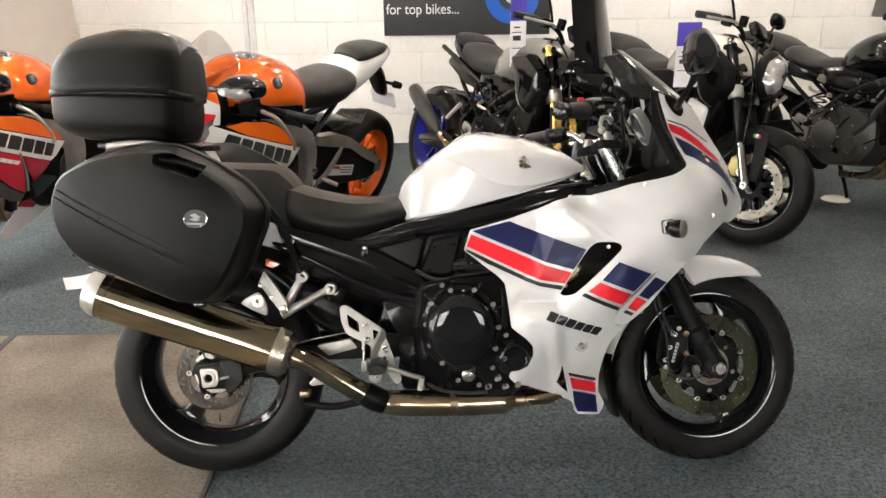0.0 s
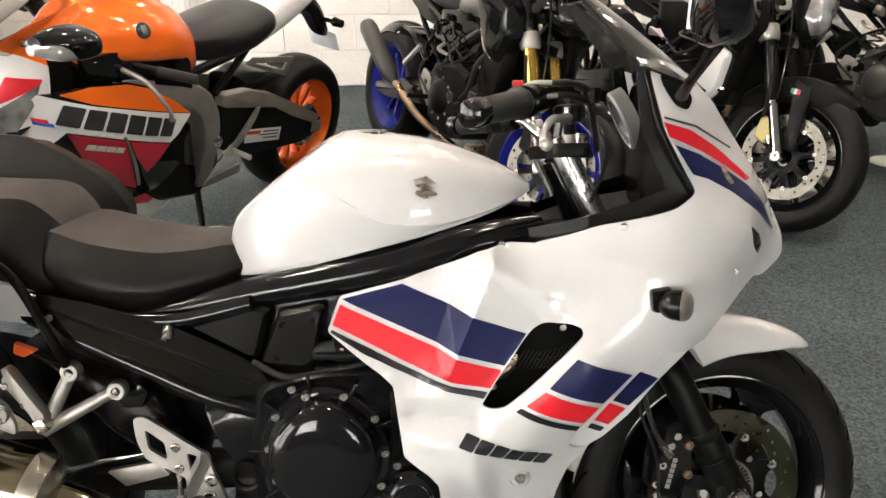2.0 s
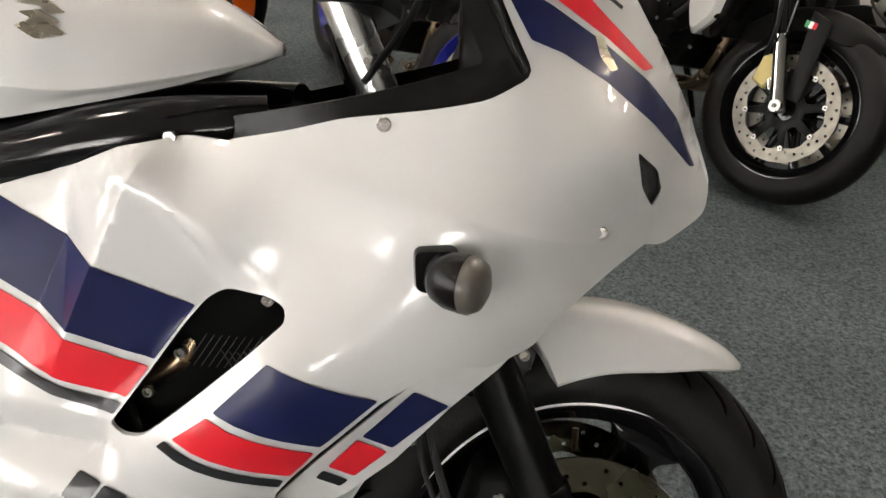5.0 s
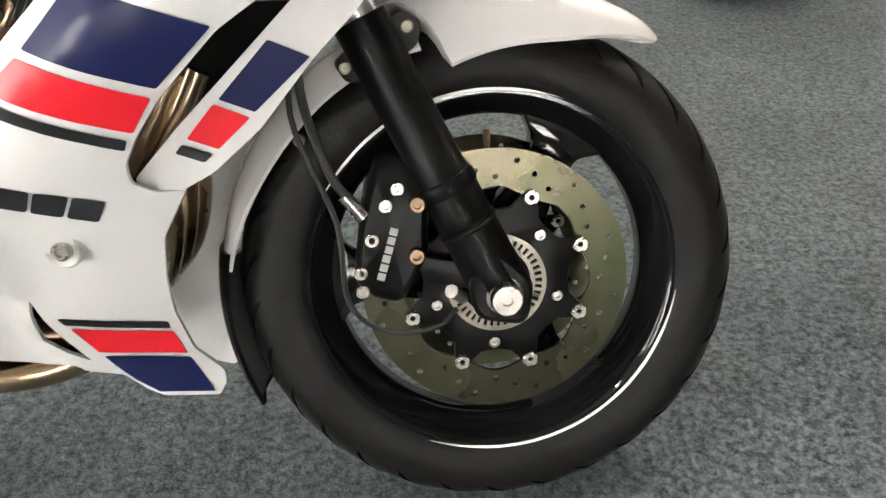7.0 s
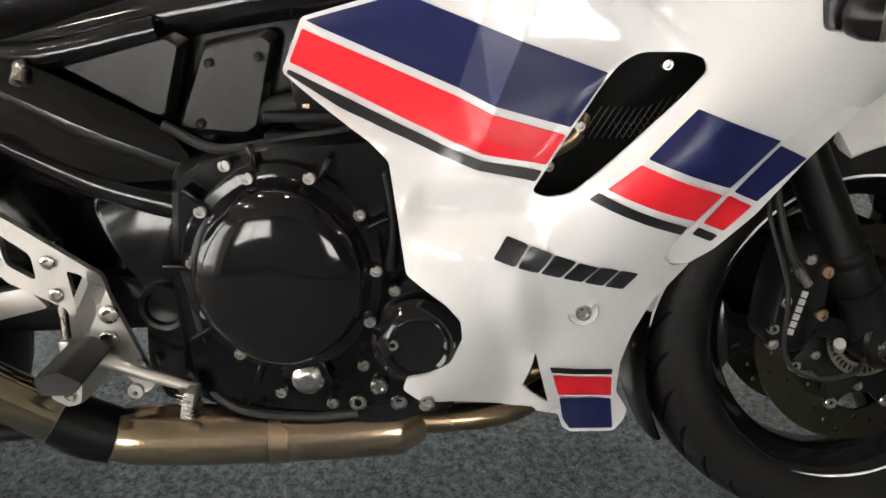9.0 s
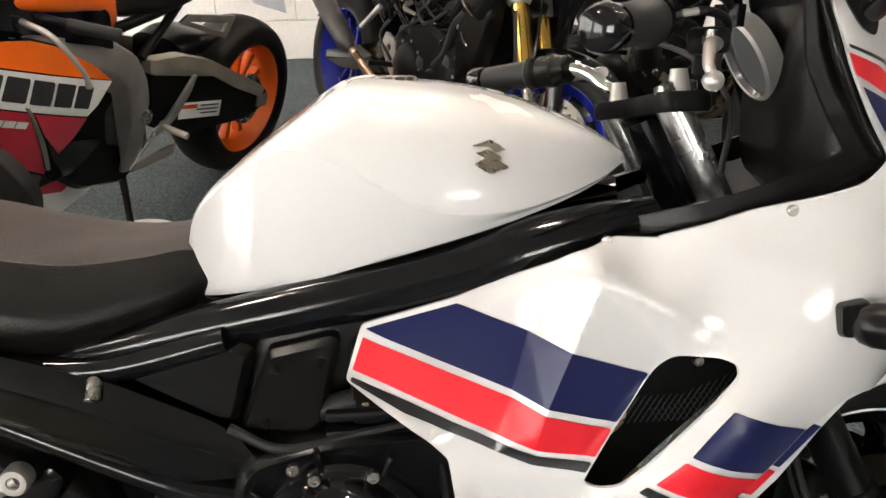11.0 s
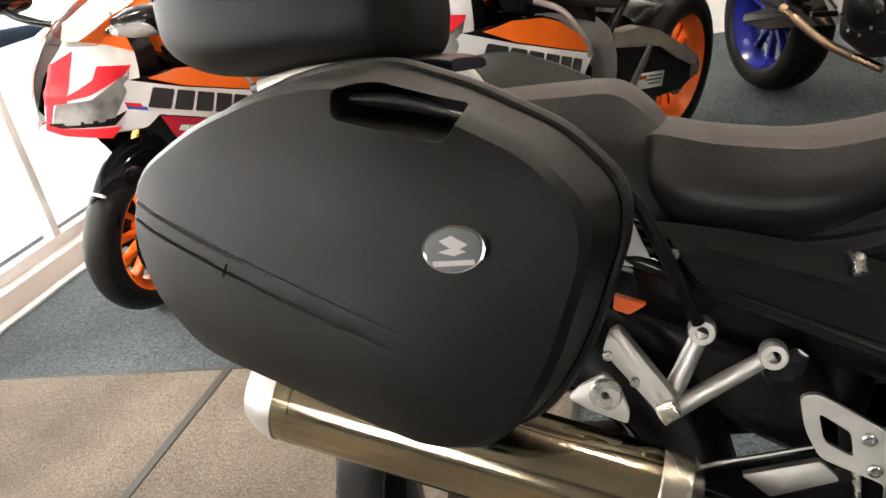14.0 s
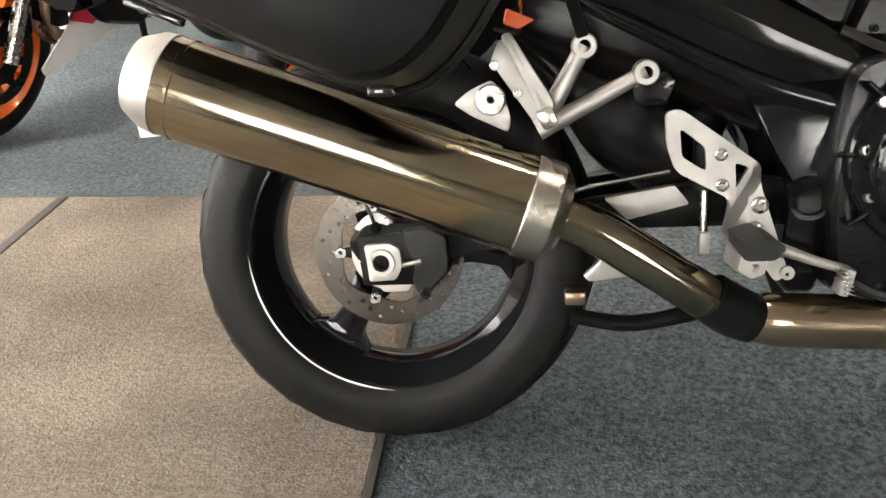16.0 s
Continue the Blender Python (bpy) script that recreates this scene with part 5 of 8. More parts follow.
part("adjuster", tube([(0.028, -0.138, 0.309), (0.056, -0.138, 0.3155)], 0.0038, 10), ALU, bike, m=REAR)
part("rear_caliper", stack(rounded([(0.026, 0.360), (0.062, 0.366), (0.095, 0.352), (0.098, 0.300), (0.0685, 0.270), (0.056, 0.259), (0.047, 0.268), (0.040, 0.2835), (0.046, 0.305), (0.032, 0.338)], 0.006), [(-0.055, 0.9, 0, 0), (-0.06, 1, 0, 0), (-0.128, 1, 0, 0), (-0.134, 0.9, 0, 0)]), TRIM, bike, "black rear brake caliper", m=REAR)
bolts([(0.061, -0.135, 0.266)], 0.0075, SATIN_BLACK, bike, h=0.008, m=REAR)
part("caliper_bracket", prism(rounded([(-0.043, 0.360), (-0.029, 0.375), (-0.008, 0.384), (0.010, 0.376), (0.019, 0.360), (0.0015, 0.3475), (-0.026, 0.3445), (-0.032, 0.355)], 0.005), -0.124, -0.104, 0.003), ALU, bike, "cast aluminium caliper bracket", m=REAR)
part("bracket_plug", moved(lathe([(0.0, -0.008), (0.006, -0.008), (0.008, -0.004), (0.008, 0.004), (0.0, 0.004)], 16, closed=False), Matrix.Translation((-0.010, -0.124, 0.362))), HOLE, bike, m=REAR)
bolts([(0.006, -0.124, 0.371)], 0.0055, BOLT, bike, m=REAR)
part("sensor_lead", tube([(-0.012, -0.126, 0.366), (-0.018, -0.128, 0.385), (-0.028, -0.118, 0.402)], 0.0028, 8), RUBBER_SOFT, bike, m=REAR)
part("sensor_cover", prism(rounded([(-0.017, 0.277), (0.040, 0.282), (0.033, 0.264), (-0.004, 0.262)], 0.006), -0.112, -0.095, 0.002), ALU, bike, m=REAR)
part("shock", tube([(0.42, 0.0, 0.36), (0.50, 0.0, 0.62)], 0.045, 16), SATIN_BLACK, bike)
part("tyre_hugger", loft([(0.16, 0, 0.60, 0.615, 0.09, 3, 0), (0.23, 0, 0.535, 0.60, 0.095, 3, 0), (0.30, 0, 0.425, 0.58, 0.10, 3, 0), (0.40, 0, 0.36, 0.53, 0.10, 3, 0), (0.44, 0, 0.34, 0.46, 0.09, 3, 0)]), TRIM, bike)
part("battery_box", loft([(0.20, 0, 0.58, 0.70, 0.08, 4, 0), (0.35, 0, 0.53, 0.72, 0.10, 4, 0), (0.56, 0, 0.45, 0.72, 0.11, 4, 0), (0.66, 0, 0.47, 0.72, 0.11, 4, 0)]), TRIM, bike)
part("airbox", loft([(0.56, 0, 0.56, 0.74, 0.11, 4, 0), (0.70, 0, 0.55, 0.76, 0.12, 4, 0), (0.86, 0, 0.55, 0.78, 0.115, 4, 0), (0.98, 0, 0.60, 0.79, 0.09, 4, 0)]), TRIM, bike)

# side covers
def side_cover_depth(x, z):
    """Two flat faces that meet in a long crease."""
    zc = float(np.interp(x, [0.24, 0.434, 0.541, 0.637], [0.712, 0.640, 0.589, 0.549]))
    e = z - zc
    return 0.168 - 0.010 * max(0.0, (x - 0.50) / 0.14) - (0.30 * e + 2.0 * e * e if e > 0 else 0.05 * e + 4.5 * e * e)


for s in (-1, 1):
    cover = part("side_cover", panel(rounded([(0.236, 0.730), (0.330, 0.708), (0.440, 0.674), (0.488, 0.654), (0.576, 0.609), (0.606, 0.590), (0.637, 0.549), (0.618, 0.541), (0.543, 0.535), (0.475, 0.562), (0.424, 0.585), (0.330, 0.632), (0.245, 0.658)], 0.005), side_cover_depth, 0.006, 0.010, side=s, creases=[((0.24, 0.712), (0.434, 0.640)), ((0.434, 0.640), (0.541, 0.589)), ((0.541, 0.589), (0.637, 0.549))]), COVER_BLACK, bike, "dark gloss side cover with a long crease", angle=14)
bolts([(0.256, -0.166, 0.688)], 0.008, BOLT, bike)
part("strap_hook", tube([(0.455, -0.150, 0.66), (0.458, -0.162, 0.662), (0.458, -0.172, 0.648)], 0.009, 10), BOLT, bike, "metal luggage hook")
# Raised black patch in place of the shade inside a slot.
part("cover_slot", prism(rounded([(0.448, 0.626), (0.459, 0.622), (0.457, 0.600), (0.447, 0.604)], 0.004), -0.1655, -0.150), HOLE, bike)
for q in ([(0.486, 0.664), (0.619, 0.698), (0.634, 0.690), (0.608, 0.602), (0.592, 0.604)], [(0.648, 0.687), (0.722, 0.701), (0.731, 0.694), (0.706, 0.590), (0.690, 0.580), (0.608, 0.588), (0.618, 0.614)]):
    part("frame_cover", stack(rounded(q, 0.005), [(-0.09, 1, 0, 0), (-0.134, 1, 0, 0), (-0.138, 0.985, 0, 0), (-0.147, 0.86, 0, 0), (-0.148, 0.84, 0, 0)]), TRIM, bike, "black plastic frame cover", angle=20)
bolts([(0.655, -0.148, 0.665), (0.708, -0.148, 0.672), (0.640, -0.148, 0.600)], 0.005, SATIN_BLACK, bike)

# engine
engine = part("engine", stack(rounded([(0.60, 0.565), (0.70, 0.590), (0.86, 0.60), (1.00, 0.57), (1.04, 0.44), (0.99, 0.34), (0.90, 0.262), (0.74, 0.238), (0.60, 0.258), (0.585, 0.40)], 0.03), [(0.17, 0.85, 0, 0), (0.15, 0.97, 0, 0), (0.0, 1, 0, 0), (-0.14, 1, 0, 0), (-0.165, 0.965, 0, 0), (-0.175, 0.92, 0, 0)]), CAST_BLACK, bike, "black four-cylinder engine with polished covers")
COVER = [(0.725 + 0.094 * math.cos(2 * math.pi * i / 48) * (1 + 0.05 * math.cos(4 * math.pi * i / 48)), 0.440 + 0.107 * math.sin(2 * math.pi * i / 48)) for i in range(48)]
part("clutch_cover", stack(COVER, [(-0.16, 1.17, 0, 0), (-0.186, 1.16, 0, 0), (-0.189, 1.13, 0, 0), (-0.190, 1.03, 0, 0), (-0.196, 1.0, 0, 0), (-0.214, 0.955, 0, 0), (-0.224, 0.89, 0, 0), (-0.230, 0.76, 0, 0), (-0.233, 0.5, 0, 0), (-0.234, 0.2, 0, 0)]), GLOSS_BLACK, engine, "polished black clutch cover")
part("signal_cover", stack(circle(0.876, 0.352, 0.050, 36), [(-0.15, 1.1, 0, 0), (-0.186, 1.08, 0, 0), (-0.190, 0.95, 0, 0), (-0.199, 0.82, 0, 0), (-0.201, 0.7, 0, 0), (-0.197, 0.62, 0, 0), (-0.196, 0.2, 0, 0)]), GLOSS_BLACK, engine)
part("sump", stack(rounded([(0.62, 0.30), (0.90, 0.30), (0.93, 0.262), (0.86, 0.238), (0.72, 0.225), (0.64, 0.245)], 0.015), [(0.12, 0.95, 0, 0), (0.1, 1, 0, 0), (-0.155, 1, 0, 0), (-0.168, 0.95, 0, 0)]), GLOSS_BLACK, engine)
for _z in (0.585, 0.608):
    part("cylinder_fin", box(0.30, 0.32, 0.012, Matrix.Translation((0.86, 0, _z)), 0.003), SATIN_BLACK, engine)
part("cylinder_head", box(0.28, 0.30, 0.10, Matrix.Translation((0.88, 0, 0.64)), 0.01), SATIN_BLACK, engine)
_eb = [(0.674, 0.564), (0.697, 0.550), (0.763, 0.550), (0.643, 0.513), (0.628, 0.454), (0.815, 0.509), (0.831, 0.444), (0.822, 0.383), (0.813, 0.328), (0.638, 0.394), (0.672, 0.343), (0.851, 0.421), (0.847, 0.354), (0.912, 0.354), (0.775, 0.279), (0.716, 0.293)]
bolts([(x, -0.192, z) for x, z in _eb], 0.0072, BOLT, engine, h=0.007)
bolts([(0.829, -0.180, 0.293), (0.802, -0.171, 0.267), (0.851, -0.170, 0.267)], 0.0105, BOLT, engine)
bolts([(0.667, -0.170, 0.271), (0.691, -0.170, 0.271)], 0.0075, SATIN_BLACK, engine)
for _k in range(9):
    _a = radians(25 + _k * 38)
    part("web", box(0.030, 0.012, 0.007, Matrix.Translation((0.725 + 0.118 * math.cos(_a), -0.186, 0.440 + 0.132 * math.sin(_a))) @ Matrix.Rotation(-_a, 4, "Y"), 0.002), CAST_BLACK, engine)
part("cover_ridge", tube([(0.775, -0.224, 0.520), (0.800, -0.222, 0.492), (0.812, -0.214, 0.450), (0.808, -0.212, 0.410)], [0.003, 0.005, 0.005, 0.003], 8), GLOSS_BLACK, engine)
part("wiring", tube([(0.60, -0.160, 0.30), (0.66, -0.178, 0.262), (0.74, -0.178, 0.250), (0.80, -0.172, 0.252)], 0.006, 8), RUBBER_SOFT, engine)
part("breather_hose", tube([(0.63, -0.158, 0.50), (0.615, -0.165, 0.44), (0.62, -0.168, 0.37), (0.64, -0.165, 0.32)], 0.008, 10), RUBBER_SOFT, engine)
part("oil_line", tube([(0.82, -0.15, 0.59), (0.842, -0.168, 0.55), (0.850, -0.176, 0.49), (0.845, -0.18, 0.44)], 0.0075, 10), SATIN_BLACK, engine)
part("filler_plug", moved(lathe([(0.0, -0.010), (0.008, -0.012), (0.013, -0.010), (0.019, -0.006), (0.020, 0.004)], 24, closed=False), Matrix.Translation((0.746, -0.180, 0.304))), BOLT, engine)
part("wiring", tube([(0.60, -0.155, 0.60), (0.66, -0.165, 0.575), (0.74, -0.16, 0.585), (0.82, -0.15, 0.60), (0.84, -0.14, 0.64)], 0.006, 8), RUBBER_SOFT, engine)
part("coolant_hose", tube([(0.68, -0.13, 0.60), (0.74, -0.135, 0.618), (0.82, -0.12, 0.62), (0.92, -0.10, 0.60)], 0.014, 12), RUBBER_SOFT, engine)
part("clamp", tube([(0.752, -0.134, 0.618), (0.760, -0.134, 0.618)], 0.0165, 14), BURNT, engine)

# exhaust
_a, _b = Vector((-0.268, -0.2145, 0.556)), Vector((0.236, -0.205, 0.378))
_d = (_b - _a).normalized()
muffler = part("silencer", tube([_a, _a + _d * 0.004, _b - _d * 0.004, _b], [0.060, 0.066, 0.066, 0.060], 40, smooth=False), TITAN, bike, "smoked steel silencer with a bright end cap")
part("end_cap", tube([_a - _d * 0.034, _a - _d * 0.031, _a - _d * 0.006, _a + _d * 0.012], [0.045, 0.052, 0.065, 0.0675], 40, smooth=False), ALU, muffler, "polished silencer end cap")
part("outlet", tube([_a - _d * 0.0335, _a - _d * 0.036], [0.026, 0.024], 24), HOLE, muffler)
part("band", tube([_a + _d * 0.030, _a + _d * 0.031, _a + _d * 0.035, _a + _d * 0.036], [0.066, 0.0672, 0.0672, 0.066], 40, smooth=False), TITAN, muffler)
part("collar", tube([_b - _d * 0.034, _b - _d * 0.032, _b + _d * 0.002, _b + _d * 0.018, _b + _d * 0.022], [0.066, 0.0685, 0.0685, 0.050, 0.034], 40, smooth=False), BRUSHED, muffler, "brushed steel silencer collar")
part("link_pipe", tube([_b, (0.300, -0.205, 0.352), (0.375, -0.20, 0.305), (0.440, -0.192, 0.262), (0.470, -0.188, 0.246)], [0.030, 0.031, 0.031, 0.031, 0.030], 24), TITAN, bike, "smoked steel link pipe")
part("pipe_clamp", tube([(0.448, -0.192, 0.260), (0.478, -0.186, 0.240), (0.508, -0.180, 0.226)], [0.0345, 0.036, 0.0345], 24), SATIN_BLACK, bike)
part("collector", tube([(0.500, -0.180, 0.228), (0.535, -0.176, 0.224), (0.60, -0.165, 0.218), (0.72, -0.150, 0.213), (0.838, -0.135, 0.212), (0.850, -0.133, 0.212)], [0.030, 0.036, 0.0375, 0.0375, 0.0375, 0.033], 28), BRONZE, bike, "brushed steel collector box")
part("pipe_band", tube([(0.690, -0.153, 0.2145), (0.712, -0.151, 0.2135)], [0.0385, 0.0385], 28), BURNT, bike)
for y, z in ((-0.125, 0.212), (-0.085, 0.196), (-0.045, 0.198)):
    part("header_pipe", tube([(0.84, y, z), (0.94, y + 0.012, z), (1.00, y + 0.035, z + 0.002), (1.06, y + 0.075, z + 0.02)], 0.0185, 14), BURNT, bike, "heat-tinted header pipe")

# right footrest plate, pedal and pillion footrest
def plate_depth(x, z):
    """The plate steps inwards along a slanting fold."""
    e = (x - 0.506) * 0.89 - (z - 0.433) * 0.456
    return 0.172 - 0.012 * max(0.0, min(1.0, e / 0.017 + 0.2))


plate = part("footrest_plate", panel([rounded([(0.385, 0.503), (0.405, 0.506), (0.511, 0.432), (0.513, 0.405), (0.557, 0.284), (0.541, 0.270), (0.508, 0.318), (0.466, 0.337), (0.472, 0.388), (0.402, 0.424), (0.388, 0.460)], 0.010), rounded([(0.404, 0.482), (0.438, 0.456), (0.440, 0.424), (0.408, 0.444)], 0.007), rounded([(0.476, 0.436), (0.494, 0.430), (0.479, 0.402)], 0.004)], plate_depth, 0.010, 0.02, creases=[((0.513, 0.448), (0.455, 0.338)), ((0.531, 0.443), (0.471, 0.326))]), ALU, bike, "cast aluminium footrest plate", angle=14)
bolts([(0.457, -0.173, 0.447), (0.461, -0.173, 0.407)], 0.0085, BOLT, plate, h=0.003)
bolts([(0.513, -0.162, 0.378), (0.509, -0.162, 0.345)], 0.0115, BOLT, plate, h=0.004)
bolts([(0.543, -0.162, 0.312)], 0.007, BOLT, plate, h=0.003)
part("brake_pedal", tube([(0.490, -0.192, 0.342), (0.530, -0.194, 0.328), (0.578, -0.196, 0.311), (0.618, -0.198, 0.300)], [0.012, 0.0085, 0.0065, 0.006], 14), ALU, bike, "aluminium brake pedal")
tip = part("pedal_tip", box(0.013, 0.030, 0.036, Matrix.Translation((0.612, -0.206, 0.288)) @ Matrix.Rotation(radians(14), 4, "Y"), 0.003), ALU, bike)
for _k in range(6):
    part("tip_rib", box(0.015, 0.032, 0.002, Matrix.Translation((0.612 - 0.0014 * (_k - 2.5), -0.206, 0.288 + 0.0056 * (_k - 2.5))) @ Matrix.Rotation(radians(14), 4, "Y"), 0.0006), BOLT, tip)
part("pedal_lug", prism([circle(0.545, 0.294, 0.009, 20), circle(0.545, 0.292, 0.003, 12)], -0.196, -0.190), ALU, bike)
peg = part("rider_footrest", stack(rounded([(0.467, 0.350), (0.496, 0.360), (0.523, 0.346), (0.508, 0.330), (0.472, 0.329)], 0.005), [(-0.176, 0.8, 0, 0), (-0.180, 0.95, 0, 0), (-0.262, 1.0, 0, 0), (-0.270, 0.92, 0, 0)]), RUBBER_SOFT, bike, "rubber-covered footrest")
part("footrest_core", stack(rounded([(0.470, 0.331), (0.512, 0.331), (0.507, 0.300), (0.488, 0.293), (0.466, 0.306)], 0.005), [(-0.172, 0.9, 0, 0), (-0.176, 1, 0, 0), (-0.236, 0.9, 0, 0.003), (-0.242, 0.8, 0, 0.004)]), ALU, peg, "cast metal core of the footrest")
bolts([(0.492, -0.243, 0.314)], 0.006, BOLT, peg, h=0.003)
part("clevis", box(0.014, 0.016, 0.030, Matrix.Translation((0.447, -0.142, 0.322)), 0.003), ALU, bike)
part("master_cylinder", tube([(0.445, -0.132, 0.395), (0.442, -0.132, 0.46)], [0.016, 0.013], 16), SATIN_BLACK, bike)
part("push_rod", tube([(0.447, -0.140, 0.322), (0.446, -0.134, 0.395)], 0.0055, 10), BOLT, bike)
hang = part("pillion_bracket", tube([(0.226, -0.165, 0.486), (0.281, -0.160, 0.588)], [0.0135, 0.011], 14), ALU, bike, "silver pillion footrest bracket")
part("strut", tube([(0.222, -0.165, 0.480), (0.360, -0.158, 0.553)], [0.0135, 0.010], 14), ALU, hang)
for x, z in ((0.281, 0.588), (0.360, 0.553)):
    part("eye", moved(lathe([(0.008, -0.012), (0.015, -0.012), (0.017, -0.008), (0.017, 0.010), (0.008, 0.010)], 24), Matrix.Translation((x, -0.160, z))), ALU, hang)
part("pillion_mount", prism(rounded([(0.160, 0.572), (0.172, 0.600), (0.186, 0.594), (0.240, 0.505), (0.232, 0.480), (0.218, 0.490)], 0.006), -0.172, -0.160, 0.003), ALU, bike, "cast mount of the pillion footrest")
peg2 = part("pillion_footrest", stack(rounded([(0.174, 0.604), (0.186, 0.608), (0.246, 0.514), (0.240, 0.498), (0.228, 0.498)], 0.006), [(-0.172, 0.94, 0, 0), (-0.176, 1, 0, 0), (-0.193, 1, 0, 0), (-0.197, 0.9, 0, 0)]), ALU, bike, "folded aluminium pillion footrest")
part("hinge_block", box(0.022, 0.030, 0.026, Matrix.Translation((0.234, -0.186, 0.500)) @ Matrix.Rotation(radians(-28), 4, "Y"), 0.004), BRUSHED, peg2, "yellow-tinted hinge block")
bolts([(0.166, -0.173, 0.566), (0.196, -0.173, 0.530)], 0.0065, BOLT, bike, h=0.003)
part("hanger", prism([rounded([(0.113, 0.519), (0.130, 0.534), (0.162, 0.549), (0.178, 0.530), (0.187, 0.498), (0.184, 0.482), (0.137, 0.503)], 0.006), circle(0.161, 0.524, 0.006, 16)], -0.192, -0.182, 0.003), ALU, bike, "silencer hanger plate")
part("hanger_washer", moved(lathe([(0.005, -0.008), (0.018, -0.008), (0.020, -0.005), (0.020, 0.002)], 24, closed=False), Matrix.Translation((0.161, -0.192, 0.524))), BOLT, bike)

part("reflector", stack(rounded([(0.176, 0.618), (0.180, 0.638), (0.219, 0.622), (0.196, 0.610)], 0.004), [(-0.140, 1, 0, 0), (-0.150, 1, 0, 0), (-0.153, 0.9, 0, 0)]), AMBER, bike, "amber side reflector")

# seats and tail
part("tail_panel", panel(rounded([(-0.05, 0.790), (0.10, 0.755), (0.208, 0.738), (0.232, 0.668), (0.150, 0.680), (-0.05, 0.735)], 0.012), lambda x, z: 0.152 - 0.30 * (x - 0.1) ** 2 - 0.9 * (z - 0.71) ** 2, 0.006, 0.03), PEARL, bike, "white tail side panel")
part("tail_fairing", loft([(-0.33, 0, 0.80, 0.86, 0.05, 2.6, 0), (-0.22, 0, 0.74, 0.86, 0.10, 3, 0), (-0.02, 0, 0.69, 0.82, 0.128, 3, 0), (0.14, 0, 0.665, 0.79, 0.140, 3, 0), (0.222, 0, 0.645, 0.75, 0.136, 3, 0), (0.235, 0, 0.66, 0.73, 0.10, 3, 0)]), PEARL, bike, "white tail fairing")
def seat_ribs(rows):
    return [(x, [(wb, zb), (w * 1.0, zb + (ze - zb) * 0.45), (we, ze), (we * 0.55, (ze * 0.3 + zt * 0.7)), (0.0, zt)]) for x, wb, zb, w, we, ze, zt in rows]


SEAT = seat_ribs(((0.222, 0.095, 0.735, 0.120, 0.085, 0.808, 0.818), (0.245, 0.120, 0.712, 0.150, 0.118, 0.826, 0.838), (0.32, 0.140, 0.690, 0.168, 0.134, 0.806, 0.818), (0.42, 0.138, 0.682, 0.164, 0.126, 0.788, 0.800), (0.50, 0.116, 0.702, 0.136, 0.104, 0.788, 0.802), (0.55, 0.098, 0.722, 0.112, 0.086, 0.792, 0.808), (0.580, 0.080, 0.742, 0.090, 0.070, 0.776, 0.790)))
seat = part("rider_seat", ribs(SEAT, 0, 2, 6, 0.015), VINYL, bike, "black vinyl rider seat")
part("seat_panel", ribs(SEAT, 2, 4, 6, 0.015), VINYL_TOP, seat, "grained brown-black seat top")
part("seat_base", loft([(0.23, 0.015, 0.735, 0.78, 0.09, 3, 0), (0.32, 0.015, 0.692, 0.77, 0.13, 3, 0), (0.42, 0.015, 0.684, 0.76, 0.13, 3, 0), (0.56, 0.015, 0.728, 0.77, 0.085, 3, 0)]), TRIM, seat)
PILLION = seat_ribs(((-0.18, 0.06, 0.84, 0.075, 0.06, 0.874, 0.880), (-0.10, 0.115, 0.800, 0.132, 0.10, 0.892, 0.903), (0.02, 0.142, 0.770, 0.156, 0.112, 0.892, 0.906), (0.14, 0.148, 0.738, 0.158, 0.112, 0.886, 0.902), (0.20, 0.146, 0.715, 0.152, 0.104, 0.880, 0.896), (0.238, 0.138, 0.702, 0.140, 0.092, 0.848, 0.866), (0.262, 0.122, 0.705, 0.122, 0.080, 0.815, 0.830)))
rear_seat = part("pillion_seat", ribs(PILLION, 0, 2, 6, 0.015), VINYL, bike, "black vinyl pillion seat")
part("seat_panel", ribs(PILLION, 2, 4, 6, 0.015), VINYL_TOP, rear_seat, "grained brown-black pillion top")

# luggage
PANNIER = rounded([(-0.322, 0.828), (-0.288, 0.898), (-0.200, 0.940), (-0.104, 0.963), (-0.039, 0.966), (0.007, 0.960), (0.089, 0.923), (0.181, 0.864), (0.228, 0.802), (0.226, 0.750), (0.178, 0.639), (0.138, 0.579), (0.092, 0.543), (0.032, 0.541), (-0.081, 0.587), (-0.262, 0.668), (-0.314, 0.745)], 0.03, 4)
RECESS = rounded([(-0.022, 0.936), (0.010, 0.940), (0.100, 0.903), (0.078, 0.874), (-0.020, 0.910)], 0.008)
_rim = np.array(PANNIER)


LID = [(0.325, 0.962), (0.348, 0.960), (0.354, 0.955), (0.410, 0.918), (0.438, 0.900), (0.450, 0.865), (0.461, 0.74), (0.468, 0.55), (0.472, 0.35), (0.474, 0.12)]
_mid = (_rim.min(0) + _rim.max(0)) / 2


def lid_depth(x, z):
    """Depth of the lid's face at a place well inside its edge."""
    k = max(abs(x - _mid[0]) / (np.ptp(_rim[:, 0]) / 2), abs(z - _mid[1]) / (np.ptp(_rim[:, 1]) / 2))
    return float(np.interp(-k, [-r[1] for r in LID], [r[0] for r in LID])) - 0.075 * x


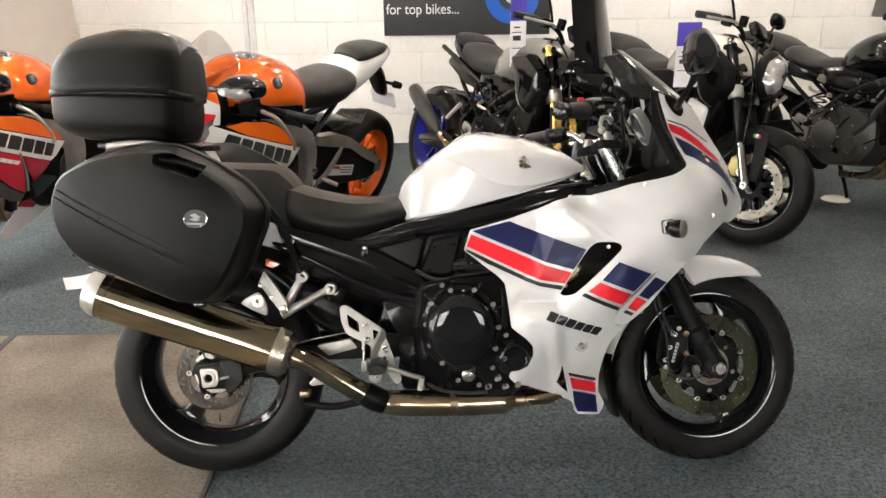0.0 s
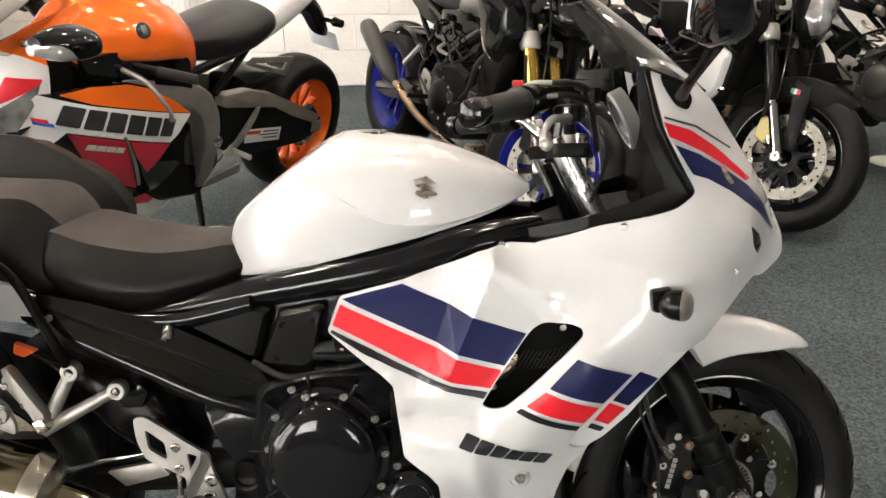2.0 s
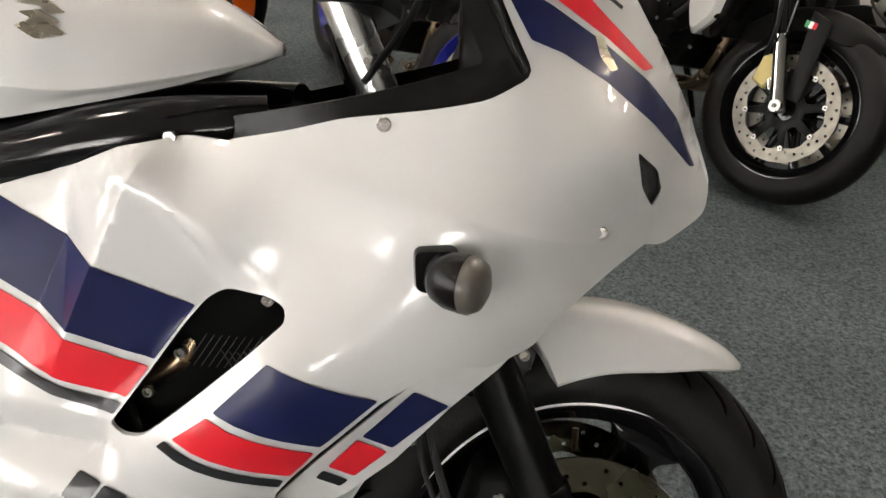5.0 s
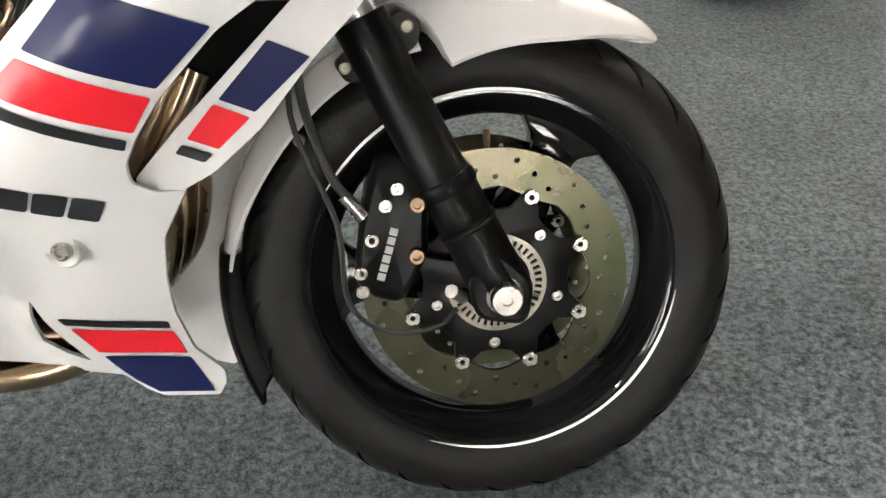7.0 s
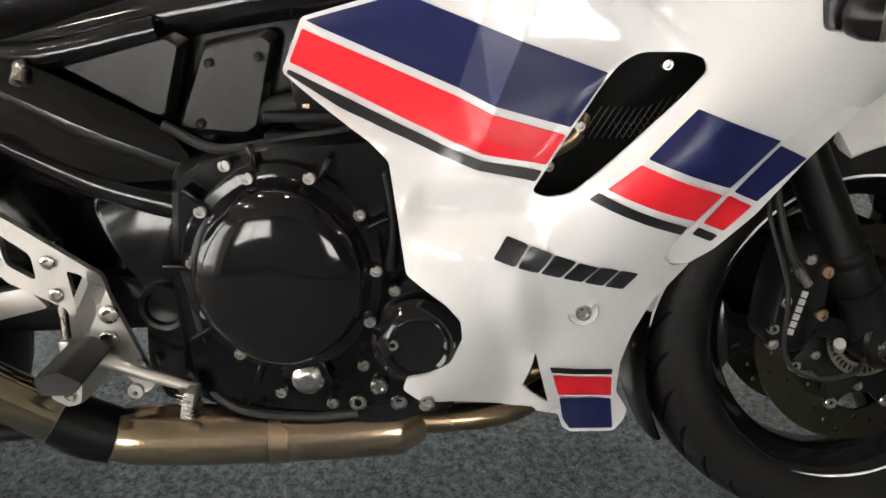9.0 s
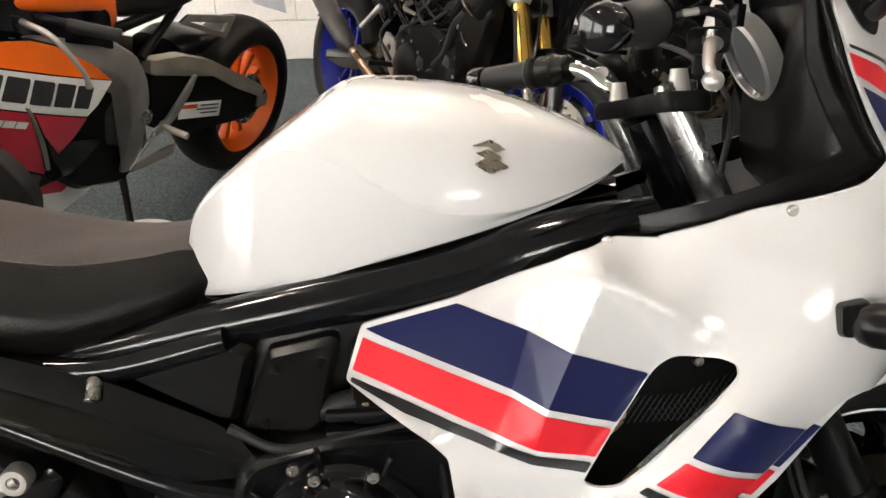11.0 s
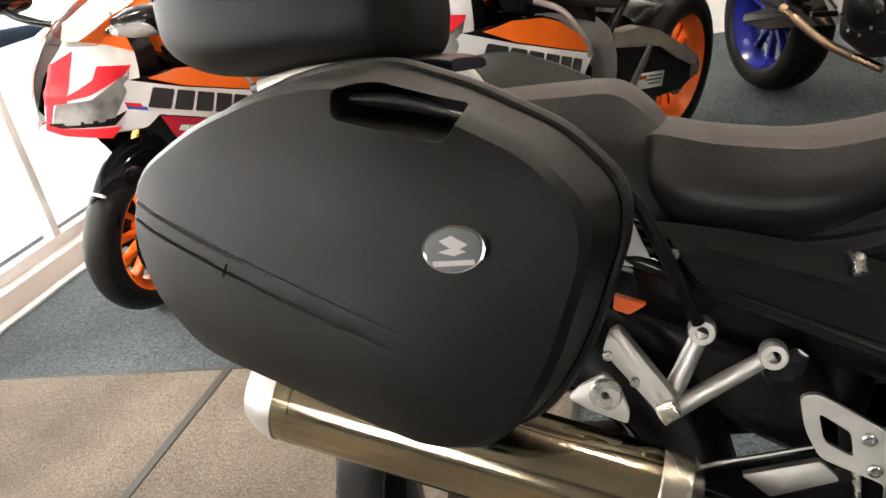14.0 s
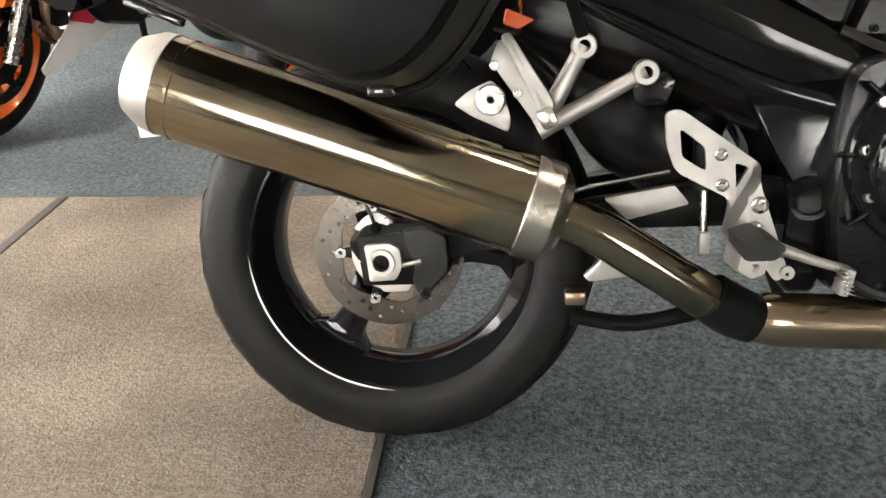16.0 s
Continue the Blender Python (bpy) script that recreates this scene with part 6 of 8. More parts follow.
def folded(bm, s):
    """A fold across the lower face: the part below it steps back."""
    no = Vector((0.53, 0, 1)).normalized()
    for d in (0.0, -0.0035, -0.0075, -0.0215, -0.0240, -0.0265):
        bmesh.ops.bisect_plane(bm, geom=bm.verts[:] + bm.edges[:] + bm.faces[:], dist=1e-6, plane_co=Vector((-0.235, 0, 0.839)) + no * d, plane_no=no)
    for v in bm.verts:
        d = (v.co - Vector((-0.235, 0, 0.839))).dot(no)
        h = max(0.0, abs(v.co.y) - 0.36)
        if d < -0.003 and h:
            fade = max(0.12, min(1.0, (0.06 - v.co.x) / 0.26))
            if -0.0255 < d < -0.0225:
                v.co.y -= s * 0.0032 * fade
            v.co.y -= s * min(h, fade * 0.0055 if d > -0.007 else fade * 0.0035 + 0.10 * (-d - 0.0075))
    return bm


def slant(bm):
    """Turns a flat-built case shell into line with its slanting flange."""
    for v in bm.verts:
        k = max(0.0, min(1.0, (abs(v.co.y) - 0.215) / 0.14))
        v.co.y -= math.copysign(0.075 * v.co.x * k, v.co.y)
    return bm


for s in (-1, 1):
    pan = part("pannier", slant(stack(PANNIER, [(s * 0.195, 0.62, -0.06, 0), (s * 0.205, 0.68, -0.055, 0), (s * 0.280, 0.90, -0.015, 0), (s * 0.308, 0.975, 0, 0), (s * 0.313, 1.0, 0, 0), (s * 0.329, 1.0, 0, 0), (s * 0.337, 0.985, 0, 0), (s * 0.339, 0.965, 0, 0), (s * 0.300, 0.94, 0, 0)])), CASE, bike, "matt black hard pannier case")
    cutter = stack(RECESS, [(s * 0.30, 0.80, 0, 0), (s * 0.40, 0.90, 0, 0), (s * 0.50, 1.12, 0, 0)])
    lid = part("pannier_lid", carved(slant(folded(stack(PANNIER, [(s * y, k, -0.03 * (1 - k), 0.02 * (1 - k)) for y, k in LID]), s)), cutter), CASE, pan, "matt black pannier lid with a folded lower face", angle=26)
    part("handle", tube([(-0.020, s * 0.412, 0.926), (0.03, s * 0.400, 0.914), (0.088, s * 0.385, 0.888)], [0.006, 0.0075, 0.006], 10), CASE_GLOSS, pan)
    part("badge_ring", moved(lathe([(0.0, -0.002), (0.026, -0.002), (0.029, -0.0035), (0.031, 0.0), (0.031, 0.004)], 40, closed=False), Matrix.Translation((0.078, s * (lid_depth(0.078, 0.780) + 0.001), 0.780)) @ Matrix.Rotation(radians(s * -5), 4, "Z") @ Matrix.Rotation(radians(0 if s < 0 else 180), 4, "Z") @ Matrix.Diagonal((1, 1, 0.76, 1))), CHROME, pan, "oval chrome-edged badge")
    part("badge", moved(lathe([(0.0, -0.001), (0.0262, -0.001), (0.0262, 0.001)], 40, closed=False), Matrix.Translation((0.078, s * (lid_depth(0.078, 0.780) + 0.0038), 0.780)) @ Matrix.Rotation(radians(s * -5), 4, "Z") @ Matrix.Rotation(radians(0 if s < 0 else 180), 4, "Z") @ Matrix.Diagonal((1, 1, 0.76, 1))), SIGN_DARK, pan)
    if s < 0:
        for q in ([(0.066, 0.789), (0.078, 0.793), (0.092, 0.783), (0.080, 0.778)], [(0.064, 0.779), (0.078, 0.774), (0.090, 0.777), (0.078, 0.782)], [(0.058, 0.766), (0.096, 0.764), (0.096, 0.769), (0.058, 0.771)]):
            part("badge_mark", panel(q, lambda x, z: lid_depth(0.078, 0.780) + 0.0052 - 0.09 * (x - 0.078), 0.001, 0.05), GREY_MARK, pan)
    for _x in (-0.262, -0.150):
        _z = 0.839 - (_x + 0.235) * 0.53 - 0.012
        # Thin black box painted in for the shade of a notch.
        part("notch", box(0.0013, 0.003, 0.013, Matrix.Translation((_x, s * (lid_depth(_x, _z) - 0.002), _z)) @ Matrix.Rotation(radians(28), 4, "Y"), 0), HOLE, pan)
    part("latch", box(0.03, 0.02, 0.012, Matrix.Translation((0.05, s * 0.36, 0.549)), 0.003), CASE_GLOSS, pan)
    part("latch", box(0.07, 0.014, 0.010, Matrix.Translation((-0.20, s * 0.36, 0.640)) @ Matrix.Rotation(radians(22), 4, "Y"), 0.003), CASE_GLOSS, pan)
    part("luggage_rail", tube([(0.10, s * 0.185, 0.812), (0.165, s * 0.195, 0.800), (0.212, s * 0.195, 0.772), (0.245, s * 0.185, 0.70), (0.278, s * 0.168, 0.600)], 0.0085, 12), SATIN_BLACK, bike, "black luggage rail")
    part("grab_rail", tube([(-0.24, s * 0.17, 0.955), (-0.16, s * 0.175, 0.962), (-0.07, s * 0.175, 0.950), (-0.03, s * 0.165, 0.905), (-0.02, s * 0.15, 0.85)], 0.011, 12), ALU, bike, "silver grab rail")
part("carrier_plate", loft([(-0.3, 0, 0.949, 0.968, 0.09, 4, 0), (-0.2, 0, 0.944, 0.971, 0.135, 4, 0), (-0.05, 0, 0.939, 0.968, 0.135, 4, 0), (0, 0, 0.939, 0.956, 0.099, 4, 0)]), TRIM, bike, "black luggage carrier plate")
topbox = part("top_box", loft([(-0.4176, 0, 1.029, 1.101, 0.0873, 3.2, -0.1), (-0.3998, 0, 1.006, 1.121, 0.131, 3.6, -0.1), (-0.3357, 0, 0.979, 1.126, 0.1702, 3.8, -0.1), (-0.22, 0, 0.969, 1.124, 0.1851, 4, -0.1), (-0.1043, 0, 0.962, 1.114, 0.1746, 4, -0.1), (-0.0643, 0, 0.966, 1.106, 0.1484, 3.6, -0.1), (-0.0456, 0, 0.994, 1.096, 0.1048, 3.2, -0.1)], 56, 6), CASE, bike, "matt black top box")
part("top_box_lid", loft([(-0.414, 0, 1.079, 1.150, 0.0873, 2.8, 0.16), (-0.3962, 0, 1.084, 1.204, 0.1397, 3.4, 0.2), (-0.3357, 0, 1.084, 1.254, 0.179, 4.2, 0.22), (-0.22, 0, 1.084, 1.279, 0.1903, 4.4, 0.22), (-0.1132, 0, 1.082, 1.272, 0.182, 4.4, 0.22), (-0.0643, 0, 1.079, 1.256, 0.164, 4.2, 0.2), (-0.0465, 0, 1.079, 1.236, 0.142, 3.6, 0.2), (-0.040, 0, 1.085, 1.205, 0.115, 3.2, 0.2)], 64, 6), CASE, topbox, "matt black top box lid")
part("lid_insert", loft([(-0.315, 0, 1.194, 1.268, 0.040, 3.4, 0.2), (-0.2467, 0, 1.194, 1.2868, 0.112, 3.6, 0.3), (-0.1399, 0, 1.194, 1.2845, 0.138, 3.8, 0.3), (-0.0687, 0, 1.174, 1.265, 0.140, 3.8, 0.3), (-0.0445, 0, 1.164, 1.238, 0.118, 3.4, 0.2)], 48, 5), CASE_GLOSS, topbox, "gloss black lid insert")
part("lid_band", loft([(-0.4203, 0, 1.092, 1.118, 0.0873, 3, 0), (-0.4025, 0, 1.088, 1.12, 0.1414, 3.5, 0), (-0.3357, 0, 1.086, 1.12, 0.1798, 3.8, 0), (-0.22, 0, 1.084, 1.118, 0.1933, 4, 0), (-0.1043, 0, 1.08, 1.114, 0.1816, 4, 0), (-0.0598, 0, 1.078, 1.11, 0.1554, 3.6, 0), (-0.0384, 0, 1.078, 1.106, 0.1091, 3.2, 0)], 56, 6), TRIM, topbox)
part("reflector", box(0.04, 0.004, 0.012, Matrix.Translation((-0.13, -0.156, 0.963)), 0.002), LENS_RED, bike)
part("latch", tube([(-0.07, -0.168, 1.10), (-0.015, -0.12, 1.085)], 0.008, 10), CASE_GLOSS, topbox)

# bars
part("top_yoke", stack(rounded([(1.13, -0.13), (1.20, -0.13), (1.225, 0.0), (1.20, 0.13), (1.13, 0.13), (1.145, 0.0)], 0.02), [(0.953, 0.97, 0, 0), (0.958, 1, 0, 0), (0.974, 1, 0, 0), (0.979, 0.97, 0, 0)]), SATIN_BLACK, bike, "black top yoke", m=STEER @ Matrix(((1, 0, 0, 0), (0, 0, 1, 0), (0, 1, 0, 0), (0, 0, 0, 1))))
RIGHT_BAR = [(1.155, -0.098, 0.985), (1.148, -0.105, 1.020), (1.105, -0.115, 1.045), (0.985, -0.302, 1.032)]
LEFT_BAR = [STEER @ Vector(p) for p in ((1.165, 0.10, 0.985), (1.160, 0.14, 1.005), (1.120, 0.20, 1.040), (1.00, 0.345, 1.035))]
for s, run in ((-1, RIGHT_BAR), (1, LEFT_BAR)):
    inner, outer = Vector(run[2]), Vector(run[3])
    along = lambda k: tuple(inner + (outer - inner) * k)
    bar = part("handlebar", tube(run, 0.011, 12), CHROME if s > 0 else SATIN_BLACK, bike)
    part("grip", tube([along(0.34), along(0.37), along(0.40), along(0.86), along(0.88)], [0.025, 0.0275, 0.0225, 0.0205, 0.018], 24, smooth=False), RUBBER_SOFT, bar, "black rubber grip")
    part("bar_end", tube([along(0.885), along(0.895), along(1.00), along(1.04), along(1.06)], [0.016, 0.0225, 0.0235, 0.020, 0.010], 24, smooth=False), GLOSS_BLACK, bar, "black bar end weight")
    part("switch_cube", tube([along(-0.02), along(0.0), along(0.10), along(0.12), along(0.27), along(0.29)], [0.019, 0.023, 0.024, 0.027, 0.026, 0.021], 20, smooth=False), TRIM, bar, "black switch housing")
    if s > 0:
        part("lever", tube([STEER @ Vector(p) for p in ((1.165, 0.165, 1.030), (1.170, 0.205, 1.034), (1.135, 0.265, 1.030), (1.075, 0.335, 1.026))], [0.009, 0.008, 0.0065, 0.008], 10), ALU, bar, "silver lever")
lever = part("brake_lever", tube([(1.150, -0.125, 1.010), (1.140, -0.170, 1.016), (1.128, -0.205, 1.017), (1.109, -0.240, 1.018), (1.098, -0.264, 1.010), (1.092, -0.279, 0.999), (1.094, -0.284, 0.990)], [0.009, 0.008, 0.007, 0.0065, 0.006, 0.0055, 0.005], 12), ALU, bike, "silver brake lever with a ball end")
part("ball_end", moved(lathe([(0.0, -0.010), (0.006, -0.008), (0.0098, -0.003), (0.0098, 0.003), (0.006, 0.008), (0.0, 0.010)], 16, closed=False), Matrix.Translation((1.095, -0.285, 0.984))), ALU, lever)
part("lever_perch", box(0.045, 0.050, 0.030, Matrix.Translation((1.150, -0.128, 1.020)) @ Matrix.Rotation(radians(-25), 4, "Z"), 0.008), SATIN_BLACK, bike)
part("lever_adjuster", tube([(1.142, -0.150, 1.008), (1.142, -0.150, 1.032)], 0.008, 12), BOLT, bike)
part("cable_elbow", tube([(1.072, -0.135, 1.064), (1.090, -0.142, 1.071), (1.118, -0.150, 1.071)], 0.0042, 10), ALU, bike)
part("cable_elbow", tube([(1.079, -0.146, 1.034), (1.094, -0.152, 1.046), (1.127, -0.153, 1.051)], 0.0042, 10), ALU, bike)
for za in (1.071, 1.051):
    part("throttle_cable", tube([(1.117, -0.150, za), (1.148, -0.142, za - 0.001), (1.185, -0.095, za - 0.014), (1.205, -0.02, za - 0.05), (1.225, 0.04, 0.94)], 0.0052, 10), RUBBER_SOFT, bike)
part("reservoir", tube([(1.190, -0.085, 1.035), (1.190, -0.085, 1.060)], [0.016, 0.018], 18), TRIM, bike)
part("kill_switch", box(0.018, 0.012, 0.012, Matrix.Translation((1.063, -0.140, 1.070)), 0.003), LENS_RED, bike)
for p in ((1.165, -0.10, 1.003), (1.165, 0.10, 1.003)):
    part("bar_clamp", moved(tube([(0, 0, -0.03), (0, 0, 0.005)], [0.016, 0.011], 18), Matrix.Translation(p)), ALU, bike, m=STEER)
part("fork_cap", tube([on_fork(0.750, -0.098), on_fork(0.770, -0.098)], [0.018, 0.012], 16), BOLT, bike, m=STEER)
part("ignition", moved(tube([(0, 0, 0), (0, 0, 0.02)], 0.017, 18), Matrix.Translation((1.205, -0.035, 0.979))), BOLT, bike, m=STEER)
part("clutch_cable", tube([(1.15, 0.18, 1.03), (1.22, 0.12, 1.0), (1.24, 0.02, 0.94), (1.2, -0.06, 0.86)], 0.004, 8), RUBBER_SOFT, bike)
part("steering_stem", tube([(1.16, 0, 0.95), (1.27, 0, 0.70)], 0.030, 18), FRAME_BLACK, bike, m=STEER)
part("lower_yoke", box(0.07, 0.26, 0.05, Matrix.Translation((1.26, 0, 0.735)), 0.01), SATIN_BLACK, bike, m=STEER)
part("side_stand", tube([(0.60, 0.13, 0.25), (0.66, 0.20, 0.12), (0.70, 0.265, 0.075)], 0.012, 12), SATIN_BLACK, bike, "folded-out side stand")
part("stand_foot", box(0.05, 0.04, 0.012, Matrix.Translation((0.70, 0.27, 0.066)), 0.003), SATIN_BLACK, bike)
part("centre_stand", tube([(0.47, -0.12, 0.22), (0.36, -0.13, 0.20), (0.27, -0.13, 0.21)], 0.012, 12), SATIN_BLACK, bike, "folded centre stand")
part("stand_tab", box(0.03, 0.03, 0.02, Matrix.Translation((0.275, -0.13, 0.24)), 0.004), BURNT, bike)


# ---- the racing-coloured sports motorcycles ----
def spoked_wheel(root, name, centre, R, w, rim_mat, n, m=None, disc_r=0.16, disc_mat=DISC_BRIGHT, both=True, label="", sprocket=False):
    at = Matrix.Translation(centre)
    if m is not None:
        at = m @ at
    k = w * 0.86
    bm = lathe([(0.2145, -k), (0.2310, -k), (0.226, -k + 0.012), (0.205, -k * 0.45), (0.205, k * 0.45), (0.226, k - 0.012), (0.2310, k), (0.2145, k), (0.200, k * 0.62), (0.186, k * 0.4), (0.186, -k * 0.4), (0.200, -k * 0.62)], 56)
    rim = part(name, bm, rim_mat, root, label, m=at)
    first = None
    for i in range(n):
        turn = Matrix.Rotation(-(2 * math.pi * i / n + 0.2), 4, "Y")
        if first is None:
            first = part("spoke", prism([(0.03, -0.016), (0.12, -0.008), (0.188, -0.013), (0.188, 0.013), (0.12, 0.008), (0.03, 0.016)], -0.018, 0.018, 0.004), rim_mat, rim, m=turn)
        else:
            again(first, turn)
    part("hub", lathe([(0.012, -0.05), (0.05, -0.05), (0.055, -0.03), (0.055, 0.03), (0.05, 0.05), (0.012, 0.05)], 28), rim_mat, rim)
    part("tyre", lathe(tyre_profile(R, w), 72), RUBBER, rim, "black sports tyre")
    for s in ((-1, 1) if both else (1,)):
        if disc_r:
            brake_disc(rim, s * 0.066 - 0.0025, disc_r - 0.042, disc_r, disc_mat, 8)
    return rim


def faired_bike(m, label):
    root = thing("motorcycle", m, label, "motorcycle", "racing-coloured motorcycles")
    rake = radians(24)
    ax = Vector((-math.sin(rake), 0, math.cos(rake)))
    st = Matrix.Translation((1.36, 0, 0.45)) @ Matrix.Rotation(radians(8), 4, ax) @ Matrix.Translation((-1.36, 0, -0.45))
    fr = spoked_wheel(root, "front_wheel", (1.41, 0, 0.30), 0.30, 0.060, ORANGE, 12, st, 0.16, DISC, True, "orange twelve-spoke front wheel")
    rr = spoked_wheel(root, "rear_wheel", (0, 0, 0.315), 0.315, 0.095, ORANGE, 12, None, 0.0, DISC, False, "orange twelve-spoke rear wheel")
    part("sprocket", prism([[(0.1 * (1 + 0.03 * (i % 2)) * math.cos(2 * math.pi * i / 80), 0.1 * (1 + 0.03 * (i % 2)) * math.sin(2 * math.pi * i / 80)) for i in range(80)], circle(0, 0, 0.07, 32)], 0.072, 0.078), BOLT, rr)
    base = Vector((1.41, 0, 0.30))
    for s in (-1, 1):
        y = Vector((0, s * 0.105, 0))
        leg = part("fork_leg", tube([base + y - ax * 0.01, base + y + ax * 0.28], [0.026, 0.022], 16), BOLT, root, "bright lower fork leg", m=st)
        part("fork_tube", tube([base + y + ax * 0.27, base + y + ax * 0.72], 0.028, 18), GOLD, leg, "gold fork tube")
        part("caliper", stack(rounded([(1.30, 0.44), (1.34, 0.45), (1.36, 0.40), (1.335, 0.34), (1.295, 0.36)], 0.01), [(s * 0.05, 0.9, 0, 0), (s * 0.055, 1, 0, 0), (s * 0.10, 1, 0, 0), (s * 0.11, 0.85, 0, 0)]), SATIN_BLACK, leg)
    # front mudguard
    rings = []
    for i in range(22):
        a = radians(40 + i * 6)
        e = min(1, i / 4) if i < 4 else min(1, (21 - i) / 5 + 0.3)
        ring = []
        for k in range(13):
            t = -1 + k / 6
            r = 0.325 - 0.075 * abs(t) ** 3 * e
            ring.append((1.41 + r * math.cos(a), 0.075 * e * math.copysign(abs(t) ** 0.8, t), 0.30 + r * math.sin(a)))
        for k in range(12, -1, -1):
            t = -1 + k / 6
            r = 0.320 - 0.075 * abs(t) ** 3 * e
            ring.append((1.41 + r * math.cos(a), 0.072 * e * math.copysign(abs(t) ** 0.8, t), 0.30 + r * math.sin(a)))
        rings.append(ring)
    mg = part("front_mudguard", rings_to_mesh(rings), GLOSS_BLACK, root, "gloss black front mudguard", m=st)
    part("name_block", box(0.008, 0.05, 0.02, Matrix.Translation((1.64, 0.02, 0.535)) @ Matrix.Rotation(radians(48), 4, "Y"), 0.001), WHITE_MARK, mg)
    # side fairing in bands, each with its own depth
    sf = surface([(0.90, 0.665, 0.19), (1.04, 0.605, 0.215), (1.20, 0.725, 0.235), (1.46, 0.825, 0.215), (1.50, 0.745, 0.20), (1.2, 0.845, 0.205), (1.18, 0.475, 0.20), (1.3, 0.525, 0.205), (0.9, 0.40, 0.155), (1.2, 0.35, 0.15), (1.62, 0.85, 0.12), (1.45, 0.645, 0.19), (1.62, 0.76, 0.11)])
    bands = [("orange_band", [(1.465, 0.880), (1.36, 0.882), (1.200, 0.848), (1.122, 0.818), (0.985, 0.733), (0.900, 0.664), (1.16, 0.757), (1.36, 0.829)], ORANGE),
             ("white_band", [(1.52, 0.888), (1.362, 0.825), (1.16, 0.753), (0.897, 0.660), (0.97, 0.610), (1.024, 0.595), (1.28, 0.696), (1.46, 0.766), (1.50, 0.735), (1.60, 0.735), (1.655, 0.805), (1.56, 0.850)], WHITE_PAINT),
             ("crimson_band", [(1.458, 0.761), (1.28, 0.692), (1.024, 0.591), (1.085, 0.548), (1.14, 0.520), (1.20, 0.60), (1.167, 0.50), (1.18, 0.470), (1.28, 0.530), (1.36, 0.60), (1.42, 0.69)], CRIMSON),
             ("dark_hem", [(1.350, 0.578), (1.285, 0.524), (1.185, 0.465), (1.19, 0.430), (1.26, 0.448), (1.34, 0.505)], DARK_CAST)]
    for s in (1, -1):
        side = part("side_fairing", panel(rounded([(1.54, 0.885), (1.36, 0.885), (1.195, 0.852), (1.12, 0.822), (0.893, 0.664), (0.97, 0.605), (1.035, 0.585), (1.09, 0.54), (0.97, 0.50), (0.90, 0.45), (0.92, 0.42), (1.06, 0.415), (1.18, 0.42), (1.34, 0.495), (1.45, 0.68), (1.50, 0.73), (1.605, 0.733), (1.655, 0.80)], 0.008), sf, 0.006, 0.04, -0.004, side=s), GLOSS_BLACK, root, "sports fairing in orange, white and crimson bands")
        for nm, pts, mt in bands:
            part(nm, panel(rounded(pts, 0.006), sf, 0.003, 0.035, 0.0, side=s), mt, side)
        belly = part("belly_pan", panel(rounded([(1.06, 0.470), (1.150, 0.440), (1.190, 0.350), (1.285, 0.235), (1.262, 0.200), (1.10, 0.245), (0.93, 0.300), (0.865, 0.365), (0.875, 0.420), (0.97, 0.440)], 0.008), lambda x, z: 0.150 - 0.22 * max(0.0, 0.42 - z) + 0.02 * (x - 1.0), 0.006, 0.04, side=s), WHITE_PAINT, root, "white belly pan with a crimson upper edge")
        part("crimson_edge", panel(rounded([(1.06, 0.472), (1.152, 0.442), (1.175, 0.385), (1.06, 0.345), (0.95, 0.395), (0.97, 0.442)], 0.006), lambda x, z: 0.150 - 0.22 * max(0.0, 0.42 - z) + 0.02 * (x - 1.0), 0.003, 0.04, 0.003, side=s), CRIMSON, belly)
        if s > 0:
            for q in word_bars(6, 1.490, 0.797, 1.010, 0.613, -0.062, -0.15, 0.14):
                part("name_block", panel(rounded(q, 0.006), sf, 0.001, 0.05, 0.0016, side=1), INK, side)
            for q in word_bars(4, 1.40, 0.692, 1.26, 0.640, -0.018, -0.2, 0.1):
                part("mark", panel(q, sf, 0.001, 0.06, 0.0016, side=1), WHITE_MARK, side)
            for k, mt in enumerate((RED, SIGN_BLUE)):
                part("mark", panel([(1.56 - 0.012 * k, 0.830 - 0.013 * k), (1.505 - 0.012 * k, 0.812 - 0.013 * k), (1.503 - 0.012 * k, 0.800 - 0.013 * k), (1.558 - 0.012 * k, 0.818 - 0.013 * k)], sf, 0.001, 0.06, 0.0016, side=1), mt, side)
            # Raised black panel in place of the shade inside the fairing vent.
            part("vent_shadow", panel(rounded([(1.255, 0.690), (1.235, 0.668), (1.165, 0.52), (1.10, 0.43), (1.14, 0.425), (1.185, 0.49), (1.225, 0.60)], 0.004), sf, 0.002, 0.05, 0.004, side=1), HOLE, side)
            part("vent_blade", panel(rounded([(1.262, 0.700), (1.252, 0.695), (1.20, 0.575), (1.165, 0.48), (1.18, 0.485), (1.215, 0.575)], 0.003), sf, 0.006, 0.05, 0.006, side=1), GREY_CAST, side)
    # nose
    nf = surface([(1.37, 0.80, 0.215), (1.49, 0.78, 0.195), (1.57, 0.75, 0.165), (1.65, 0.74, 0.11), (1.71, 0.76, 0.02), (1.57, 0.86, 0.155), (1.65, 0.86, 0.10), (1.71, 0.86, 0.01), (1.47, 0.95, 0.165), (1.57, 0.96, 0.12), (1.65, 0.94, 0.05), (1.37, 1.0, 0.165), (1.47, 1.03, 0.12), (1.27, 1.06, 0.15), (1.60, 1.01, 0.04)])
